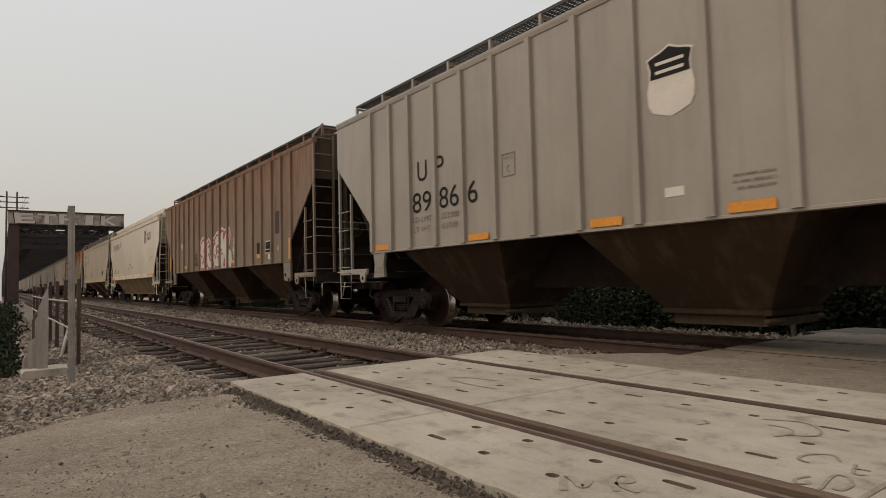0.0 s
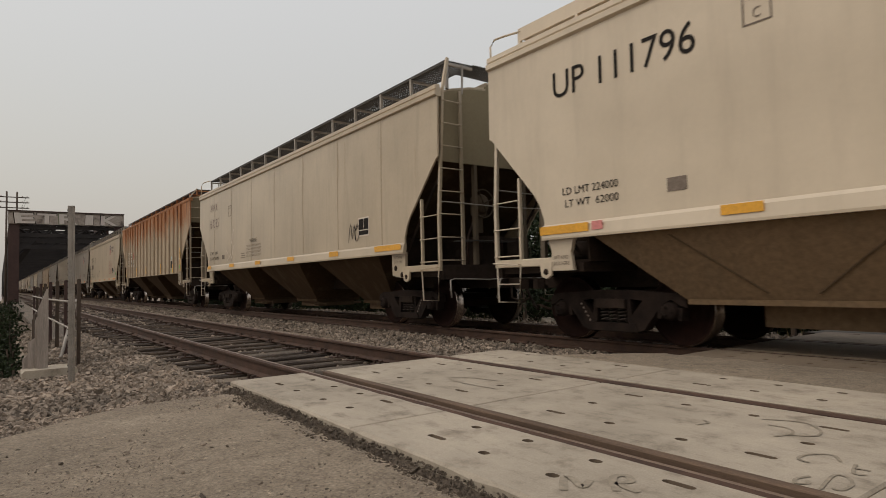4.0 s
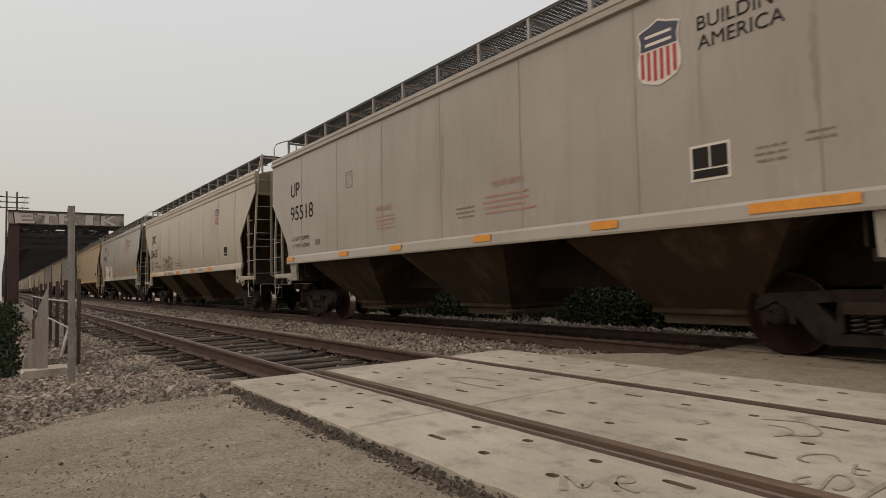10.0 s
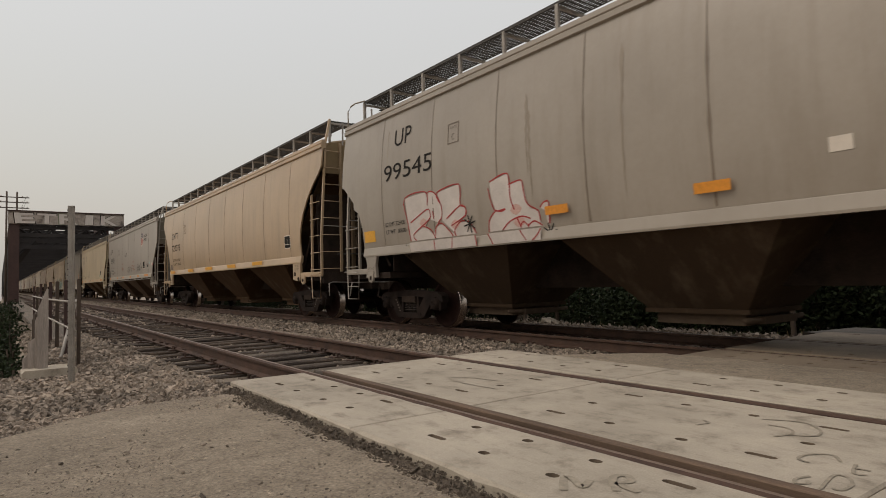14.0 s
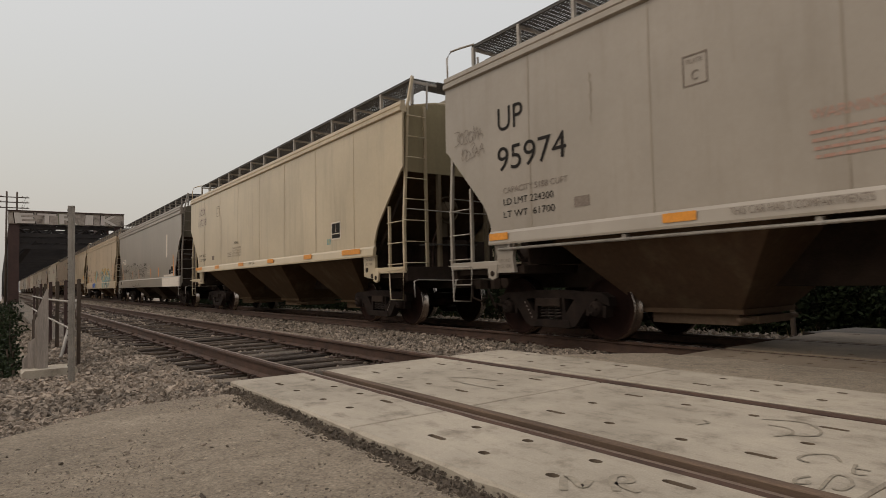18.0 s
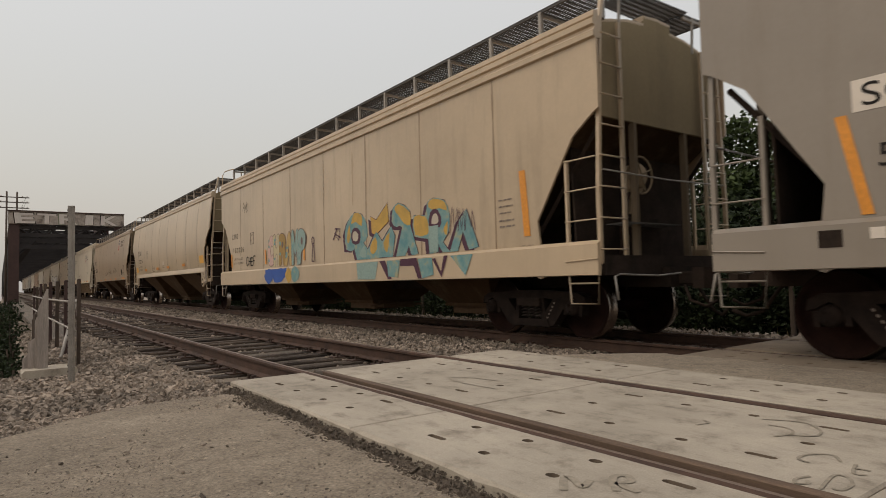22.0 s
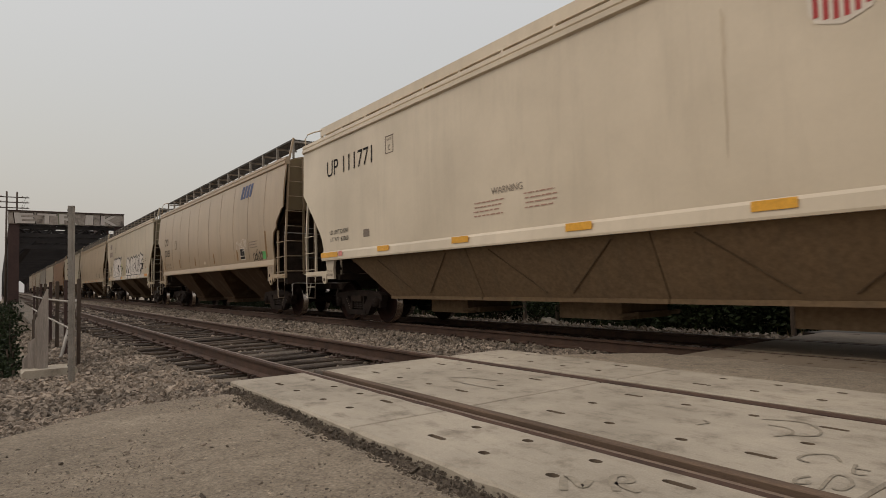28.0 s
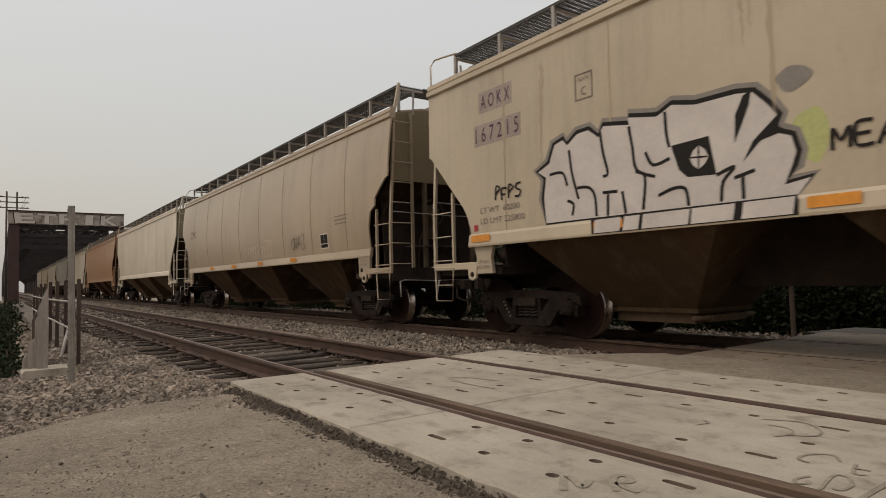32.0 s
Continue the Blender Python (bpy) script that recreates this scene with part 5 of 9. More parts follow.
        # near-black bulkhead added so the open end reads as dark as its shade
        if kind in ("round", "arc", "deep", "curved"):
            xk = e * (H - 0.62)
            part("bulkhead", Shape().prism([(-1.40, zw - 0.35), (1.40, zw - 0.35), (1.34, DECK), (-1.34, DECK)], min(xk, xk - e * 0.03), max(xk, xk - e * 0.03)), STEEL_DARK, car, "near-black end bulkhead, shade put into its colour")
        zr = DECK + 1.17
        part("end_handrail", Shape().tube([(xw + e * 0.02, -1.5, zr), (xw + e * 0.10, -1.45, zr + 0.01), (xw + e * 0.10, 0.0, zr - 0.02), (xw + e * 0.10, 1.45, zr + 0.01), (xw + e * 0.02, 1.5, zr)], 0.011, 6), GALV, car)
        part("uncoupling_lever", Shape().tube([(e * (H + 0.22), -0.2, 0.93), (e * (H + 0.10), -0.55, 0.90), (e * (H + 0.04), -1.30, 0.93), (e * (H + 0.04), -1.40, 0.90), (e * (H + 0.10), -1.42, 0.60)], 0.014, 6), GALV, car, "pale bent steel lever")
        part("air_hose", Shape().tube([(e * (H - 0.1), 0.32, 0.80), (e * (H + 0.15), 0.33, 0.72), (e * (H + 0.38), 0.30, 0.40), (e * (H + 0.56), 0.22, 0.34), (e * (H + 0.68), 0.10, 0.42)], 0.026, 7), STEEL_DARK, car, "black rubber hose")
        if board == "mesh":
            a, b = sorted((e * (H - 0.62), e * (H - 0.04)))
            part("end_platform", grating(a, b, -0.66, 0.66, zb), GRATING, car)["kind"] = "stuff"
            for y in (-0.9, 0.9):
                part("bracket", Shape().tube([(e * (H - 0.10), y, zb - 0.03), (e * (H - 0.13), y, eave + 0.10)], 0.022, 5), GALV, car)
        if e < 0 and board != "low":
            for sgn in (-1, 1):
                part("roof_grab_iron", Shape().tube([(-H + 0.04, sgn * (hw + 0.02), eave + 0.05), (-H + 0.02, sgn * (hw + 0.01), zb - 0.16), (-H + 0.07, sgn * (hw - 0.04), zb - 0.04), (-H + 0.18, sgn * 1.36, zb + 0.01), (-H + 0.46, sgn * 1.27, zb + 0.01)], 0.017, 6), PAINT_CLEAN, car, "", colour)
        s = Shape().box(min(e * (H - 1.7), e * (H - 0.03)), max(e * (H - 1.7), e * (H - 0.03)), -1.45, 1.45, DECK - 0.14, DECK - 0.02)
        s.box(min(e * (H - 0.12), e * (H - 0.02)), max(e * (H - 0.12), e * (H - 0.02)), -1.5, 1.5, DECK - 0.2, DECK + 0.06)
        part("end_deck", s, STEEL_DARK, car)
        cp = part("coupler", COUPLER, [], car)
        cp.matrix_basis = pose(e * (H + 0.02), 0, 0.86, 0, 0, 0 if e > 0 else 180)
        for sgn in (-1, 1):
            hs = 1.56
            y = sgn * hs
            yi = sgn * (hs - 0.05)
            light = (PAINT_CLEAN, sill_colour)
            # white sill plate, jacking pad and pull eye at the corner
            a, b = sorted((e * (H - 0.04), e * (H - 1.28)))
            part("corner_sill", Shape().box(a, b, *sorted((y, yi)), DECK - 0.05, DECK + 0.07, 0, 0.012), light[0], car, "", light[1])
            c0 = cut_back(kind, sill + 0.3)
            xp = e * (H - c0 - 0.28)
            if e < 0:
                poly = [(xp - 0.24, sill + 0.03), (xp + 0.24, sill + 0.03), (xp + 0.17, 1.25), (xp + 0.21, 1.0), (xp - 0.21, 1.0), (xp - 0.17, 1.25)]
            else:
                poly = [(xp - 0.24, sill + 0.03), (xp + 0.24, sill + 0.03), (xp + 0.24, 1.02), (xp + 0.12, 0.97), (xp - 0.22, 1.02)]
            s = Shape().prism(poly, *sorted((y, sgn * (hs - 0.06))), axis="y")
            if e > 0:
                for hx, hz in ((-0.10, 1.16), (0.12, 1.03)):
                    s.lathe([(0.0, sgn * 0.004), (0.055, sgn * 0.004), (0.055, 0.0)], 12, (xp + hx, y, hz), 1)
            part("jacking_pad", s, [light[0], STEEL_DARK], car, "", tuple(c * 0.9 for c in light[1]))
            if sgn < 0:
                for i, text in enumerate(("LIFT AND", "JACK HERE") if e < 0 else ("LIFT HERE", "JACK HERE")):
                    gv, gf = glyphs(text, 0.0)
                    o = part("stencil_text", Shape().add([(xp + q[0] * 0.062, y - 0.005, (1.16 if e < 0 else 1.34) - 0.085 * i + q[1] * 0.075) for q in gv], gf), FADED_MARK, car)
                    o["kind"] = "stuff"
            xe = e * (H - 1.12)
            s = Shape().prism([(xe - 0.12, DECK), (xe + 0.12, DECK), (xe + 0.09, 0.93), (xe, 0.89), (xe - 0.09, 0.93)], *sorted((sgn * (hs + 0.012), sgn * (hs - 0.03))), axis="y")
            s.lathe([(0.0, sgn * 0.016), (0.045, sgn * 0.016), (0.045, 0.0)], 10, (xe, sgn * (hs + 0.002), 0.99), 1)
            part("pull_eye", s, [light[0], STEEL_DARK], car, "", light[1])
            # side ladder: two stiles and rungs; the brake end carries one up to the roof
            full = e > 0
            ztop = eave + 0.12 if full else cut_back_top(kind) - 0.02
            x1, x2 = e * (H - 0.06), e * (H - 0.60)
            lean = 0.0 if kind == "ribbed" else 0.055
            at = lambda zz: y - sgn * lean * max(0.0, zz - DECK - 0.9)
            lad = part("ladder", Shape().prism([(y, DECK), (yi, DECK), (yi, DECK + 0.9), (at(ztop) - sgn * 0.05, ztop), (at(ztop), ztop), (y, DECK + 0.9)], x1 - 0.028, x1 + 0.028), light[0], car, "", tuple(c * 0.9 for c in light[1]))
            z2 = cut_inner(kind, 0.60)
            part("stile", Shape().box(x2 - 0.02, x2 + 0.02, *sorted((y, yi)), DECK, z2, 0, 0.006), light[0], lad, "", light[1])
            z = DECK + 0.12
            while z < (z2 if not full else ztop) - 0.05:
                if z < z2:
                    part("rung", Shape().tube([(x1, y + sgn * 0.03, z), (x2, y + sgn * 0.03, z)], 0.011, 6), light[0], lad, "", light[1])
                if full:
                    part("rung", Shape().tube([(x1 + e * 0.03, at(z), z + 0.02), (x1 + e * 0.03, sgn * (hs - 0.55), z + 0.02)], 0.011, 6), light[0], lad, "", light[1])
                z += 0.41
            if full:
                part("stile", Shape().prism([(at(ztop), ztop - 0.03), (at(ztop) - sgn * 0.05, ztop - 0.03), (sgn * 1.25, zb), (sgn * 1.30, zb + 0.02)], x1 - 0.025, x1 + 0.025), light[0], lad, "", light[1])
                part("stile", Shape().box(x1 - 0.02, x1 + 0.02, *sorted((sgn * (hs - 0.52), sgn * (hs - 0.58))), DECK, ztop, 0, 0.006), light[0], lad, "", tuple(c * 0.7 for c in light[1]))
            # stirrup step
            s = Shape().tube([(x1 - e * 0.02, y, DECK - 0.02), (x1 - e * 0.04, y, 0.55), (x1 - e * 0.50, y, 0.55), (x1 - e * 0.54, y, DECK - 0.02)], 0.015, 6)
            if not full or kind in ("round", "deep"):
                s.tube([(x1 - e * 0.04, y, 0.82), (x1 - e * 0.52, y, 0.82)], 0.013, 6)
            part("stirrup_step", s, light[0], car, "", tuple(c * 0.75 for c in light[1]))
            part("grab_iron", Shape().tube([(x1, y + sgn * 0.01, DECK + 0.02), (x1, y + sgn * 0.06, DECK + 0.02), (x2, y + sgn * 0.06, DECK - 0.01), (x2, y + sgn * 0.01, DECK - 0.01)], 0.010, 5), light[0], car, "", light[1])
    # brake gear on the brake end
    s = Shape()
    for k in range(20):
        a, b = k / 20 * 6.2832, (k + 1) / 20 * 6.2832
        s.tube([(H - 0.26, -0.35 + 0.27 * math.cos(a), 2.35 + 0.27 * math.sin(a)), (H - 0.26, -0.35 + 0.27 * math.cos(b), 2.35 + 0.27 * math.sin(b))], 0.016, 5)
    for k in range(4):
        a = k * math.pi / 2 + 0.4
        s.tube([(H - 0.24, -0.35, 2.35), (H - 0.26, -0.35 + 0.27 * math.cos(a), 2.35 + 0.27 * math.sin(a))], 0.012, 5)
    # share of the sill colour, far lower on all but the deep-sill cars
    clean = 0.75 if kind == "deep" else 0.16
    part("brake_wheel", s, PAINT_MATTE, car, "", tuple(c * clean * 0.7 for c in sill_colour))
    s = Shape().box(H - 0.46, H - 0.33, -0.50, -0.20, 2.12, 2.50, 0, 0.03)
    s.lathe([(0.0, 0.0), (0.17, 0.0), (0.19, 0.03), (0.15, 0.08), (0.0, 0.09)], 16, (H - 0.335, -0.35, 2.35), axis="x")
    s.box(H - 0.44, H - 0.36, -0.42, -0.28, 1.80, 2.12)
    part("brake_housing", s, PAINT_MATTE, car, "dull cast housing behind the brake wheel", tuple(c * clean for c in sill_colour))
    part("brake_rod", Shape().tube([(H - 0.40, -0.42, 2.14), (H - 0.42, -0.60, 1.75), (H - 0.45, -0.62, DECK)], 0.02, 6), IRON_RUST, car, "rusty brake rod")
    part("brake_platform", grating(H - 0.42, H - 0.04, -0.95, 0.25, DECK + 0.52), GRATING, car)["kind"] = "stuff"
    part("brake_valve", Shape().box(H - 0.95, H - 0.60, 0.55, 1.15, DECK + 0.02, DECK + 0.62, 0, 0.04), STEEL_DARK, car)
    part("air_reservoir", Shape().lathe([(0.0, -0.45), (0.17, -0.43), (0.2, -0.35), (0.2, 0.35), (0.17, 0.43), (0.0, 0.45)], 14, (H - 1.05, 0.1, DECK + 0.25), axis="y"), STEEL_DARK, car)
    part("brake_cylinder", Shape().lathe([(0.0, -0.3), (0.14, -0.3), (0.14, 0.1), (0.05, 0.16), (0.05, 0.4), (0.0, 0.4)], 12, (-H + 1.0, -0.5, DECK + 0.2), axis="x"), STEEL_DARK, car)
    # upper box is an added near-black filler that puts shade into the open gaps
    part("centre_sill", Shape().box(-H - 0.1, H + 0.1, -0.28, 0.28, 0.74, 1.02).box(-H + 0.4, H - 0.4, -0.26, 0.26, 1.02, 1.75), STEEL_DARK, car)
    # hoppers: the slope sheets run in to a small outlet between the rails
    zb2 = 0.44
    top_z = sill + 0.02 if kind != "deep" else 1.3
    wt = half_width(kind, max(top_z, sill)) - 0.05
    wide = bay_floor > 2
    spread, half_top, half_low, wb = (3.55, 1.80, 1.25, 1.12) if wide else (L * 0.262, 1.50 if kind != "ribbed" else 1.42, 0.66, 0.62)
    prev = None
    zb2 = 0.58 if wide else zb2
    for k in range(bays):
        c = (k - (bays - 1) / 2) * spread
        lo, hi = c - half_top, c + half_top
        if wide:
            lo, hi = (c - 2.3, c + spread / 2 - 0.01) if k == 0 else (c - spread / 2 + 0.01, c + 2.3) if k == bays - 1 else (c - spread / 2 + 0.01, c + spread / 2 - 0.01)
        la, lb = c - half_low, c + half_low
        if wide:
            la, lb = (c - 1.2 if k == 0 else lo), (c + 1.2 if k == bays - 1 else hi)
        v = [(lo, -wt, top_z), (hi, -wt, top_z), (hi, wt, top_z), (lo, wt, top_z), (la, -wb, zb2), (lb, -wb, zb2), (lb, wb, zb2), (la, wb, zb2)]
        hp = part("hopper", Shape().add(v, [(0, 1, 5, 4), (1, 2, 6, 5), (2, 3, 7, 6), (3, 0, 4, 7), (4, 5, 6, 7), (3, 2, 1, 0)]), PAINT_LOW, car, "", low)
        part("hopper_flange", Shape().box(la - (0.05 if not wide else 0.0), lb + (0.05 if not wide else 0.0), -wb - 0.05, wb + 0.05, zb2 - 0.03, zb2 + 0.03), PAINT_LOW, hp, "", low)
        g = min(half_low, 0.60)
        s = Shape().prism([(c - g, zb2 - 0.03), (c + g, zb2 - 0.03), (c + g, 0.27), (c - g, 0.27)], -0.56, 0.56, axis="y")
        s.box(c + g, c + g + 0.16, -0.40, 0.40, 0.29, 0.38)
        s.tube([(c + g + 0.08, -0.72, 0.34), (c + g + 0.08, 0.72, 0.34)], 0.035, 8)
        part("outlet_gate", s, PAINT_LOW, hp, "", tuple(min(1, q * 1.3 + 0.03) for q in low))
        if wide:
            for m in (-1, 1):
                line = [(c + m * (0.25 + 0.95 * q), -(wb + (wt - wb) * (0.12 + 0.8 * q)) - 0.004, zb2 + (top_z - zb2) * (0.12 + 0.8 * q)) for q in (0.0, 0.33, 0.67, 1.0)]
                part("weld_line", Shape().tube(line, 0.012, 5), PAINT_LOW, hp, "", tuple(q * 0.5 for q in low))
        if prev is not None and not wide:
            rows = [[(prev + (lo - prev) * q, y, top_z + 0.75 * (1 - abs(2 * q - 1))) for q in (0.0, 0.5, 1.0)] for y in (-wt, 0, wt)]
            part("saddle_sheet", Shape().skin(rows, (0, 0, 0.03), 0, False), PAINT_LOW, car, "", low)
        prev = hi
    for e in (-1, 1):
        truck(car, e * (H - 1.85))
    return car


def cut_back_top(kind):
    return CUTS[kind][0][0] if kind in CUTS else 3.65


def cut_inner(kind, back):
    """Height at which the cut-back edge passes a point that far in from the end."""
    z = 3.4
    while z > 1.3 and cut_back(kind, z) < back + 0.05:
        z -= 0.05
    return z


# ---------- marks on the cars ----------
def side_point(kind, x, z, out=0.007):
    return (x, -(half_width(kind, z) + out), z)


def lettering(car, kind, text, x, z, size, mat, squeeze=0.8, out=0.007, offset=0.0, slope=0.0, name="lettering"):
    """A word on the near side, its middle at x from the car's left end and its foot at z."""
    v, f = glyphs(text, offset)
    x0 = -car["half"] + x
    s = Shape().add([side_point(kind, x0 + (p[0] * squeeze + p[1] * slope) * size, z + p[1] * size, out) for p in v], f)
    return part(name, s, mat, car)


def loose_pieces(v, f):
    """The faces of a flat outline sorted into its separate characters."""
    root = list(range(len(v)))

    def find(i):
        while root[i] != i:
            root[i] = root[root[i]]
            i = root[i]
        return i

    for face in f:
        for q in face[1:]:
            root[find(q)] = find(face[0])
    out = {}
    for face in f:
        out.setdefault(find(face[0]), []).append(face)
    return list(out.values())


def word(car, kind, text, x0, x1, z0, z1, mat, out=0.007, name="letter"):
    """A word that fills a field on the near side; x from the car's left end."""
    v, f = glyphs(text, 0.0)
    lo, hi = [min(p[i] for p in v) for i in (0, 1)], [max(p[i] for p in v) for i in (0, 1)]
    h = -car["half"]
    pts = [side_point(kind, h + x0 + (p[0] - lo[0]) / (hi[0] - lo[0]) * (x1 - x0), z0 + (p[1] - lo[1]) / (hi[1] - lo[1]) * (z1 - z0), out) for p in v]
    if z1 - z0 < 0.2:
        ob = part("stencil_text", Shape().add(pts, f), mat, car)
        ob["kind"] = "stuff"
        return
    for faces in loose_pieces(v, f):
        used = sorted({q for face in faces for q in face})
        at = {q: i for i, q in enumerate(used)}
        part(name, Shape().add([pts[q] for q in used], [tuple(at[q] for q in face) for face in faces]), mat, car)


def bars(car, kind, x, z, w, rows, mat, step=0.075, h=0.032, seed=1, name="stencil_block"):
    """Small unreadable stencils: broken bars."""
    r = random.Random(seed)
    s = Shape()
    x0 = -car["half"] + x
    for k in range(rows):
        zz = z - k * step
        a = x0 + r.uniform(0, 0.1) * w
        end = x0 + w * r.uniform(0.8, 1.0)
        while a < end:
            b = min(end, a + r.uniform(0.03, 0.13))
            s.add([side_point(kind, a, zz), side_point(kind, b, zz), side_point(kind, b, zz + h * 0.75), side_point(kind, a, zz + h * 0.75)], [(0, 1, 2, 3)])
            a = b + r.uniform(0.012, 0.028)
    ob = part(name, s, mat, car)
    ob["kind"] = "stuff"
    return ob


def patch(car, kind, x, z, w, h, mat, name="decal", out=0.006, lean=0.0):
    x0 = -car["half"] + x
    n = 4
    rows = [[side_point(kind, x0 + w * k + lean * i / n, z + h * i / n, out) for k in (0, 1)] for i in range(n + 1)]
    return part(name, Shape().skin(rows, (0, 0.004, 0)), mat, car)


def tape(car, kind, xs, z, w, h, mat):
    for x in xs:
        patch(car, kind, x, z, w, h, mat, "reflector_tape", 0.056 if kind != "ribbed" else 0.024)


def consolidated(car, kind, x, z, k=1.0):
    """Small framed black panel with white lines."""
    patch(car, kind, x, z, 0.46 * k, 0.40 * k, WHITE_MARK, "stencil_frame", 0.006)
    patch(car, kind, x + 0.03 * k, z + 0.14 * k, 0.19 * k, 0.23 * k, BLACK_MARK, "stencil_panel", 0.010)
    patch(car, kind, x + 0.24 * k, z + 0.14 * k, 0.19 * k, 0.23 * k, BLACK_MARK, "stencil_panel", 0.010)
    patch(car, kind, x + 0.03 * k, z + 0.03 * k, 0.40 * k, 0.09 * k, BLACK_MARK, "stencil_panel", 0.010)


def plate_mark(car, kind, x, z, mat):
    """Square outline with the letter C inside."""
    for a, b, w, h in ((0, 0, 0.30, 0.018), (0, 0.34, 0.30, 0.018), (0, 0, 0.018, 0.36), (0.282, 0, 0.018, 0.36)):
        patch(car, kind, x + a, z + b, w, h, mat, "mark_outline")
    lettering(car, kind, "C", x + 0.15, z + 0.06, 0.16, mat)
    word(car, kind, "PLATE", x + 0.06, x + 0.24, z + 0.255, z + 0.305, mat)


def shield(car, kind, x, z, h, old=False):
    """Railway emblem drawn as plain shapes: a shield with a dark head and red and white stripes."""
    w = h * 0.72
    out = [(-0.50, 0.86), (-0.36, 0.90), (-0.20, 0.93), (0.0, 1.0), (0.20, 0.93), (0.36, 0.90), (0.50, 0.86), (0.45, 0.70), (0.45, 0.56), (0.50, 0.40), (0.49, 0.22), (0.40, 0.10), (0.22, 0.05), (0.0, 0.0),
           (-0.22, 0.05), (-0.40, 0.10), (-0.49, 0.22), (-0.50, 0.40), (-0.45, 0.56), (-0.45, 0.70)]
    x0 = -car["half"] + x

    def poly(pts, mat, name, lift):
        part(name, Shape().add([side_point(kind, x0 + p[0] * w, z + p[1] * h, lift) for p in pts], [tuple(range(len(pts)))]), mat, car)

    poly(out, WHITE_MARK, "shield", 0.008)
    head = [(-0.46, 0.84), (-0.36, 0.87), (-0.20, 0.90), (0.0, 0.965), (0.20, 0.90), (0.36, 0.87), (0.46, 0.84), (0.41, 0.70), (0.42, 0.56), (-0.42, 0.56), (-0.41, 0.70)]
    poly(head, BLACK_MARK if old else NAVY, "shield_head", 0.011)
    for zz in (0.74, 0.62):
        poly([(-0.30, zz), (0.30, zz), (0.30, zz + 0.045), (-0.30, zz + 0.045)], WHITE_MARK, "emblem_bar", 0.014)
    if not old:
        for k in range(6):
            a = -0.42 + k * 0.148
            b = a + 0.082
            m = (a + b) / 2
            zlo = 0.055 + 0.14 * min(1, abs(m) * 2.0) ** 2
            poly([(a, zlo + 0.02), (b, zlo + 0.02), (b, 0.535), (a, 0.535)], RED_MARK, "emblem_stripe", 0.011)


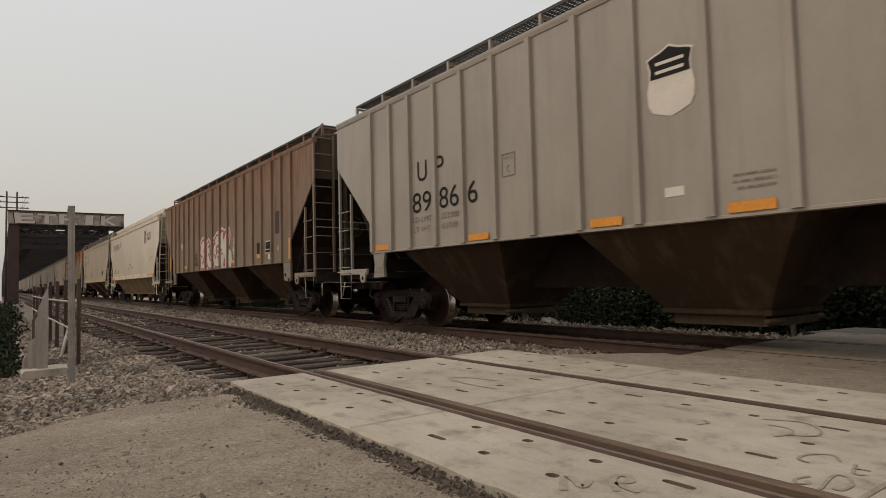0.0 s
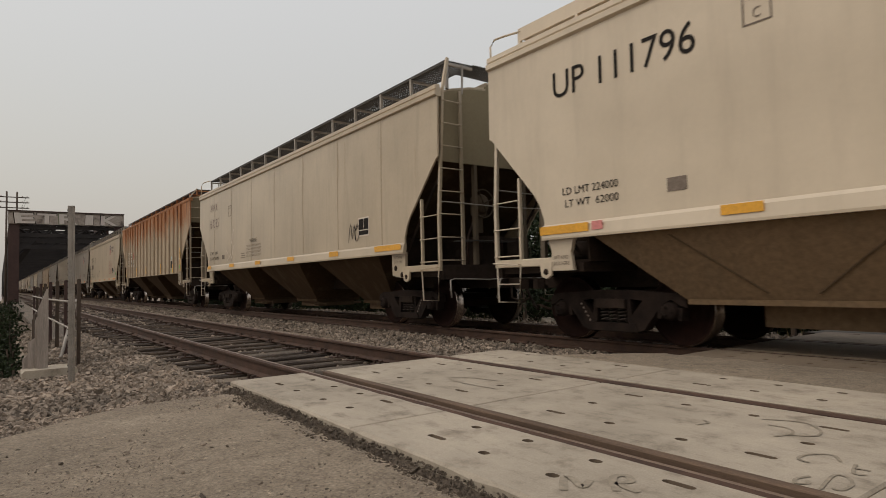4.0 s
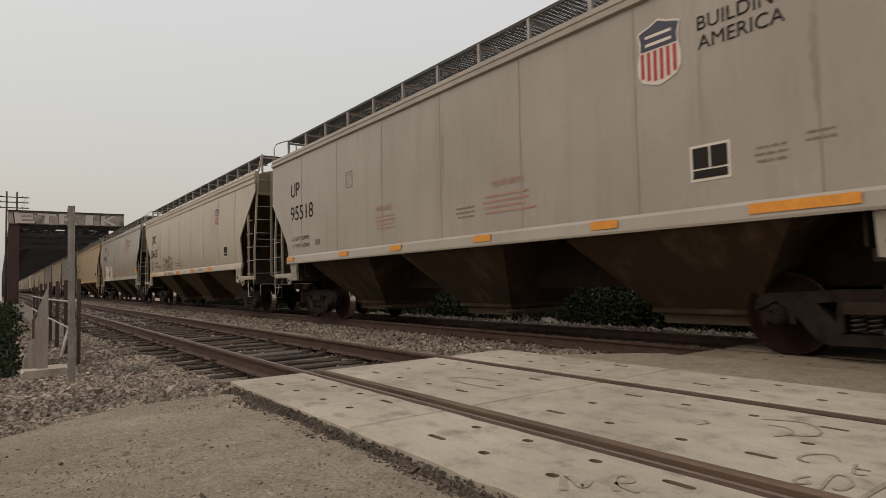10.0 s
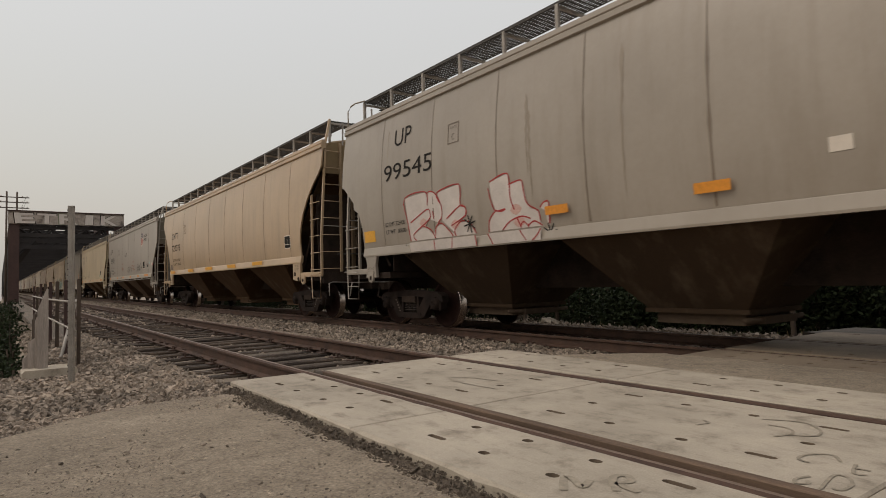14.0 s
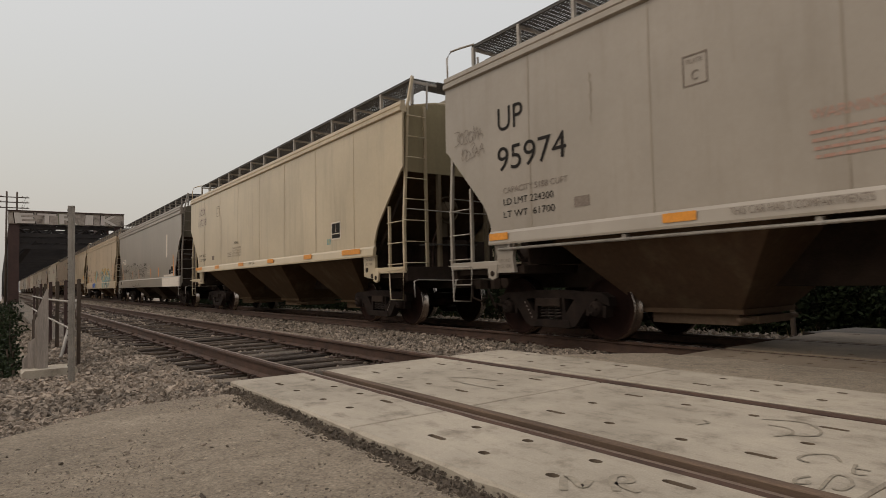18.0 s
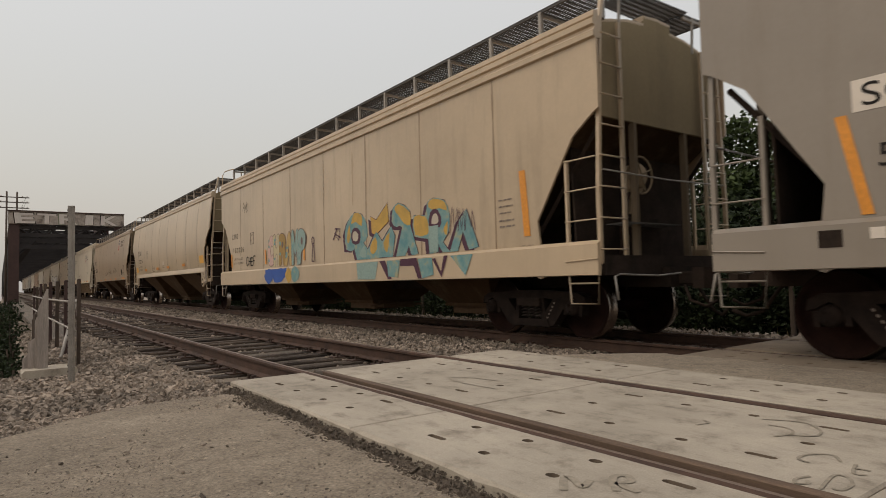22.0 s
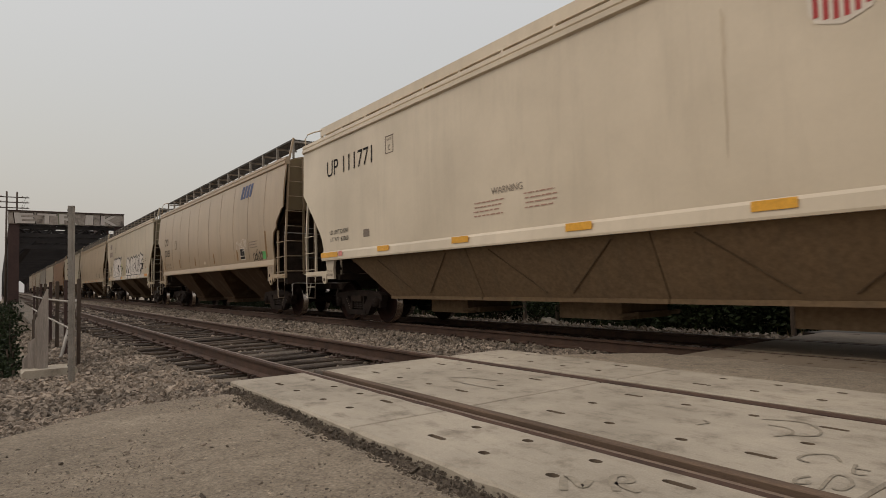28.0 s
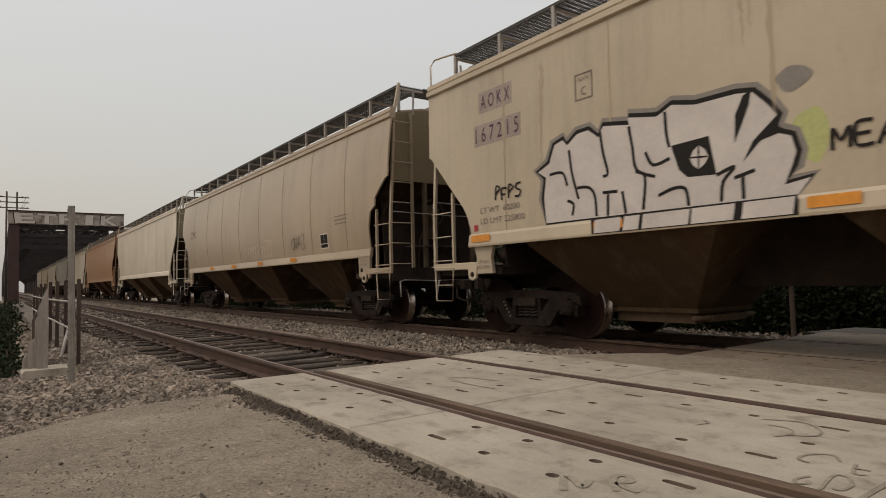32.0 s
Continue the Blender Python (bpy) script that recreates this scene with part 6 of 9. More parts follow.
SPRAY = {
    "B": ([(0, 0), (.05, .45), (-.1, .62), (.1, .95), (.45, 1.05), (.78, .9), (.74, .62), (.97, .42), (.97, .15), (.7, 0)], [[(.38, .62), (.46, .78), (.58, .72), (.52, .58)], [(.40, .18), (.42, .40), (.64, .36), (.62, .2)]]),
    "U": ([(0, 1), (.32, 1), (.34, .4), (.5, .24), (.66, .4), (.62, .95), (1, 1.05), (1, .3), (.8, 0), (.3, 0), (.05, .25)], []),
    "G": ([(.95, .95), (.5, 1.08), (.1, .8), (0, .4), (.15, .05), (.6, -.02), (1.02, .05), (1.02, .5), (.55, .46), (.5, .34), (.68, .34), (.66, .22), (.42, .25), (.34, .5), (.5, .78), (.92, .7)], []),
    "K": ([(0, 0), (.05, .5), (0, 1), (.33, 1.08), (.38, .68), (.62, 1), (1.02, 1.05), (1.02, .78), (.72, .62), (.95, .35), (1.22, .3), (1.2, .02), (.75, .02), (.5, .42), (.34, .02)], []),
    "C": ([(.95, .95), (.5, 1.02), (.12, .8), (0, .45), (.15, .08), (.6, 0), (1, .1), (1, .4), (.6, .32), (.42, .5), (.6, .7), (.98, .65)], []),
    "H": ([(0, 0), (.02, .5), (-.05, .95), (.35, 1.02), (.37, .62), (.62, .62), (.64, 1), (1, .97), (.97, .5), (1, 0), (.65, 0), (.63, .36), (.37, .36), (.34, 0)], []),
    "E": ([(0, 0), (.04, .5), (0, 1), (.95, 1.06), (1, .78), (.42, .76), (.42, .63), (.85, .66), (.85, .42), (.42, .38), (.42, .27), (1, .3), (.98, 0)], []),
    "D": ([(0, 0), (.05, .5), (-.08, 1), (.5, 1.05), (.95, .8), (1.02, .4), (.8, .03)], [[(.36, .28), (.38, .7), (.58, .64), (.64, .38)]]),
    "N": ([(0, 0), (0, 1), (.35, 1.08), (.64, .5), (.65, 1), (1, 1.08), (1, 0), (.68, -.02), (.36, .5), (.34, 0)], []),
    "R": ([(0, 0), (.02, .5), (-.04, 1), (.55, 1.06), (.95, .85), (.85, .5), (1.05, 0), (.7, -.02), (.5, .32), (.36, .3), (.35, 0)], [[(.38, .6), (.4, .78), (.6, .75), (.58, .6)]]),
    "A": ([(0, 0), (.3, .98), (.7, 1.04), (1, 0), (.68, 0), (.6, .25), (.42, .25), (.34, 0)], [[(.44, .42), (.5, .68), (.58, .42)]]),
    "M": ([(0, 0), (.02, 1), (.3, 1.05), (.5, .65), (.7, 1.05), (1, 1), (1, 0), (.72, 0), (.7, .5), (.52, .25), (.3, .5), (.28, 0)], []),
    "P": ([(0, 0), (.02, .5), (-.04, 1), (.55, 1.06), (.98, .85), (.9, .5), (.5, .36), (.38, .3), (.37, 0)], [[(.38, .6), (.4, .8), (.62, .76), (.6, .6)]]),
    "L": ([(0, .2), (0, 1), (.55, 1.05), (.6, .5), (1, .45), (1.05, .1), (.6, -.05), (.15, 0)], []),
    "S": ([(.05, .05), (.6, -.02), (1, .2), (.98, .5), (.6, .62), (.5, .72), (1, .75), (.95, 1.04), (.4, 1.05), (.05, .85), (.1, .55), (.5, .42), (.55, .32), (.05, .32)], []),
    "T": ([(.3, 0), (.34, .7), (0, .72), (.02, 1.05), (1, 1.08), (1.02, .74), (.68, .72), (.66, 0)], []),
    "1": ([(0, 0), (-.05, .95), (.9, 1.08), (.95, .6), (1, 0)], []),
    "2": ([(0, 0), (0, .7), (.2, 1), (.6, 1), (.9, .7), (.95, 0)], []),
    "3": ([(0, 0), (0, .95), (1, 1.1), (1, .72), (1.25, .62), (1.2, .42), (.95, .32), (1.15, 0)], []),
    "4": ([(0, .05), (-.08, .3), (.2, .45), (.05, .95), (.95, 1.12), (1, .5), (1.02, 0)], []),
    "5": ([(0, 0), (0, .95), (.6, 1), (.75, .55), (1.3, .5), (1.3, .3), (1.35, .1), (1, 0)], []),
    "J": ([(.1, .9), (.45, 1.05), (.9, .75), (1, .3), (.75, 0), (.4, .1), (.45, .5), (.3, .75)], []),
}


def softened(pts, steps):
    """A closed line through the points with its corners eased."""
    if not steps:
        return list(pts)
    n, out = len(pts), []
    for i in range(n):
        p0, p1, p2, p3 = (Vector(pts[(i + k) % n]) for k in (-1, 0, 1, 2))
        for j in range(steps):
            t = j / steps
            out.append(tuple(0.5 * (2 * p1 + (p2 - p0) * t + (2 * p0 - 5 * p1 + 4 * p2 - p3) * t * t + (3 * p1 - p0 - 3 * p2 + p3) * t ** 3)))
    return out


def swollen(pts, d):
    """The closed line moved outwards by d."""
    n = len(pts)
    area = sum(pts[i][0] * pts[(i + 1) % n][1] - pts[(i + 1) % n][0] * pts[i][1] for i in range(n))
    sgn = 1 if area > 0 else -1
    out = []
    for i in range(n):
        (a, b), (c, e) = pts[i - 1], pts[(i + 1) % n]
        ln = math.hypot(c - a, e - b) or 1.0
        out.append((pts[i][0] + sgn * (e - b) / ln * d, pts[i][1] - sgn * (c - a) / ln * d))
    return out


def flat_shape(kind, pts, lift, low=None):
    """A filled closed line on the near side of a car."""
    tris = geometry.tessellate_polygon([[Vector((a, b, 0)) for a, b in pts]])
    return Shape().add([side_point(kind, a, max(b, low) if low else b, lift) for a, b in pts], [tuple(t) for t in tris])


def piece(car, kind, text, x, z, w, h, fill, line, seed, glow=None, thick=0.05, accents=(), floor=None, soft=2, rise=0.0, shade=None):
    """Spray-painted letters with an outline: each one a filled shape over a wider one."""
    x0 = -car["half"] + x
    step = w / len(text)
    rr = random.Random(seed)
    low = floor or SILL + 0.215
    for i, ch in enumerate(text):
        outer, holes = SPRAY[ch]
        lean, dz, hh, ww = rr.uniform(-0.10, 0.14), rr.uniform(-0.03, 0.03) * h, h * rr.uniform(0.92, 1.12) * (1 + rise * i / len(text)), step * rr.uniform(1.02, 1.10)
        at = lambda p: (x0 + step * i + (p[0] + lean * (p[1] - 0.5)) * ww, z + dz + p[1] * hh)
        body = softened([at(p) for p in outer], soft)
        base = 0.003 + 0.0028 * i
        if glow:
            part("graffiti_halo", flat_shape(kind, swollen(body, thick * 2.1), 0.002 + 0.0002 * i, low), glow, car)
        part("graffiti_outline", flat_shape(kind, swollen(body, thick), base, low), line, car)
        letter = part("graffiti_letter", flat_shape(kind, body, base + 0.0014, low), accents[i % len(accents)] if accents else fill, car)
        for hole in holes:
            part("graffiti_counter", flat_shape(kind, softened([at(p) for p in hole], soft), base + 0.0024, low), line, letter)
        if shade:
            for _ in range(3):
                cx, cz = at((rr.uniform(0.12, 0.30), rr.uniform(0.15, 0.9)))
                blob = [(cx + 0.11 * h * math.cos(q) * rr.uniform(0.5, 1.1), cz + 0.07 * h * math.sin(q) * rr.uniform(0.4, 1.2)) for q in np.linspace(0, 6.28, 9)[:-1]]
                part("worn_spot", flat_shape(kind, softened(blob, 2), base + 0.0022, low), shade, letter)


def mural(car, kind, x, z, layers, floor=None):
    """A sprayed picture in flat layers, metres from its own corner: (form, material, lift, points); form fill, soft (rounded fill) or a line's half width."""
    x0 = -car["half"] + x
    for form, mat, lift, pts in layers:
        at = [(x0 + a, z + b) for a, b in pts]
        if form in ("fill", "soft"):
            part("graffiti_letter", flat_shape(kind, softened(at, 2) if form == "soft" else at, lift, floor), mat, car)
        else:
            part("graffiti_line", ribbon(eased(at), form, lambda a, b: side_point(kind, a, max(b, floor) if floor else b, lift)), mat, car)


def grown(pts, d):
    return swollen(swollen(pts, d * 0.5), d * 0.5)


def blob(car, kind, x, z, w, h, mat, seed, name="spray_blot", lift=0.005):
    """An uneven round blot of spray paint."""
    r = random.Random(seed)
    x0 = -car["half"] + x
    pts = [(x0 + w * (0.5 + 0.5 * math.cos(q) * r.uniform(0.75, 1.1)), z + h * (0.5 + 0.5 * math.sin(q) * r.uniform(0.75, 1.1))) for q in np.linspace(0, 6.283, 12)[:-1]]
    part(name, flat_shape(kind, softened(pts, 3), lift), mat, car)


def star(car, kind, x, z, r, mat):
    """A sprayed asterisk."""
    for k in range(4):
        a = k * math.pi / 4 + 0.2
        strokes(car, kind, x, z, r, [[(-math.cos(a), -math.sin(a)), (math.cos(a), math.sin(a))]], mat, 0.012)


HAND = {
    "M": [[(0, 0), (.1, 1), (.4, .4), (.75, 1), (.8, 0)]], "E": [[(.8, 1), (.1, .95), (.1, .05), (.8, 0)], [(.1, .5), (.7, .5)]], "A": [[(0, 0), (.4, 1), (.8, 0)], [(.15, .4), (.7, .4)]],
    "C": [[(.8, .85), (.4, 1), (.05, .5), (.4, 0), (.8, .2)]], "H": [[(.1, 1), (.1, 0)], [(.7, 1), (.7, 0)], [(.1, .5), (.7, .5)]], "F": [[(.1, 0), (.1, 1), (.85, 1)], [(.1, .5), (.6, .5)]],
    "B": [[(.1, 0), (.1, 1), (.7, .8), (.1, .5), (.75, .25), (.1, 0)]], "Y": [[(0, 1), (.4, .5), (.8, 1)], [(.4, .5), (.3, 0)]], "1": [[(.3, .8), (.5, 1), (.5, 0)]], "3": [[(.1, 1), (.7, .8), (.3, .5), (.75, .25), (.1, 0)]],
    "P": [[(.1, 0), (.1, 1), (.7, .8), (.1, .45)]], "S": [[(.8, .95), (.2, .9), (.2, .6), (.75, .4), (.6, .05), (.05, .05)]], " ": [],
    "U": [[(.1, 1), (.1, .2), (.4, 0), (.75, .25), (.75, 1)]], "G": [[(.8, .85), (.4, 1), (.05, .5), (.4, 0), (.8, .15), (.8, .45), (.45, .45)]],
    "K": [[(.1, 1), (.1, 0)], [(.8, 1), (.1, .5), (.85, 0)]], "I": [[(.4, 1), (.4, 0)]], "D": [[(.1, 0), (.1, 1), (.8, .6), (.1, 0)]], "R": [[(.1, 0), (.1, 1), (.7, .8), (.1, .45), (.8, 0)]],
    "O": [[(.4, 1), (.05, .5), (.4, 0), (.8, .5), (.4, 1)]], "T": [[(0, 1), (.85, 1)], [(.4, 1), (.4, 0)]], "N": [[(.1, 0), (.1, 1), (.7, 0), (.75, 1)]], "L": [[(.1, 1), (.1, 0), (.8, .05)]], "Z": [[(.1, 1), (.8, 1), (.1, 0), (.85, .05)]],
}


def handwriting(car, kind, text, x, z, w, h, mat, seed, thick=0.014):
    """A tag in loose capitals, one stroke after another."""
    r = random.Random(seed)
    step = w / len(text)
    for i, ch in enumerate(text):
        dz, k, sl = r.uniform(-0.08, 0.08) * h, r.uniform(0.85, 1.2), r.uniform(0.0, 0.25)
        for run in HAND[ch]:
            pts = [(-car["half"] + x + step * (i + p[0] * 1.05 + sl * p[1] * 0.6) + r.uniform(-0.03, 0.03) * step, z + dz + p[1] * h * k) for p in run]
            part("graffiti_stroke", ribbon(eased(pts), thick, lambda a, b: side_point(kind, a, b, 0.014)), mat, car)


GESTURES = ([(0, 0), (.2, 1), (.45, .1), (.7, .95), (.9, 0)], [(.8, .85), (.35, 1), (.05, .5), (.35, 0), (.85, .2), (.55, .5)], [(.1, 1), (.12, 0), (.6, .1), (.85, .5), (.5, .75), (.1, .55)], [(0, .9), (.5, 1), (.9, .85), (.45, .5), (.85, .15), (.1, 0)],
            [(.05, .1), (.4, 1), (.55, .55), (.2, .45), (.8, .5), (.95, 0)], [(0, .6), (.3, .9), (.5, .3), (.75, .8), (1, .4)], [(.5, 1), (.1, .6), (.4, .1), (.85, .35), (.7, .9), (.3, .7)])


def scrawl(car, kind, x, z, w, h, mat, seed, loops=7, thick=0.016):
    """A quick spray tag that spells nothing: bent strokes side by side, leaning and overlapping."""
    r = random.Random(seed)
    x0 = -car["half"] + x
    n = max(2, min(9, int(round(w / (0.55 * h)))))
    cell = w / n
    for k in range(n):
        lean, up, tall, wide = r.uniform(-0.05, 0.30), r.uniform(-0.08, 0.08) * h, r.uniform(0.75, 1.15) * h, cell * r.uniform(1.0, 1.35)
        pts = [(x0 + cell * k + (a + lean * b + r.uniform(-0.06, 0.06)) * wide, z + up + (b + r.uniform(-0.06, 0.06)) * tall) for a, b in r.choice(GESTURES)]
        part("graffiti_stroke", ribbon(eased(pts), thick * 0.55, lambda a, b: side_point(kind, a, b, 0.012)), mat, car)


def strokes(car, kind, x, z, size, lines, mat, thick=0.03):
    """Straight spray strokes; lines of (x, z) runs in units of size."""
    x0 = -car["half"] + x
    for run in lines:
        pts = [(x0 + a * size, z + b * size) for a, b in run]
        part("graffiti_stroke", ribbon(pts, thick, lambda a, b: side_point(kind, a, b, 0.014)), mat, car)


def stains(car, kind, seed, count, colour, seams=8):
    """Brown runs that hang from the roof line, most of them along a seam, each with its own ragged outline."""
    r = random.Random(seed)
    L = car["half"] * 2
    for k in range(count):
        x = -car["half"] + (r.uniform(0.6, L - 0.6) if k % 3 == 0 else L * r.randint(1, seams - 1) / seams + r.uniform(-0.03, 0.03))
        z1 = r.uniform(3.3, 4.1)
        h, w = r.uniform(0.4, 2.0), r.uniform(0.012, 0.045)
        left, right, n = [], [], 15
        for i in range(n):
            z = z1 - h * i / (n - 1)
            q = w * (1 - 0.7 * i / (n - 1)) * r.uniform(0.5, 1.2) * (0.3 if i in (0, n - 1) else 1)
            c = x + 0.015 * r.uniform(-1, 1)
            left.append(side_point(kind, c - q, z, 0.0035))
            right.append(side_point(kind, c + q, z, 0.0035))
        v = [p for pair in zip(left, right) for p in pair]
        part("stain", Shape().add(v, [(2 * i, 2 * i + 2, 2 * i + 3, 2 * i + 1) for i in range(n - 1)]), PAINT, car, "", tuple(q * f for q, f in zip(colour, r.choice(((0.80, 0.75, 0.68), (0.90, 0.87, 0.82), (0.86, 0.82, 0.76))))))

CREAM, TAN, GREY, DARK = (0.56, 0.50, 0.39), (0.50, 0.385, 0.255), (0.37, 0.35, 0.315), (0.17, 0.17, 0.175)
WHITE = (0.70, 0.65, 0.545)
SAND = (0.575, 0.48, 0.35)
CARS = []
NAVY_BLUE = plain("weathered_blue_decal", (0.07, 0.10, 0.22), 0.6)
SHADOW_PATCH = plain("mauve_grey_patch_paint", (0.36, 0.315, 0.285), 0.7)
RAG = plain("dirty_grey_cloth", (0.30, 0.27, 0.225), 0.95)
RUSTY_PLATE = plain("dark_rusted_plate", (0.05, 0.036, 0.03), 0.8)
RUST_TAPE = plain("browned_reflector_tape", (0.26, 0.15, 0.05), 0.6)


RIBS = (1.60, 2.35, 3.03, 3.86, 4.65, 5.45, 6.27, 7.14, 8.06, 8.98, 9.86, 10.73, 11.56, 12.38, 13.16, 14.0, 14.72, 15.42)
RIBS_LATE = (1.40, 2.17, 2.96, 3.78, 4.56, 5.36, 6.17, 7.03, 7.96, 8.87, 9.82, 10.71, 11.50, 12.34, 13.16, 13.99, 14.72, 15.36)


def make(u_right, u_left, *a, **k):
    c = hopper_car(a[0], u_right - u_left, a[1], a[2], u_left, **k)
    CARS.append((c, (u_left + u_right) / 2))
    return c


c = make(4.30, -12.50, "grey ribbed hopper car with shield emblem and black numbers", "ribbed", GREY, ribs=RIBS, board="low")
c = make(-13.80, -30.35, "brown rusted ribbed hopper car with red and white graffiti", "ribbed", (0.26, 0.205, 0.158), ribs=[q - 0.27 for q in RIBS], board="low", paint=PAINT_BROWN, rib_colour=(0.30, 0.225, 0.165), low_colour=(0.07, 0.045, 0.03), end_dark=True)
c = make(-31.78, -47.35, "clean off-white smooth-sided covered hopper car", "flat", WHITE, seams=1, paint=PAINT_CLEAN, board="solid", bay_floor=3.0, low_colour=(0.25, 0.185, 0.118))
c = make(-48.75, -64.44, "cream covered hopper car with dark stains", "flat", CREAM)
c = make(-66.02, -82.85, "ribbed beige hopper car streaked with orange rust", "ribbed", (0.47, 0.405, 0.31), ribs=RIBS_LATE, board="low", paint=PAINT_RUST)
c = make(-84.00, -99.75, "cream covered hopper car with red graffiti scrawl", "flat", CREAM)
c = make(-100.90, -117.05, "grey smooth-sided covered hopper car", "flat", GREY)
c = make(-118.65, -135.80, "pale cream covered hopper car with a black tag", "diag", (0.45, 0.405, 0.33), seams=9)
c = make(-137.25, -152.85, "grey barrel-sided covered hopper car with pale graffiti", "round", GREY, seams=9)
c = make(-154.10, -171.40, "tan covered hopper car with curved cut-away ends", "curved", TAN, seams=9)
c = make(-172.92, -189.20, "grey covered hopper car with black tags", "flat", GREY, low_colour=(0.115, 0.078, 0.052))
c = make(-190.60, -206.50, "pale yellow-cream covered hopper car", "flat", (0.58, 0.51, 0.37))
c = make(-208.20, -224.68, "grey hopper car with deep side sill and black scrawl", "deep", (0.285, 0.265, 0.235), seams=1)
c = make(-226.12, -242.60, "beige hopper car with colourful graffiti and deep side sill", "deep", SAND, seams=8)
c = make(-243.90, -259.60, "sand-coloured barrel-sided covered hopper car", "round", SAND, seams=9)
c = make(-261.20, -277.70, "dusty tan covered hopper car with faint graffiti", "arc", (0.42, 0.335, 0.24), seams=9, sill_colour=(0.30, 0.225, 0.155))
c = make(-279.30, -295.78, "clean off-white smooth-sided covered hopper car", "flat", WHITE, seams=1, paint=PAINT_CLEAN, board="solid", bay_floor=3.0, low_colour=(0.25, 0.185, 0.118))
c = make(-297.08, -313.00, "dusty tan barrel-sided covered hopper car with black tags", "arc", (0.43, 0.34, 0.235), seams=11)
c = make(-314.45, -330.40, "cream covered hopper car with large white and black graffiti letters", "flat", CREAM)
c = make(-331.80, -348.40, "tan barrel-sided covered hopper car with pale tags", "arc", (0.46, 0.385, 0.285), seams=9)
u = -349.8
for lab, kind, col in (("off-white covered hopper car", "flat", WHITE), ("orange-brown covered hopper car", "round", (0.40, 0.24, 0.13)), ("white covered hopper car", "flat", WHITE), ("grey covered hopper car", "flat", GREY),
                       ("cream covered hopper car", "round", CREAM), ("tan covered hopper car", "curved", TAN), ("cream covered hopper car", "flat", CREAM)):
    make(u, u - 16.3, lab, kind, col, seams=8)
    u -= 17.7

for i, (n, kind, col) in enumerate(((3, "flat", CREAM), (5, "flat", CREAM), (6, "flat", GREY), (10, "flat", GREY), (11, "flat", CREAM), (18, "flat", CREAM), (7, "diag", (0.45, 0.405, 0.33)), (8, "round", GREY), (13, "deep", SAND), (2, "flat", WHITE), (16, "flat", WHITE))):
    stains(CARS[n][0], kind, 500 + i, 1 if n in (2, 16) else 12 if n in (3, 5, 18) else 6, col)

PALE_FILL = plain("pale_yellow_spray_paint", (0.55, 0.50, 0.32), 0.6)
GOLD_DARK = plain("ochre_spray_paint", (0.36, 0.24, 0.07), 0.6)
PALE_BLUE = plain("pale_blue_sticker", (0.40, 0.55, 0.60), 0.5)
BROWN_SMEAR = plain("brown_smear", (0.30, 0.24, 0.17), 0.7)
TEAL_PALE = plain("faded_turquoise_spray", (0.27, 0.40, 0.38), 0.6)
OCHRE = plain("faded_ochre_spray", (0.48, 0.35, 0.14), 0.6)
BROWN_LINE = plain("brown_spray_line", (0.16, 0.11, 0.10), 0.6)
BLUSH = plain("pale_pink_spray", (0.60, 0.42, 0.38), 0.6)
HALO = plain("grey_spray_halo", (0.25, 0.235, 0.215), 0.7)


# ---------- markings, car by car; x from the car's left end, z above the rail ----------
def flat_marks(car, name, number, mat=BLACK_MARK, kind="flat", top=3.08, plate_x=3.6, warn=(6.0, 2.22), tapes=ORANGE_TAPE, tz=1.50, xs=(1.15, 3.75, 6.25, 8.75, 11.35), long_tape=13.45, name_w=1.0, weights=("LT WT  60800", "LD LMT 225200"), warn_lines=True):
    """The usual set: owner's mark and number, weights, warning, capacity stencils, reflectors."""
    word(car, kind, name, 1.36, 1.36 + name_w, top, top + 0.36, mat)
    word(car, kind, number, 1.34, 1.34 + (1.55 if name_w > 1 else 1.4), top - 0.62, top - 0.25, mat)
    word(car, kind, weights[0], 1.45, 2.48, 2.02, 2.12, BLACK_MARK)
    word(car, kind, weights[1], 1.45, 2.50, 1.83, 1.93, BLACK_MARK)
    plate_mark(car, kind, plate_x, 3.0, FADED_MARK)
    if warn_lines:
        word(car, kind, "WARNING", warn[0], warn[0] + 0.48, warn[1], warn[1] + 0.10, BLACK_MARK)
        for i, line in enumerate(("DO NOT APPLY VIBRATOR", "TO ANY PART OF CAR BODY", "EXCEPT VIBRATOR BRACKETS", "USE ON LOADED CAR ONLY")):
            word(car, kind, line, warn[0] - 0.15, warn[0] + 0.68, warn[1] - 0.095 - 0.08 * i, warn[1] - 0.045 - 0.08 * i, FADED_MARK)
    bars(car, kind, warn[0] - 1.0, warn[1] - 0.22, 0.6, 3, FADED_MARK, 0.075, 0.035, 4)
    bars(car, kind, 13.50, 2.16, 0.34, 3, FADED_MARK, 0.07, 0.03, 6)
    bars(car, kind, 14.0, 2.22, 0.3, 2, FADED_MARK, 0.07, 0.03, 7)
    patch(car, kind, 2.85, 1.84, 0.26, 0.14, FADED_MARK, "card_holder")
    tape(car, kind, xs, tz, 0.42, 0.105, tapes)
    if long_tape:
        tape(car, kind, [long_tape], tz, 1.0, 0.105, tapes)


def slogan(car, kind, x, z=3.39, mat=BLACK_MARK):
    word(car, kind, "BUILDING", x, x + 0.98, z + 0.20, z + 0.36, mat)
    word(car, kind, "AMERICA", x, x + 0.92, z - 0.02, z + 0.14, mat)


car = [c for c, _ in CARS]
K = "ribbed"
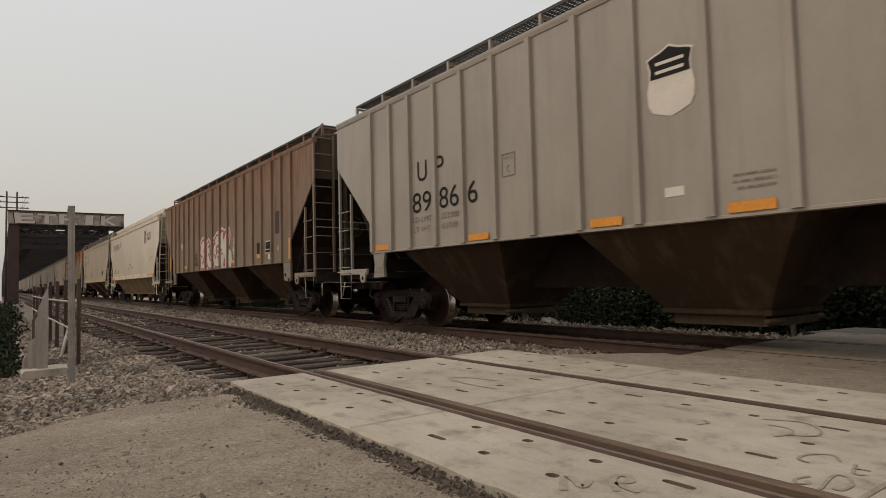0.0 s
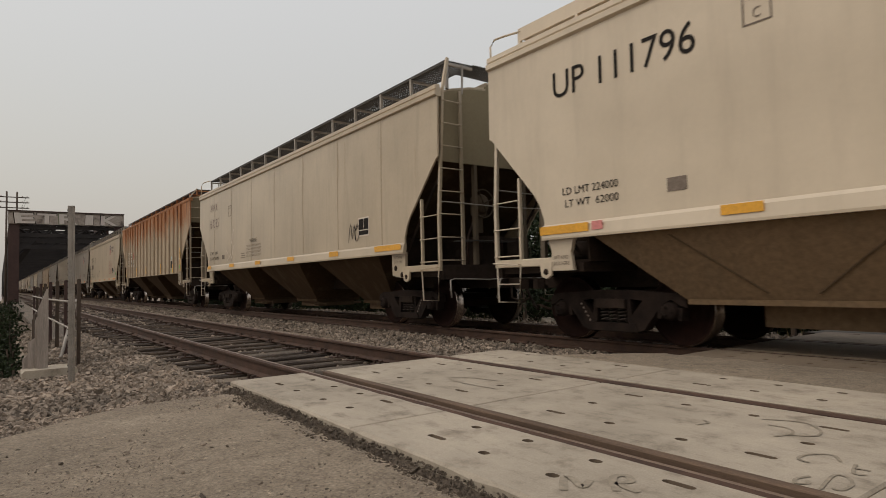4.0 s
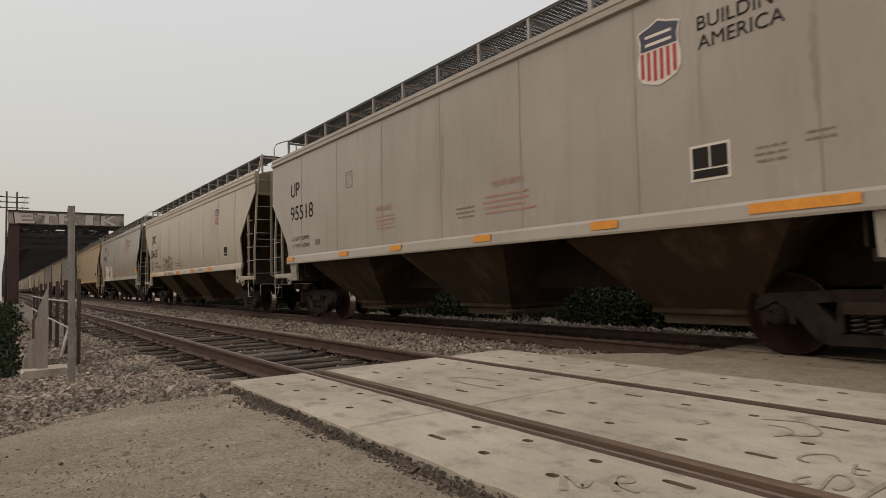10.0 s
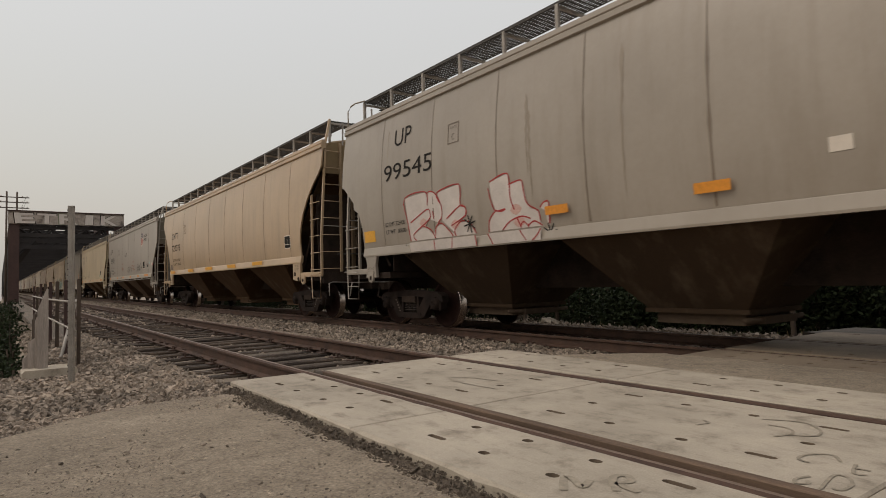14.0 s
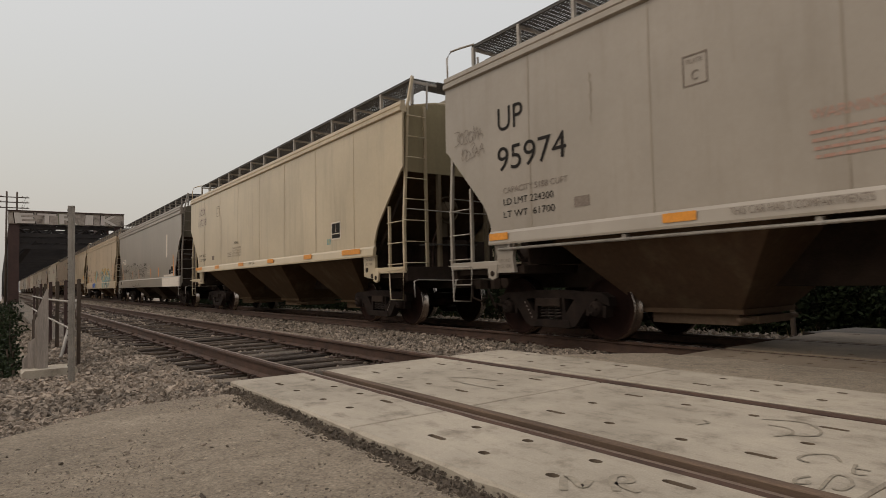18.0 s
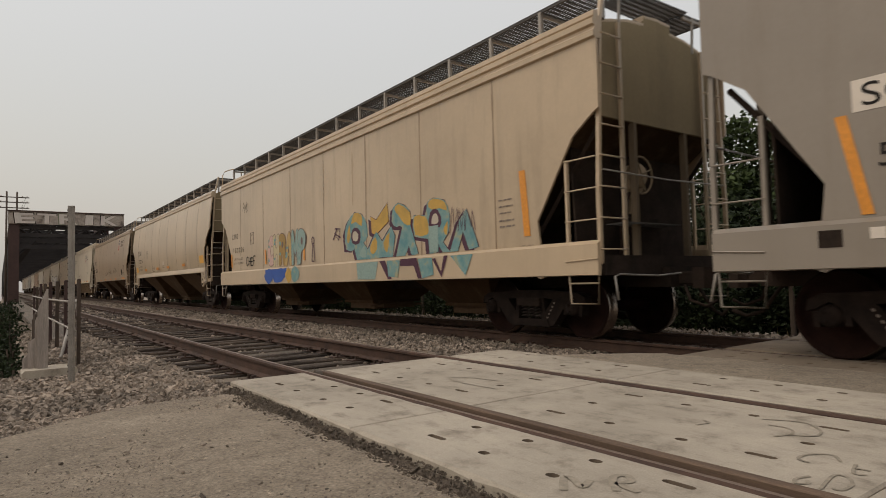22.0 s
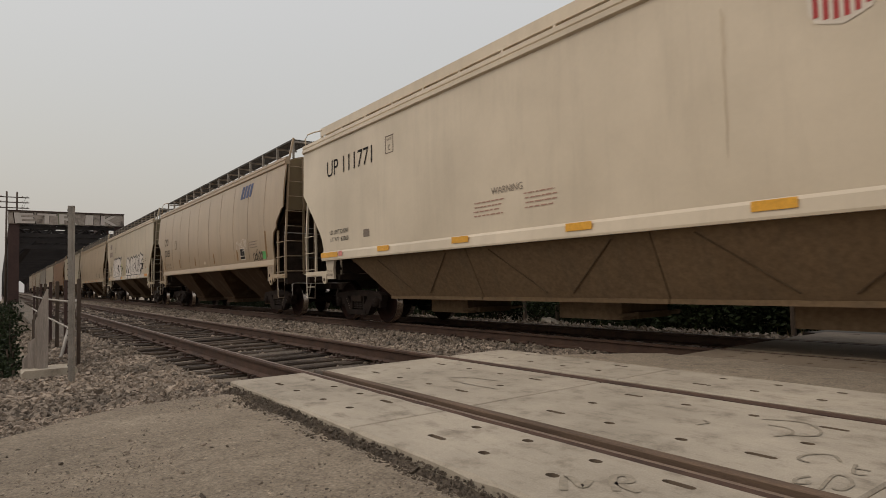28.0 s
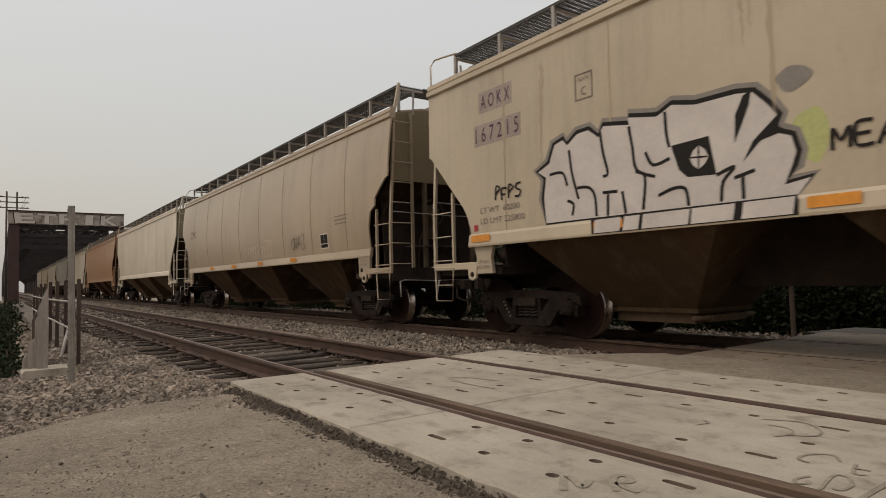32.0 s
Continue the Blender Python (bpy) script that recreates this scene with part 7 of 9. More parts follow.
# grey ribbed car
c = car[0]
word(c, K, "U", 3.28, 3.58, 2.73, 3.10, BLACK_MARK)
word(c, K, "P", 3.85, 4.10, 2.73, 3.10, BLACK_MARK)
word(c, K, "89", 3.10, 3.70, 2.16, 2.53, BLACK_MARK)
word(c, K, "86", 3.95, 4.50, 2.16, 2.53, BLACK_MARK)
word(c, K, "6", 4.75, 5.0, 2.16, 2.53, BLACK_MARK)
word(c, K, "LD LMT", 3.10, 3.72, 1.98, 2.08, FADED_MARK)
word(c, K, "222300", 4.0, 4.5, 1.98, 2.08, FADED_MARK)
word(c, K, "LT WT", 3.12, 3.66, 1.80, 1.90, FADED_MARK)
word(c, K, "63700", 4.02, 4.46, 1.80, 1.90, FADED_MARK)
plate_mark(c, K, 5.60, 2.46, FADED_MARK)
shield(c, K, 8.53, 2.73, 0.85, True)
tape(c, K, (1.72, 4.76, 7.30, 9.15), 1.54, 0.50, 0.11, ORANGE_TAPE)
patch(c, K, 8.40, 1.80, 0.25, 0.11, WHITE_MARK, "notice")
bars(c, K, 9.2, 1.92, 0.55, 3, FADED_MARK, 0.07, 0.035, 4)
patch(c, K, 11.0, 2.6, 0.3, 0.06, RED_FADED, "notice")
# brown ribbed car
c = car[1]
piece(c, K, "BUGK", 6.16, 1.60, 3.40, 0.90, SILVER, RED_MARK, 12, SILVER, 0.085, floor=1.53, rise=0.10, shade=FADED_MARK)
handwriting(c, K, "CEEK", 5.25, 1.95, 0.55, 0.18, BLACK_MARK, 3, 0.012)
handwriting(c, K, "DABK", 5.25, 1.68, 0.55, 0.20, BLACK_MARK, 4, 0.012)
scrawl(c, K, 10.08, 1.85, 0.22, 0.30, WHITE_MARK, 5, 6, 0.02)
strokes(c, K, 10.15, 2.05, 0.5, [[(0, 0.9), (0.1, 0.75), (0.05, 0.5), (0.2, 0.45), (0.1, 0.2), (0.25, 0.05)], [(0.2, 0.5), (0.28, 0.42), (0.2, 0.36)]], WHITE_MARK, 0.018)
scrawl(c, K, 10.55, 1.92, 0.60, 0.28, HALO, 6, 8, 0.02)
patch(c, K, 12.42, 1.82, 0.40, 0.34, STEEL_DARK, "blacked_out_panel")
patch(c, K, 12.42, 1.70, 0.40, 0.115, ORANGE_TAPE, "reflector_tape", 0.012)
consolidated(c, K, 13.14, 1.80, 0.92)
patch(c, K, 13.36, 1.63, 0.20, 0.15, WHITE_MARK, "notice")
patch(c, K, 13.95, 2.32, 0.32, 0.62, RUSTY_PLATE, "rusted_plate", 0.012)
blob(c, K, 14.06, 1.83, 0.20, 0.17, GALV, 7, "crumpled_foil", 0.014)
patch(c, K, 15.02, 1.58, 0.11, 0.55, ORANGE_TAPE, "reflector_tape", 0.06)
for xx, ch, z0 in ((2.35, "U", 2.85), (3.05, "P", 2.95), (2.4, "8", 2.3), (3.05, "9", 2.4), (3.95, "7", 2.4)):
    word(c, K, ch, xx, xx + 0.25, z0, z0 + 0.3, SILVER if ch == "9" else FADED_MARK)
tape(c, K, (3.7, 9.96), 1.64, 0.42, 0.10, ORANGE_TAPE)
patch(c, K, 1.22, 1.60, 0.10, 0.6, YELLOW_TAPE, "reflector_tape", 0.06)
# the two clean off-white cars
for n, num in ((2, "UP 111796"), (16, "UP 111771")):
    c = car[n]
    word(c, "flat", num, 1.38, 3.52, 3.38, 3.75, BLACK_MARK)
    plate_mark(c, "flat", 4.05, 3.45, FADED_MARK)
    shield(c, "flat", 12.20, 3.16, 0.82)
    slogan(c, "flat", 12.72)
    word(c, "flat", "WARNING", 7.25, 7.95, 2.22, 2.33, FADED_MARK)
    bars(c, "flat", 6.75, 2.12, 0.8, 4, RED_FADED, 0.07, 0.026, 2)
    bars(c, "flat", 7.95, 2.14, 0.7, 4, RED_FADED, 0.07, 0.026, 3)
    bars(c, "flat", 13.25, 2.45, 0.34, 3, FADED_MARK, 0.09, 0.032, 3)
    bars(c, "flat", 13.85, 2.45, 0.3, 2, FADED_MARK, 0.09, 0.032, 8)
    word(c, "flat", "LD LMT 224000", 1.50, 2.42, 2.02, 2.12, BLACK_MARK)
    word(c, "flat", "LT WT  62000", 1.54, 2.42, 1.85, 1.95, BLACK_MARK)
    patch(c, "flat", 3.1, 1.86, 0.25, 0.16, FADED_MARK, "card_holder")
    tape(c, "flat", (3.75, 6.25, 8.80, 11.30), 1.52, 0.45, 0.105, YELLOW_TAPE)
    patch(c, "flat", 1.10, 1.50, 0.86, 0.115, YELLOW_TAPE, "reflector_tape", 0.056)
    patch(c, "flat", 2.02, 1.51, 0.17, 0.11, PINK, "sticker", 0.056)
    tape(c, "flat", (13.47,), 1.52, 1.0, 0.105, YELLOW_TAPE)
    patch(c, "flat", 12.98, 1.53, 0.18, 0.10, PINK, "sticker", 0.056)
    patch(c, "flat", 13.22, 1.53, 0.18, 0.07, FADED_MARK, "sticker", 0.056)
# cream car after the clean one
c = car[3]
patch(c, "flat", 1.38, 3.56, 1.0, 0.31, PALE_PATCH, "paint_patch", 0.004)
patch(c, "flat", 1.30, 2.93, 1.25, 0.40, PALE_PATCH, "paint_patch", 0.004)
word(c, "flat", "A O K X", 1.48, 2.27, 3.60, 3.82, PURPLE)
word(c, "flat", "1 6 7 2 3 5", 1.42, 2.46, 2.98, 3.28, PURPLE)
word(c, "flat", "LT WT  60200", 1.45, 2.40, 2.02, 2.12, BLACK_MARK)
word(c, "flat", "LD LMT 225800", 1.45, 2.50, 1.83, 1.93, BLACK_MARK)
plate_mark(c, "flat", 3.62, 3.22, FADED_MARK)
word(c, "flat", "WARNING", 5.75, 6.40, 2.20, 2.32, BLACK_MARK)
for i, line in enumerate(("DO NOT APPLY VIBRATOR", "TO ANY PART OF CAR BODY", "EXCEPT VIBRATOR BRACKETS", "USE ON LOADED CAR ONLY")):
    word(c, "flat", line, 5.45, 6.75, 2.08 - 0.10 * i, 2.145 - 0.10 * i, FADED_MARK)
bars(c, "flat", 4.9, 1.90, 0.45, 3, FADED_MARK, 0.07, 0.035, 4)
patch(c, "flat", 2.88, 1.82, 0.26, 0.14, FADED_MARK, "card_holder")
tape(c, "flat", (1.25, 3.85, 6.35, 8.85, 11.4), 1.51, 0.45, 0.11, YELLOW_TAPE)
tape(c, "flat", (13.5,), 1.51, 1.0, 0.11, YELLOW_TAPE)
strokes(c, "flat", 3.4, 1.75, 1.0, [[(0.0, 0.35), (0.3, 0.1), (0.1, 0.0), (0.5, 0.2)], [(0.5, 0.0), (0.85, 0.5), (0.55, 0.55), (0.8, 1.0)]], WHITE_MARK, 0.02)
consolidated(c, "flat", 12.75, 1.88)
scrawl(c, "flat", 12.3, 1.8, 0.5, 0.5, BLACK_MARK, 9, 5, 0.02)
# rust-streaked ribbed car
c = car[4]
for x, z, t in ((2.30, 2.62, "NO"), (3.10, 2.60, "KL"), (2.32, 2.15, "44"), (3.12, 2.14, "00"), (3.92, 2.13, "06")):
    patch(c, K, x, z, 0.48, 0.36, WHITE_MARK, "number_patch", 0.008)
    word(c, K, t, x + 0.07, x + 0.42, z + 0.07, z + 0.29, BLACK_MARK, 0.014)
handwriting(c, K, "ESSOS", 3.94, 2.74, 0.52, 0.11, RED_MARK, 8, 0.020)
handwriting(c, K, "HENTO", 3.94, 2.54, 0.56, 0.15, RED_MARK, 18, 0.012)
plate_mark(c, K, 4.8, 2.35, FADED_MARK)
for x in (1.85, 5.2, 7.95, 11.50, 13.97):
    patch(c, K, x - 0.05, 1.55, 0.10, 0.36 if x > 13 else 0.46, YELLOW_TAPE, "reflector_tape", 0.066)
patch(c, K, 15.33, 1.57, 0.12, 1.0, YELLOW_TAPE, "reflector_tape", 0.066, -0.04)
consolidated(c, K, 13.34, 1.72, 0.95)
patch(c, K, 14.98, 1.67, 0.22, 0.18, GREEN_MARK, "sticker", 0.01)
for i, (a, b) in enumerate((("EXH", "15-6"), ("EX W", "10-8"), ("EW", "9-2"), ("CU FT", "5327"))):
    word(c, K, a, 14.12, 14.32, 2.14 - 0.13 * i, 2.22 - 0.13 * i, FADED_MARK)
    word(c, K, b, 14.40, 14.62, 2.14 - 0.13 * i, 2.22 - 0.13 * i, FADED_MARK)
word(c, K, "2 INCH COMP SHOES", 14.94, 15.26, 1.55, 1.60, FADED_MARK)
for a, b, z in (("LD LMT", "221800", 1.96), ("LT WT", "64200", 1.80)):
    word(c, K, a, 2.40, 2.78, z, z + 0.10, FADED_MARK)
    word(c, K, b, 3.16, 3.60, z, z + 0.10, FADED_MARK)
patch(c, K, 13.52, 2.13, 0.20, 0.14, PALE_BLUE, "sticker")
patch(c, K, 13.54, 1.57, 0.13, 0.12, GREEN_MARK, "sticker")
blob(c, K, 14.88, 2.02, 0.17, 0.15, WHITE_MARK, 11, "sticker", 0.008)
scrawl(c, K, 14.95, 2.32, 0.35, 0.10, BLACK_MARK, 12, 4, 0.010)
patch(c, K, 8.4, 1.68, 0.25, 0.10, RED_FADED, "notice")
# cream car with red scrawl
c = car[5]
flat_marks(c, "CMO", "22610", warn=(6.0, 2.19), plate_x=3.75, name_w=1.2, xs=(1.2, 3.95, 6.65, 9.15, 11.55))
shield(c, "flat", 11.87, 3.13, 0.82)
slogan(c, "flat", 12.33)
H1 = [[(0, 0.0), (0.1, 0.9)], [(-0.2, 0.35), (0.45, 0.55)], [(0.38, 0.05), (0.45, 0.95)], [(0.95, 0.95), (0.62, 0.8), (0.65, 0.1), (1.0, 0.2)], [(0.62, 0.45), (0.9, 0.55)], [(1.1, 0.1), (1.2, 0.95), (1.55, 0.15), (1.6, 1.0)],
      [(1.75, 0.95), (2.1, 1.0)], [(1.92, 0.98), (1.88, 0.1)], [(1.7, 0.1), (2.1, 0.15)], [(2.3, 0.5), (2.45, 1.0), (2.7, 0.75), (2.6, 0.15), (2.35, 0.15), (2.3, 0.5)]]
strokes(c, "flat", 11.50, 2.38, 0.43, H1, RED_MARK, 0.014)
H2 = [[(0.1, 0.9), (0.0, 0.0)], [(0.05, 0.95), (0.5, 1.0)], [(0.05, 0.5), (0.4, 0.5)], [(1.0, 1.0), (0.7, 0.9), (0.7, 0.05), (1.05, 0.1)], [(0.7, 0.5), (0.95, 0.5)], [(1.2, 0.0), (1.25, 0.95), (1.55, 0.75), (1.3, 0.5), (1.6, 0.0)],
      [(1.8, 0.0), (1.85, 0.95), (2.2, 0.6), (1.8, 0.0)], [(2.4, 0.9), (2.4, 0.0)], [(3.0, 1.0), (2.65, 0.9), (2.65, 0.05), (3.0, 0.1)], [(2.65, 0.5), (2.9, 0.5)]]
strokes(c, "flat", 11.45, 1.90, 0.40, H2, RED_MARK, 0.014)
consolidated(c, "flat", 12.76, 1.93)
patch(c, "flat", 13.32, 2.03, 0.22, 0.13, TEAL, "sticker")
patch(c, "flat", 14.10, 1.80, 0.24, 0.18, GREEN_MARK, "sticker")
# grey cars of the same make
for n, num, wts in ((6, "95518", ("LD LMT 224000", "LT WT  62000")), (10, "95974", ("LD LMT 224300", "LT WT  61700"))):
    c = car[n]
    flat_marks(c, "UP", num, warn=(9.5, 2.30), plate_x=4.5, top=3.17, name_w=0.55, xs=(1.15, 4.2, 6.40, 9.0, 11.4), weights=wts, warn_lines=False)
    word(c, "flat", "WARNING", 9.4, 10.15, 2.33, 2.45, RED_FADED, 0.009)
    bars(c, "flat", 9.2, 2.18, 1.2, 4, RED_FADED, 0.085, 0.05, 9)
    word(c, "flat", "WARNING", 5.8, 6.45, 2.33, 2.44, RED_FADED)
    bars(c, "flat", 5.75, 2.2, 0.85, 4, RED_FADED, 0.08, 0.045, 11)
    shield(c, "flat", 12.46, 3.12, 0.80)
    slogan(c, "flat", 12.95)
    consolidated(c, "flat", 12.80, 1.92)
c = car[10]
scrawl(c, "flat", 7.0, 2.80, 0.75, 0.30, BLACK_MARK, 31, 6, 0.012)
handwriting(c, "flat", "BEFEY 13", 8.0, 1.86, 1.5, 0.22, BLACK_MARK, 32, 0.010)
for i, x in enumerate((1.5, 3.6, 5.8, 8.0, 10.2, 12.4)):
    part("pipe_clamp", Shape().box(x - c["half"], x - c["half"] + 0.06, -1.60, -1.52, 1.34, 1.42), GALV, c)
part("brake_pipe", Shape().tube([(-c["half"] + 1.3, -1.585, 1.36), (c["half"] - 1.4, -1.585, 1.36)], 0.022, 8), GALV, c, "long pale pipe under the sill")
word(c, "flat", "CAPACITY 5188 CUFT", 1.45, 2.75, 2.20, 2.29, FADED_MARK)
word(c, "flat", "THIS CAR HAS 3 COMPARTMENTS", 5.0, 6.3, 1.51, 1.59, FADED_MARK, 0.058)
scrawl(c, "flat", 11.2, 1.85, 1.2, 0.36, BLACK_MARK, 33, 16, 0.016)
scrawl(c, "flat", 11.0, 1.82, 0.9, 0.20, BLACK_MARK, 133, 7, 0.012)
handwriting(c, "flat", "SYET POP", 12.8, 1.68, 1.2, 0.11, WHITE_MARK, 41, 0.007)
patch(c, "flat", 14.35, 2.10, 0.26, 0.14, PALE_BLUE, "sticker")
patch(c, "flat", 13.95, 1.98, 0.28, 0.12, BLACK_MARK, "sticker")
scrawl(c, "flat", 0.25, 3.15, 0.75, 0.22, FADED_MARK, 34, 6, 0.010)
scrawl(c, "flat", 0.45, 2.88, 0.55, 0.20, FADED_MARK, 35, 4, 0.010)
patch(c, "flat", 15.0, 2.02, 0.2, 0.15, WHITE_MARK, "sticker")
patch(c, "flat", 15.2, 2.02, 0.14, 0.10, PINK, "sticker")
# pale car with the black tag
c, k = car[7], "diag"
word(c, k, "CMO", 1.78, 2.84, 3.07, 3.46, BLACK_MARK)
word(c, k, "20608", 1.58, 3.10, 2.37, 2.75, BLACK_MARK)
word(c, k, "LD LMT 223500 LD", 1.85, 3.2, 2.04, 2.13, BLACK_MARK)
word(c, k, "LT WT   62500 NEW 06-2005", 1.85, 3.8, 1.86, 1.95, BLACK_MARK)
plate_mark(c, k, 3.25, 2.72, FADED_MARK)
TAG = ([(0.46, 0.46), (0.34, 0.61), (0.17, 0.51), (0.14, 0.28), (0.29, 0.08), (0.48, 0.01), (0.55, 0.16), (0.24, 0.35)], [(0.6, 0.6), (0.58, 0.26), (0.74, 0.54), (0.78, 0.23), (0.89, 0.03), (0.91, 0.51)], [(0.96, 0.63), (1.06, 0.37), (1.18, 0.5), (1.24, 0.24)],
       [(0.87, 0.43), (1.1, 0.41), (1.27, 0.27), (1.24, 0.21), (1.15, 0.03), (0.87, 0.33)], [(1.37, 0.01), (1.33, 0.43), (1.31, 0.66), (1.59, 0.46), (1.61, 0.09), (1.24, 0.27)], [(1.92, 0.56), (1.76, 0.56), (1.62, 0.41), (1.65, 0.22), (1.8, 0.04), (2.01, 0.0), (2.16, 0.11), (2.15, 0.32), (2.03, 0.48), (1.9, 0.55)], [(1.76, 0.47), (1.99, 0.25), (1.84, 0.31), (1.88, 0.17)])
mural(c, k, 4.2, 1.66, [(0.017, BLACK_MARK, 0.009 + 0.0004 * i, q) for i, q in enumerate(TAG)])
word(c, k, "ARI THROUGH SILL", 5.52, 6.67, 1.465, 1.565, BLACK_MARK, 0.058)
word(c, k, "CH-110-LO4", 10.55, 11.25, 1.49, 1.59, BLACK_MARK, 0.058)
tape(c, k, (4.67, 7.04, 9.5, 12.0), 1.46, 0.5, 0.12, ORANGE_TAPE)
tape(c, k, (1.66,), 1.46, 1.05, 0.12, YELLOW_TAPE)
blob(c, k, 8.68, 1.72, 0.42, 0.26, BROWN_SMEAR, 61, "rusty_smear", 0.004)
patch(c, k, 8.78, 1.79, 0.22, 0.12, PALE_PATCH, "card_holder", 0.008)
patch(c, k, 1.48, 1.70, 0.17, 0.10, PINK, "sticker")
patch(c, k, 1.75, 1.72, 0.26, 0.18, FADED_MARK, "card_holder")
bars(c, k, 6.72, 1.90, 1.5, 1, FADED_MARK, 0.08, 0.05, 4)
bars(c, k, 6.95, 1.80, 1.0, 1, FADED_MARK, 0.08, 0.05, 5)
word(c, k, "CAUTION", 8.47, 8.76, 1.50, 1.56, BLACK_MARK, 0.058)
shield(c, k, 13.2, 3.0, 0.7)
consolidated(c, k, 14.0, 1.9, 0.9)
# grey barrel-sided car
c, k = car[8], "round"
word(c, k, "UP", 2.20, 2.78, 3.52, 3.85, BLACK_MARK)
word(c, k, "99545", 1.84, 3.48, 2.87, 3.19, BLACK_MARK)
plate_mark(c, k, 3.95, 3.22, FADED_MARK)
word(c, k, "LD LMT 225400", 1.80, 2.52, 1.99, 2.07, BLACK_MARK)
word(c, k, "LT WT   60600", 1.82, 2.54, 1.84, 1.92, BLACK_MARK)
WHITES = ([(0.07, 0.81), (0.76, 0.85), (0.8, 0.6), (0.87, 0.49), (0.84, 0.34), (0.66, 0.28), (0.92, 0.05), (0.84, 0.0), (0.17, 0.0), (0.13, 0.35)], [(0.79, 0.81), (0.93, 0.84), (1.09, 0.75), (1.22, 0.55), (1.21, 0.36), (1.09, 0.27), (0.86, 0.34), (0.8, 0.58)],
          [(1.12, 0.79), (1.74, 0.85), (1.75, 0.52), (1.88, 0.45), (1.87, 0.3), (1.65, 0.23), (1.56, 0.04), (1.21, 0.29), (1.18, 0.6)], [(0.17, 0.0), (0.92, 0.07), (1.0, 0.2), (1.23, 0.23), (1.44, 0.07), (1.56, 0.04), (1.65, 0.21), (1.89, 0.21), (2.1, 0.0)],
          [(2.52, 0.77), (2.94, 0.84), (2.95, 0.69), (3.22, 0.7), (3.27, 0.6), (3.32, 0.35), (3.37, 0.27), (3.52, 0.22), (3.54, 0.05), (3.59, 0.0), (2.43, 0.0), (2.44, 0.15), (2.61, 0.32), (2.54, 0.53)], [(3.57, 0.26), (3.64, 0.32), (3.74, 0.31), (3.72, 0.0), (3.69, 0.0), (3.66, 0.2)])
REDS = ([(0.17, 0.0), (0.13, 0.35), (0.07, 0.81), (0.76, 0.85), (0.8, 0.6)], [(0.79, 0.81), (0.93, 0.84), (1.09, 0.75), (1.22, 0.55), (1.21, 0.36), (1.09, 0.27)], [(1.18, 0.6), (1.12, 0.79), (1.74, 0.85), (1.75, 0.52), (1.88, 0.45), (1.87, 0.3)], [(0.22, 0.34), (0.77, 0.53), (0.87, 0.45), (0.81, 0.34), (0.29, 0.12), (0.36, 0.0)],
        [(0.61, 0.25), (0.85, 0.16), (0.96, 0.01)], [(0.97, 0.05), (1.02, 0.2), (1.18, 0.25), (1.4, 0.09), (1.48, 0.0)], [(1.34, 0.31), (1.74, 0.49), (1.88, 0.43), (1.85, 0.31), (1.46, 0.18)], [(1.56, 0.0), (1.54, 0.1), (1.73, 0.23), (1.96, 0.19), (2.1, 0.0)], [(0.95, 0.48), (0.97, 0.34)],
        [(2.52, 0.77), (2.94, 0.84), (2.97, 0.48), (3.04, 0.28)], [(2.95, 0.67), (3.22, 0.7), (3.26, 0.57), (3.32, 0.34), (3.52, 0.22), (3.55, 0.07)], [(2.48, 0.68), (2.53, 0.47), (2.62, 0.31), (2.84, 0.32), (2.75, 0.29), (2.61, 0.32)], [(2.61, 0.31), (2.45, 0.18), (2.42, 0.0)], [(2.73, 0.0), (2.92, 0.12), (3.18, 0.17), (3.36, 0.12)],
        [(3.08, 0.15), (3.15, 0.0)], [(3.14, 0.04), (3.2, 0.09), (3.28, 0.04), (3.29, 0.0)], [(3.29, 0.02), (3.43, 0.08), (3.58, 0.0)], [(3.57, 0.26), (3.64, 0.32), (3.74, 0.31), (3.72, 0.02)])
mural(c, k, 2.5, 1.65, [("fill", SILVER, 0.003 + 0.0006 * i, q) for i, q in enumerate(WHITES)] + [("soft", BLUSH, 0.008, [(a - 0.13, b), (a, b + 0.09), (a + 0.13, b + 0.01), (a, b - 0.08)]) for a, b in ((0.64, 0.30), (1.57, 0.19), (3.07, 0.28), (3.12, 0.09))] + [(0.011, RED_MARK, 0.0095, q) for q in REDS], 1.647)
mural(c, k, 2.5, 1.65, [("fill", SILVER, 0.056, [(0.17, -0.03), (2.11, -0.03), (2.12, -0.2), (0.19, -0.2)]), ("fill", SILVER, 0.056, [(2.43, -0.03), (3.59, -0.03), (3.55, -0.2), (2.52, -0.2)])] + [(0.010, RED_MARK, 0.059, q) for q in ([(0.97, -0.03), (0.96, -0.2)], [(1.5, -0.03), (1.46, -0.2)], [(2.11, -0.03), (2.12, -0.2)], [(2.43, -0.03), (2.52, -0.2)], [(3.15, -0.03), (3.26, -0.19)], [(3.58, -0.04), (3.5, -0.12), (3.38, -0.2)])])
for x, z, q in ((4.46, 1.82, 0.15), (2.52, 1.50, 0.10), (6.22, 1.54, 0.14)):
    star(c, k, x, z, q, BLACK_MARK)
patch(c, k, 0.92, 1.73, 0.44, 0.23, YELLOW_TAPE, "reflector_tape")
tape(c, k, (6.2, 8.45, 11.0), 1.78, 0.42, 0.12, ORANGE_TAPE)
shield(c, k, 11.48, 3.05, 0.85)
slogan(c, k, 11.95, 3.37, FADED_MARK)
patch(c, k, 14.1, 1.76, 0.55, 0.26, YELLOW_TAPE, "reflector_tape")
patch(c, k, 9.8, 2.0, 0.2, 0.14, WHITE_MARK, "notice")
patch(c, k, 13.1, 1.50, 0.12, 0.09, PINK, "sticker", 0.05)
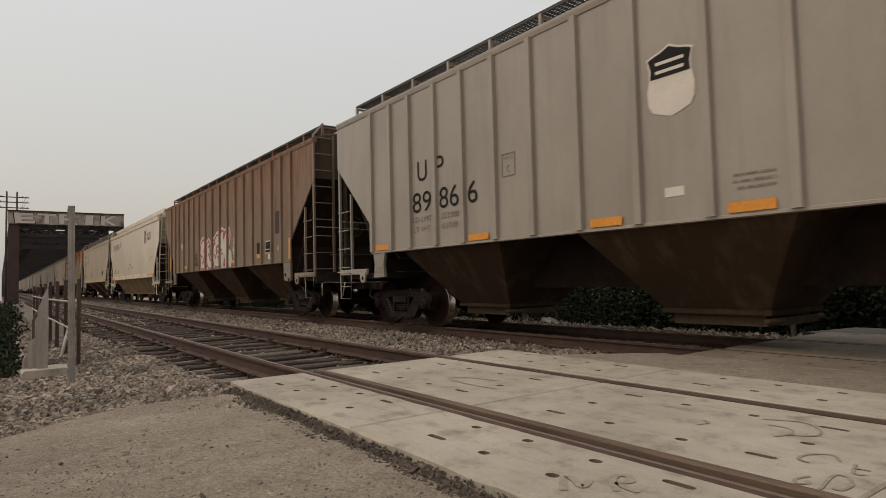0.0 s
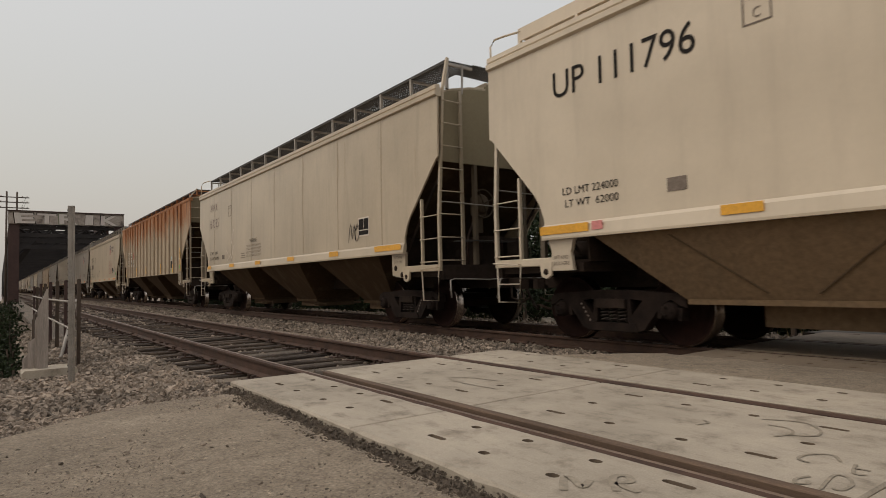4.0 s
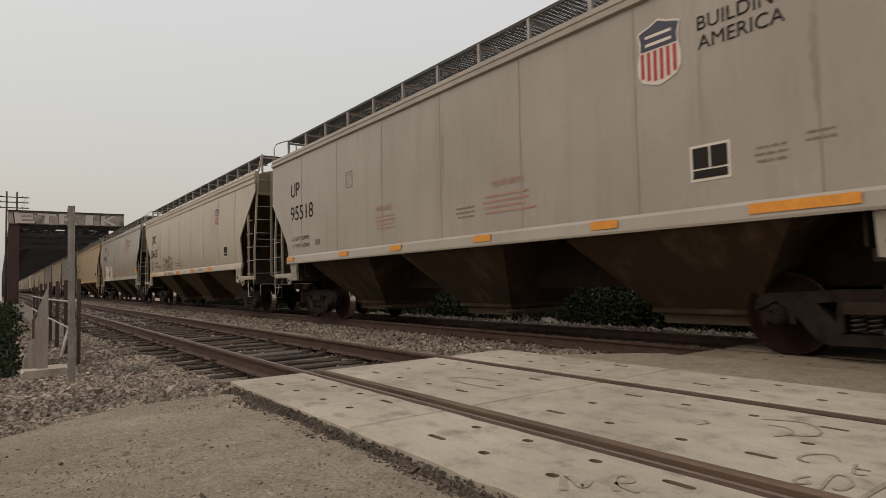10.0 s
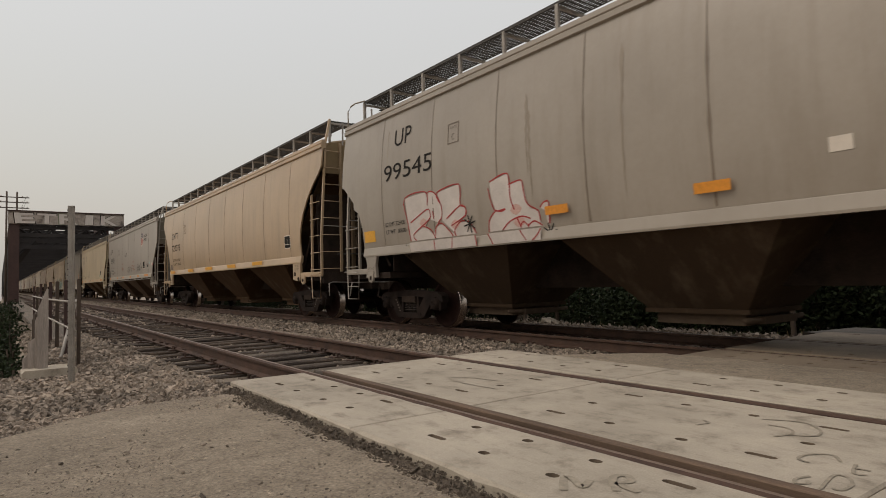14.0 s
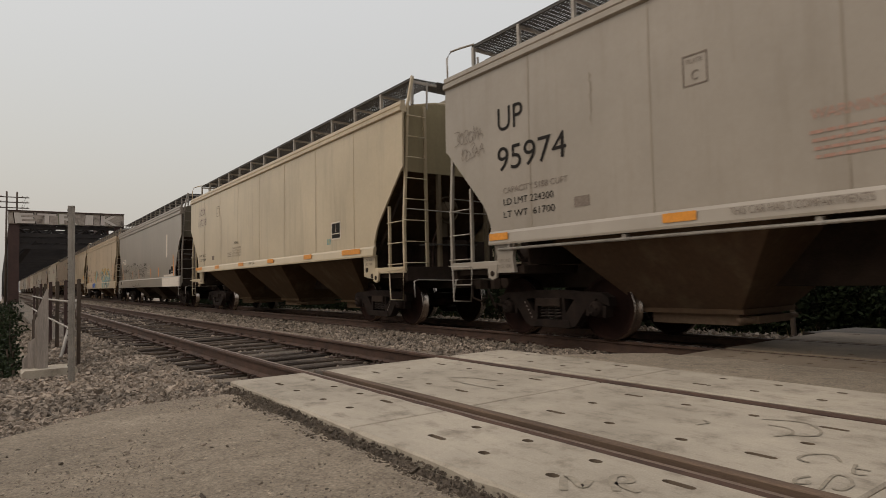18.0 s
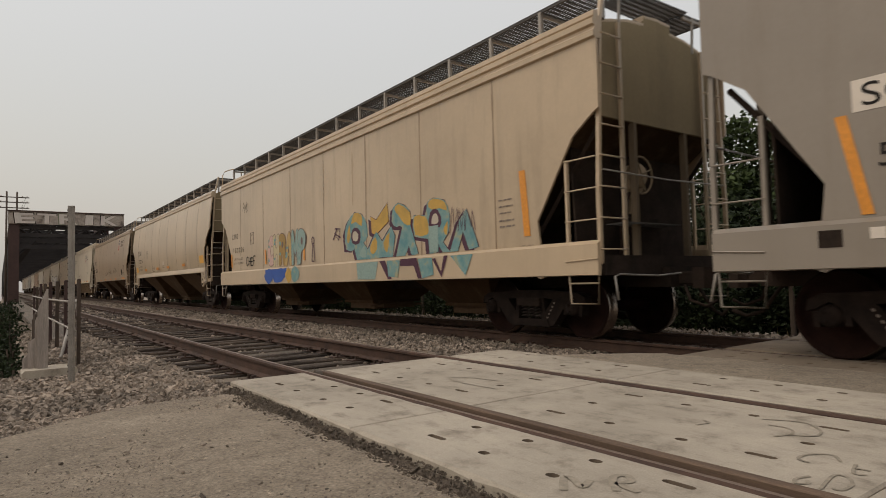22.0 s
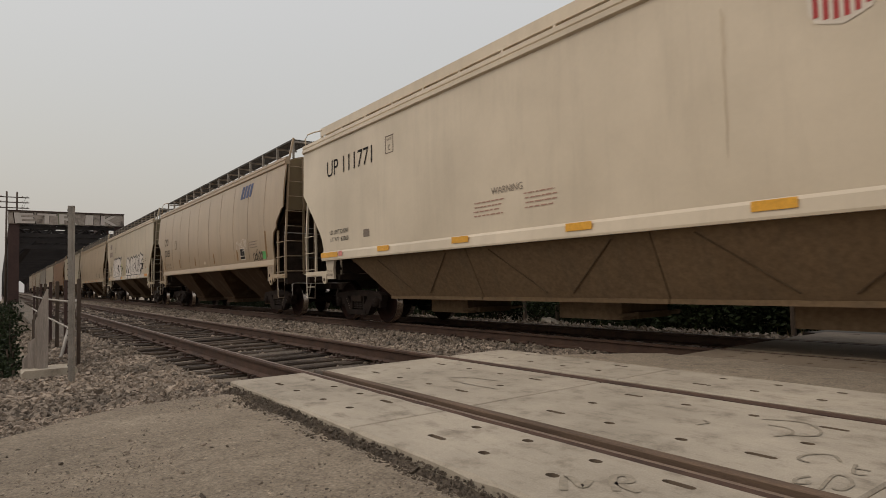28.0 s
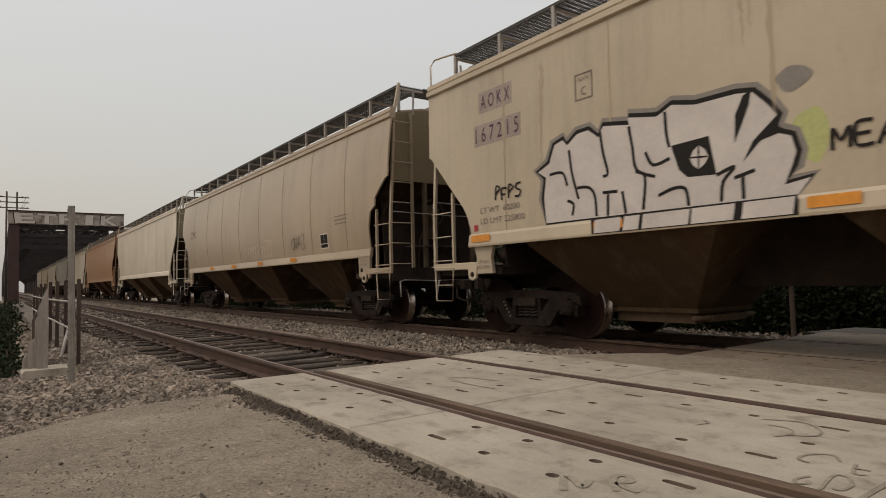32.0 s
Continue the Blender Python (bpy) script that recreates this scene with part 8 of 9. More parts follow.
patch(c, k, 13.35, 1.50, 0.16, 0.09, GREEN_MARK, "sticker", 0.05)
# tan car
c, k = car[9], "curved"
word(c, k, "CHTT", 1.86, 2.95, 2.98, 3.24, BLACK_MARK)
word(c, k, "720378", 1.88, 3.35, 2.45, 2.72, BLACK_MARK)
word(c, k, "LD LMT 223500", 2.0, 3.3, 2.02, 2.12, BLACK_MARK)
word(c, k, "LT WT  62500", 2.03, 3.3, 1.83, 1.93, BLACK_MARK)
plate_mark(c, k, 4.0, 3.1, FADED_MARK)
patch(c, k, 1.42, 1.66, 0.36, 0.22, FADED_MARK, "card_holder")
tape(c, k, (1.5, 4.6, 7.2, 9.9, 12.4), 1.49, 0.85, 0.11, YELLOW_TAPE)
consolidated(c, k, 15.0, 1.85, 0.9)
# yellow-cream car
c = car[11]
patch(c, "flat", 1.22, 3.54, 0.95, 0.32, PALE_PATCH, "paint_patch", 0.004)
patch(c, "flat", 1.15, 3.14, 1.15, 0.34, PALE_PATCH, "paint_patch", 0.004)
word(c, "flat", "A O K X", 1.30, 2.10, 3.58, 3.81, PURPLE)
word(c, "flat", "1 6 7 2 1 8", 1.20, 2.24, 3.19, 3.43, PURPLE)
word(c, "flat", "LT WT  60100", 1.28, 2.18, 2.00, 2.09, BLACK_MARK)
word(c, "flat", "LD LMT 225900", 1.30, 2.22, 1.84, 1.93, BLACK_MARK)
plate_mark(c, "flat", 3.6, 3.35, FADED_MARK)
word(c, "flat", "WARNING", 5.55, 6.03, 2.24, 2.34, BLACK_MARK)
for i, line in enumerate(("DO NOT APPLY VIBRATOR", "TO ANY PART OF CAR BODY", "EXCEPT VIBRATOR BRACKETS", "USE ON LOADED CAR ONLY")):
    word(c, "flat", line, 5.40, 6.25, 2.10 - 0.085 * i, 2.155 - 0.085 * i, FADED_MARK)
bars(c, "flat", 4.85, 1.98, 0.46, 3, FADED_MARK, 0.06, 0.03, 4)
word(c, "flat", "VENT CAR", 7.16, 7.65, 1.53, 1.60, BLACK_MARK, 0.058)
bars(c, "flat", 7.75, 1.53, 0.7, 1, BLACK_MARK, 0.06, 0.06, 4)
tape(c, "flat", (3.53, 6.14, 8.75, 11.3), 1.51, 0.46, 0.11, ORANGE_TAPE)
tape(c, "flat", (0.95, 13.4), 1.51, 0.85, 0.11, ORANGE_TAPE)
consolidated(c, "flat", 12.80, 1.90, 1.0)
patch(c, "flat", 12.55, 1.80, 0.20, 0.13, TEAL, "sticker")
patch(c, "flat", 3.0, 1.84, 0.27, 0.15, FADED_MARK, "card_holder")
# dark grey car
c, k = car[12], "deep"
patch(c, k, 1.42, 2.33, 1.06, 0.29, WHITE_MARK, "paint_patch", 0.004)
word(c, k, "SCFX", 1.50, 2.38, 2.37, 2.58, BLACK_MARK)
word(c, k, "515498", 1.60, 2.70, 1.81, 2.02, BLACK_MARK)
word(c, k, "LD LMT 224000", 1.69, 2.54, 1.54, 1.61, FADED_MARK)
word(c, k, "LT WT  62000", 1.70, 2.54, 1.42, 1.48, FADED_MARK)
patch(c, k, 1.52, 1.18, 0.12, 0.10, WHITE_MARK, "sticker", 0.056)
patch(c, k, 1.10, 1.12, 0.20, 0.16, STEEL_DARK, "card_holder", 0.056)
OUTLINES = ([(0.44, 0.45), (0.58, 0.67), (0.38, 0.91), (0.52, 1.15), (0.73, 1.16), (0.79, 0.76), (0.89, 1.16), (1.13, 1.19), (1.08, 0.87), (1.2, 0.99), (1.21, 1.2), (1.58, 1.2), (1.81, 0.97), (1.73, 0.67), (1.48, 0.57), (1.76, 0.55), (1.68, 0.40)], [(1.3, 0.74), (1.35, 0.95), (1.49, 0.88), (1.41, 0.78)],
            [(1.81, 0.92), (1.92, 1.13), (2.12, 1.2), (2.36, 1.05), (2.46, 1.2), (2.63, 1.1), (2.61, 0.78), (2.38, 0.76), (2.1, 0.81), (1.97, 0.95)], [(1.86, 0.59), (2.03, 0.67), (2.19, 0.63), (2.36, 0.47), (2.48, 0.49), (2.34, 0.64), (2.03, 0.82)], [(2.61, 0.76), (2.84, 0.71), (2.77, 0.41)],
            [(3.01, 0.40), (2.86, 0.75), (2.9, 1.0), (3.1, 1.17), (3.4, 1.16), (3.66, 1.04), (3.8, 0.85), (3.82, 0.66), (3.7, 0.56), (3.44, 0.56)], [(3.84, 0.66), (4.03, 0.66), (4.21, 0.56), (4.4, 0.40)], [(3.93, 0.69), (3.98, 0.94), (4.16, 1.11), (4.4, 1.15), (4.65, 1.05), (4.88, 0.85), (5.02, 0.55), (5.04, 0.40)], [(3.39, 0.86), (3.41, 0.8), (3.36, 0.76)],
            [(4.88, 0.85), (4.96, 1.04), (5.01, 1.1), (5.07, 0.9), (5.13, 1.12), (5.28, 1.17), (5.46, 1.13), (5.57, 1.03), (5.6, 0.89)])
mural(c, k, 2.0, 1.0, [(0.011, BLACK_MARK, 0.008, q) for q in OUTLINES], 1.392)
mural(c, k, 2.0, 1.0, [(0.009, BLACK_MARK, 0.058, q) for q in ([(2.87, 0.3), (2.87, 0.21), (2.99, 0.05), (3.39, -0.02), (3.81, -0.01), (4.1, 0.05), (4.23, 0.16), (4.24, 0.27)], [(4.26, 0.02), (4.6, -0.01), (4.81, 0.04), (4.88, 0.17)], [(4.88, 0.17), (5.01, 0.01), (5.31, 0.0), (5.62, 0.06)])])
for i, (x, z, w, h) in enumerate(((4.8, 2.18, 1.0, 0.13), (6.95, 1.62, 0.8, 0.36), (7.6, 1.75, 1.3, 0.30), (7.3, 1.46, 1.2, 0.26), (8.2, 2.05, 0.7, 0.16))):
    scrawl(c, k, x, z, w, h, BLACK_MARK, 51 + i, 6, 0.015)
handwriting(c, k, "OKOE", 9.2, 1.55, 0.72, 0.46, WHITE_MARK, 58, 0.009)
patch(c, k, 1.45, 1.40, 0.10, 0.92, ORANGE_TAPE, "reflector_tape", 0.008, -0.18)
for x in (4.85, 6.74, 10.0, 11.85):
    patch(c, k, x, 1.40, 0.11, 0.46, ORANGE_TAPE, "reflector_tape", 0.008, -0.06)
patch(c, k, 15.0, 1.40, 0.12, 0.95, ORANGE_TAPE, "reflector_tape", 0.008, -0.1)
patch(c, k, 13.52, 2.28, 0.27, 1.05, WHITE_MARK, "paint_patch", 0.006, 0.03)
patch(c, k, 13.04, 1.385, 2.1, 0.09, WHITE_MARK, "repainted_strip", 0.006)
patch(c, k, 12.92, 0.93, 3.3, 0.40, WHITE_MARK, "repainted_sill", 0.058)
patch(c, k, 14.15, 1.50, 0.36, 0.20, BLACK_MARK, "sticker", 0.006)
consolidated(c, k, 14.52, 1.48, 0.95)
# beige car with the big colour piece
c, k = car[13], "deep"
word(c, k, "C M O", 1.21, 1.79, 2.41, 2.58, BLACK_MARK)
word(c, k, "1 0 0 0 3 6", 1.34, 2.37, 1.96, 2.12, BLACK_MARK)
word(c, k, "LD LMT 222000", 1.4, 2.3, 1.72, 1.79, FADED_MARK)
word(c, k, "LT WT 63000", 1.4, 2.3, 1.58, 1.65, FADED_MARK)
plate_mark(c, k, 3.0, 2.15, FADED_MARK)
piece(c, k, "CHRAMP", 4.50, 1.43, 2.66, 0.76, GOLD, BROWN_LINE, 61, None, 0.020, (BLUSH, PALE_FILL, GOLD_DARK, OCHRE, TEAL_PALE, TEAL_PALE), floor=1.39, soft=3, shade=TEAL)
patch(c, k, 4.42, 1.10, 1.58, 0.23, BLUE_MARK, "graffiti_block", 0.0565)
blob(c, k, 4.36, 0.93, 0.75, 0.42, BLUE_MARK, 1, "graffiti_block", 0.058)
blob(c, k, 4.95, 0.94, 1.05, 0.42, BLUE_MARK, 2, "graffiti_block", 0.0595)
blob(c, k, 5.95, 0.95, 0.42, 0.40, GOLD, 3, "graffiti_block", 0.061)
blob(c, k, 6.30, 0.95, 0.62, 0.42, TEAL, 4, "graffiti_block", 0.0625)
strokes(c, k, 6.95, 1.85, 0.5, [[(0, 0.6), (.3, .75), (.55, .5), (.5, .15), (.2, .05), (.15, -.1)], [(.2, .4), (.3, .5), (.38, .4), (.3, .3), (.2, .4)]], PURPLE, 0.02)
S_FORM = [(1.39, 0.26), (1.33, 0.64), (1.5, 0.89), (1.79, 1.04), (2.12, 0.97), (2.32, 0.77), (2.36, 0.49), (2.16, 0.36), (1.76, 0.38), (1.75, 0.23)]
N_FORM = [(1.88, 0.0), (1.72, 0.38), (2.1, 0.42), (2.37, 0.21), (2.72, 0.56), (2.96, 0.34), (3.31, 0.62), (3.45, 0.42), (3.35, 0.0), (2.92, 0.02), (2.75, 0.0)]
WEDGE = [(2.5, 0.89), (2.73, 0.79), (3.18, 1.09), (3.22, 0.72), (2.71, 0.49), (2.54, 0.54)]
A_FORM = [(3.48, 0.0), (3.72, 0.56), (3.51, 0.58), (3.34, 0.7), (3.4, 0.96), (3.58, 1.04), (3.81, 0.97), (4.0, 0.83), (4.01, 0.56), (4.25, 0.03), (4.02, 0.02), (3.94, 0.19), (3.8, 0.0)]
R_FORM = [(4.12, 0.74), (4.49, 0.71), (4.58, 0.93), (4.76, 0.99), (5.1, 0.91), (5.24, 0.65), (5.19, 0.34), (5.03, 0.19), (5.24, 0.0), (5.02, 0.0), (4.89, 0.17), (4.89, 0.03), (4.61, 0.01), (4.58, 0.28), (4.14, 0.35)]
X_FORM = [(5.22, 0.0), (5.5, 0.53), (5.7, 0.70), (6.0, 0.05), (5.75, 0.02), (5.6, 0.33), (5.45, 0.0)]
moved = lambda pts, a, b: [(p + a, q + b) for p, q in pts]
layers = []
for n, (form, mat) in enumerate(((S_FORM, TEAL), (WEDGE, GOLD), (N_FORM, TEAL), (A_FORM, TEAL), (R_FORM, TEAL), (X_FORM, TEAL))):
    layers += [("fill", PALE_PATCH, 0.0015, grown(moved(form, -0.10, -0.04), 0.035)), ("fill", PURPLE, 0.003 + 0.0003 * n, moved(form, -0.11, -0.05)), ("fill", PURPLE, 0.005 + 0.0003 * n, grown(form, 0.016)), ("soft" if form in (S_FORM, A_FORM, R_FORM) else "fill", mat, 0.0075 + 0.0003 * n, form)]
for mat, form in ((GOLD, [(1.64, 0.81), (1.79, 1.03), (2.12, 0.96), (2.11, 0.72), (1.85, 0.84)]), (PURPLE, [(1.64, 0.6), (1.8, 0.72), (2.05, 0.62), (2.0, 0.36), (1.68, 0.38)]), (GOLD, [(3.45, 0.93), (3.6, 1.02), (3.99, 0.83), (4.0, 0.58), (3.79, 0.63), (3.61, 0.79)]),
                  (GOLD, [(4.14, 0.72), (4.49, 0.69), (4.6, 0.54), (4.57, 0.36), (4.17, 0.38)]), (GOLD, [(4.60, 0.92), (4.76, 0.98), (5.08, 0.90), (5.17, 0.73), (4.96, 0.79), (4.68, 0.80)]), (PURPLE, [(4.62, 0.50), (4.66, 0.74), (4.84, 0.80), (4.99, 0.64), (4.95, 0.46)]),
                  (GOLD, [(1.42, 0.5), (1.55, 0.8), (1.6, 0.55), (1.5, 0.4)]), (GOLD, [(2.45, 0.25), (2.7, 0.45), (2.75, 0.2), (2.55, 0.1)]), (GOLD, [(3.0, 0.3), (3.25, 0.5), (3.15, 0.1)]), (GOLD, [(5.05, 0.4), (5.18, 0.55), (5.15, 0.3)]), (TEAL_PALE, [(2.0, 0.1), (2.2, 0.3), (2.3, 0.05)])):
    layers.append(("soft", mat, 0.0098, form))
layers += [("soft", PALE_PATCH, 0.0112, [(1.7, 0.58), (1.81, 0.64), (1.96, 0.56), (1.91, 0.42), (1.73, 0.44)]), ("fill", TEAL_PALE, 0.0112, [(4.60, 0.50), (4.90, 0.50), (4.88, 0.05), (4.62, 0.03)]), ("soft", PALE_PATCH, 0.0112, [(4.70, 0.54), (4.74, 0.68), (4.84, 0.71), (4.91, 0.62), (4.88, 0.53)])]
mural(c, k, 8.0, 1.38, layers, 1.388)
SILL_FORMS = ((TEAL_PALE, [(1.94, -0.06), (2.86, -0.06), (2.73, -0.42), (1.99, -0.41)]), (PURPLE, [(2.91, -0.06), (3.13, -0.05), (3.39, -0.42), (3.24, -0.43)]), (TEAL, [(3.2, -0.06), (3.69, -0.07), (3.6, -0.4), (3.26, -0.37)]),
              (PURPLE, [(3.71, -0.05), (4.26, -0.05), (4.42, -0.43), (4.3, -0.43), (4.16, -0.19), (3.68, -0.18)]), (TEAL, [(4.3, -0.07), (4.75, -0.07), (4.8, -0.37), (4.44, -0.43)]), (PURPLE, [(4.76, -0.09), (4.85, -0.08), (5.02, -0.32), (5.11, -0.05), (5.22, -0.05), (5.03, -0.42)]), (TEAL, [(5.3, -0.06), (5.9, -0.06), (5.7, -0.4)]))
mural(c, k, 8.0, 1.38, [("fill", mat, 0.058 + 0.0005 * i, form) for i, (mat, form) in enumerate(SILL_FORMS)])
handwriting(c, k, "TS", 11.25, 1.06, 0.22, 0.20, BROWN_LINE, 643, 0.010)
scrawl(c, k, 13.25, 1.72, 0.65, 0.42, PURPLE, 63, 7, 0.011)
handwriting(c, k, "CHEF", 2.62, 1.50, 0.85, 0.26, BLACK_MARK, 64, 0.018)
scrawl(c, k, 1.9, 1.08, 0.8, 0.12, BLACK_MARK, 641, 8, 0.007)
scrawl(c, k, 2.9, 1.06, 0.8, 0.18, FADED_MARK, 642, 7, 0.007)
scrawl(c, k, 2.3, 3.2, 0.5, 0.3, BLACK_MARK, 65, 5, 0.012)
scrawl(c, k, 8.0, 2.95, 0.5, 0.35, PALE_PATCH, 66, 8, 0.012)
scrawl(c, k, 8.05, 3.35, 0.4, 0.3, PALE_PATCH, 67, 6, 0.010)
strokes(c, k, 7.55, 1.45, 0.5, [[(0, 0), (0.1, 0.8), (0.25, 0.8), (0.35, 0.0), (0.0, 0.02)], [(0.05, 0.85), (0.0, 1.1), (0.15, 1.2), (0.3, 1.1), (0.25, 0.88), (0.05, 0.85)]], PURPLE, 0.018)
strokes(c, k, 8.75, 1.85, 0.5, [[(0, 0.1), (0.4, 0.6), (0.2, 0.6), (0.7, 0.55), (0.55, 0.05), (0.1, 0.4), (0.75, 0.15)]], PURPLE, 0.018)
for x in (1.15, 4.30, 7.05):
    patch(c, k, x, 1.50, 0.10, 0.42, ORANGE_TAPE, "reflector_tape", 0.016, -0.04)
patch(c, k, 15.05, 1.52, 0.13, 0.98, ORANGE_TAPE, "reflector_tape", 0.008, -0.08)
bars(c, k, 14.50, 2.10, 0.34, 3, FADED_MARK, 0.10, 0.03, 14)
bars(c, k, 14.5, 1.78, 0.42, 2, FADED_MARK, 0.09, 0.035, 4)
# sand barrel-sided car
c, k = car[14], "round"
word(c, k, "ECNX", 1.79, 2.62, 2.62, 2.88, BLACK_MARK)
word(c, k, "170114", 1.87, 2.89, 2.20, 2.42, BLACK_MARK)
plate_mark(c, k, 4.05, 2.42, FADED_MARK)
word(c, k, "LD LMT 225400", 1.84, 2.66, 1.97, 2.05, BLACK_MARK)
word(c, k, "LT WT   60600", 1.86, 2.68, 1.82, 1.90, BLACK_MARK)
patch(c, k, 0.98, 1.74, 0.50, 0.25, YELLOW_TAPE, "reflector_tape")
tape(c, k, (3.65, 6.45, 8.7, 11.6), 1.75, 0.46, 0.11, ORANGE_TAPE)
patch(c, k, 14.2, 1.78, 0.55, 0.30, YELLOW_TAPE, "reflector_tape")
patch(c, k, 7.70, 1.95, 0.25, 0.16, WHITE_MARK, "notice")
bars(c, k, 7.6, 1.88, 0.5, 2, FADED_MARK, 0.07, 0.04, 4)
bars(c, k, 5.3, 1.9, 0.6, 4, FADED_MARK, 0.07, 0.035, 5)
rag = Shape()
rag.skin([[(c["half"] - 0.52 + 0.05 * math.sin(q * 5) + 0.16 * q * (0.5 - w), -1.60 - 0.03 * w - 0.02 * math.sin(q * 9 + w * 4), 1.62 - 0.62 * q + 0.03 * w) for w in (0.0, 0.33, 0.67, 1.0)] for q in np.linspace(0, 1, 9)], (0, 0.008, 0))
rag.skin([[(c["half"] - 0.55 - 0.34 * q + 0.05 * w, -1.60 - 0.02 * math.sin(q * 7), 1.42 - 0.34 * q * q + 0.09 * w * (1 - 0.5 * q)) for w in (0.0, 0.5, 1.0)] for q in np.linspace(0, 1, 7)], (0, 0.008, 0))
part("hanging_rag", rag, RAG, c, "grey cloth rag caught on the ladder")
# dusty tan car
c, k = car[15], "arc"
word(c, k, "CMO", 0.95, 1.85, 2.76, 3.02, BLACK_MARK)
word(c, k, "21284", 1.15, 2.55, 2.14, 2.42, BLACK_MARK)
shield(c, k, 12.80, 3.22, 0.82)
slogan(c, k, 13.40, 3.54)
consolidated(c, k, 13.60, 1.72, 1.0)
bars(c, k, 14.3, 2.3, 0.7, 3, FADED_MARK, 0.085, 0.036, 6)
scrawl(c, k, 6.5, 1.8, 2.2, 0.35, BLACK_MARK, 71, 11, 0.016)
scrawl(c, k, 10.5, 1.75, 1.4, 0.55, BLACK_MARK, 72, 5, 0.016)
scrawl(c, k, 8.7, 1.75, 1.2, 0.5, FADED_MARK, 73, 6, 0.02)
scrawl(c, k, 14.1, 1.72, 0.6, 0.26, BLACK_MARK, 74, 4, 0.012)
tape(c, k, (4.0, 6.5, 9.0, 11.2), 1.48, 0.5, 0.10, ORANGE_TAPE)
tape(c, k, (13.85,), 1.48, 1.1, 0.10, ORANGE_TAPE)
# dusty tan barrel car with the slanted blue owner's mark drawn as a plain shape
c, k = car[17], "arc"
word(c, k, "CMO", 1.45, 2.18, 2.77, 3.08, BLACK_MARK)
word(c, k, "22183", 1.52, 2.42, 2.27, 2.56, BLACK_MARK)
word(c, k, "LD LMT 224900", 1.6, 2.6, 1.86, 1.95, FADED_MARK)
word(c, k, "LT WT 61100", 1.65, 2.6, 1.70, 1.79, FADED_MARK)
plate_mark(c, k, 3.45, 2.52, FADED_MARK)
for i in range(4):
    patch(c, k, 12.25 + 0.27 * i, 3.62, 0.19, 0.40, NAVY_BLUE, "owner_mark", 0.008, 0.14)
scrawl(c, k, 11.85, 1.98, 1.0, 0.36, WHITE_MARK, 81, 6, 0.02)
scrawl(c, k, 13.4, 1.62, 0.8, 0.28, BLACK_MARK, 82, 6, 0.024)
consolidated(c, k, 12.20, 1.70, 0.95)
bars(c, k, 13.1, 2.2, 0.8, 3, FADED_MARK, 0.085, 0.036, 6)
for x in (1.25, 4.1, 6.62, 9.20, 11.85, 14.5):
    patch(c, k, x, 1.70, 0.09, 0.34 if x < 14 else 0.75, RUST_TAPE, "faded_reflector", 0.008)
patch(c, k, 7.9, 1.72, 0.22, 0.10, WHITE_MARK, "notice")
patch(c, k, 14.2, 1.66, 0.26, 0.22, GREEN_MARK, "sticker")
# cream car with the large black and white pieces
c = car[18]
patch(c, "flat", 1.40, 3.56, 0.78, 0.34, SHADOW_PATCH, "paint_patch", 0.003)
patch(c, "flat", 1.28, 3.04, 1.08, 0.34, SHADOW_PATCH, "paint_patch", 0.003)
word(c, "flat", "A O K X", 1.46, 2.14, 3.62, 3.84, PURPLE)
word(c, "flat", "1 6 7 2 1 5", 1.32, 2.32, 3.09, 3.33, PURPLE)
patch(c, "flat", 1.22, 1.68, 0.10, 0.10, RED_MARK, "sticker")
word(c, "flat", "LT WT  60200", 1.4, 2.3, 1.95, 2.04, FADED_MARK)
word(c, "flat", "LD LMT 225800", 1.4, 2.4, 1.78, 1.87, FADED_MARK)
plate_mark(c, "flat", 3.42, 3.25, FADED_MARK)
CHEK = [(-0.07, 0.02), (-0.1, 0.37), (-0.05, 0.66), (-0.2, 0.76), (0.02, 0.85), (0.13, 1.09), (0.28, 1.13), (0.36, 1.04), (0.54, 1.16), (0.73, 1.17), (0.89, 1.04), (0.97, 1.17), (1.36, 1.1), (1.35, 1.19), (1.75, 1.11), (1.95, 1.2), (2.23, 1.13),
        (2.69, 1.13), (2.87, 1.1), (3.02, 0.93), (3.1, 0.81), (3.05, 0.71), (3.1, 0.63), (3.22, 0.58), (3.26, 0.42), (3.22, 0.3), (3.14, 0.11), (3.38, 0.15), (3.26, 0.0)]
mural(c, "flat", 2.9, 1.65, [("fill", HALO, 0.002, grown(CHEK, 0.11)), ("fill", BLACK_MARK, 0.004, grown(CHEK, 0.055)), ("fill", SILVER, 0.006, CHEK),
                             ("fill", BLACK_MARK, 0.008, [(1.92, 0.73), (2.38, 0.75), (2.45, 0.32), (2.11, 0.34), (2.01, 0.44)]), ("soft", SILVER, 0.010, [(2.37, 0.53), (2.26, 0.67), (2.15, 0.54), (2.25, 0.41)]),
                             ("fill", BLACK_MARK, 0.008, [(2.66, 0.61), (2.68, 0.91), (2.77, 1.09), (2.86, 1.14), (2.83, 0.98), (2.74, 0.78)]), ("fill", BLACK_MARK, 0.008, [(2.74, 0.4), (2.85, 0.6), (3.1, 0.81), (3.12, 0.63), (2.93, 0.59)]),
                             (0.010, BLACK_MARK, 0.012, [(2.26, 0.66), (2.25, 0.42)]), (0.010, BLACK_MARK, 0.012, [(2.16, 0.55), (2.36, 0.53)])], 1.647)
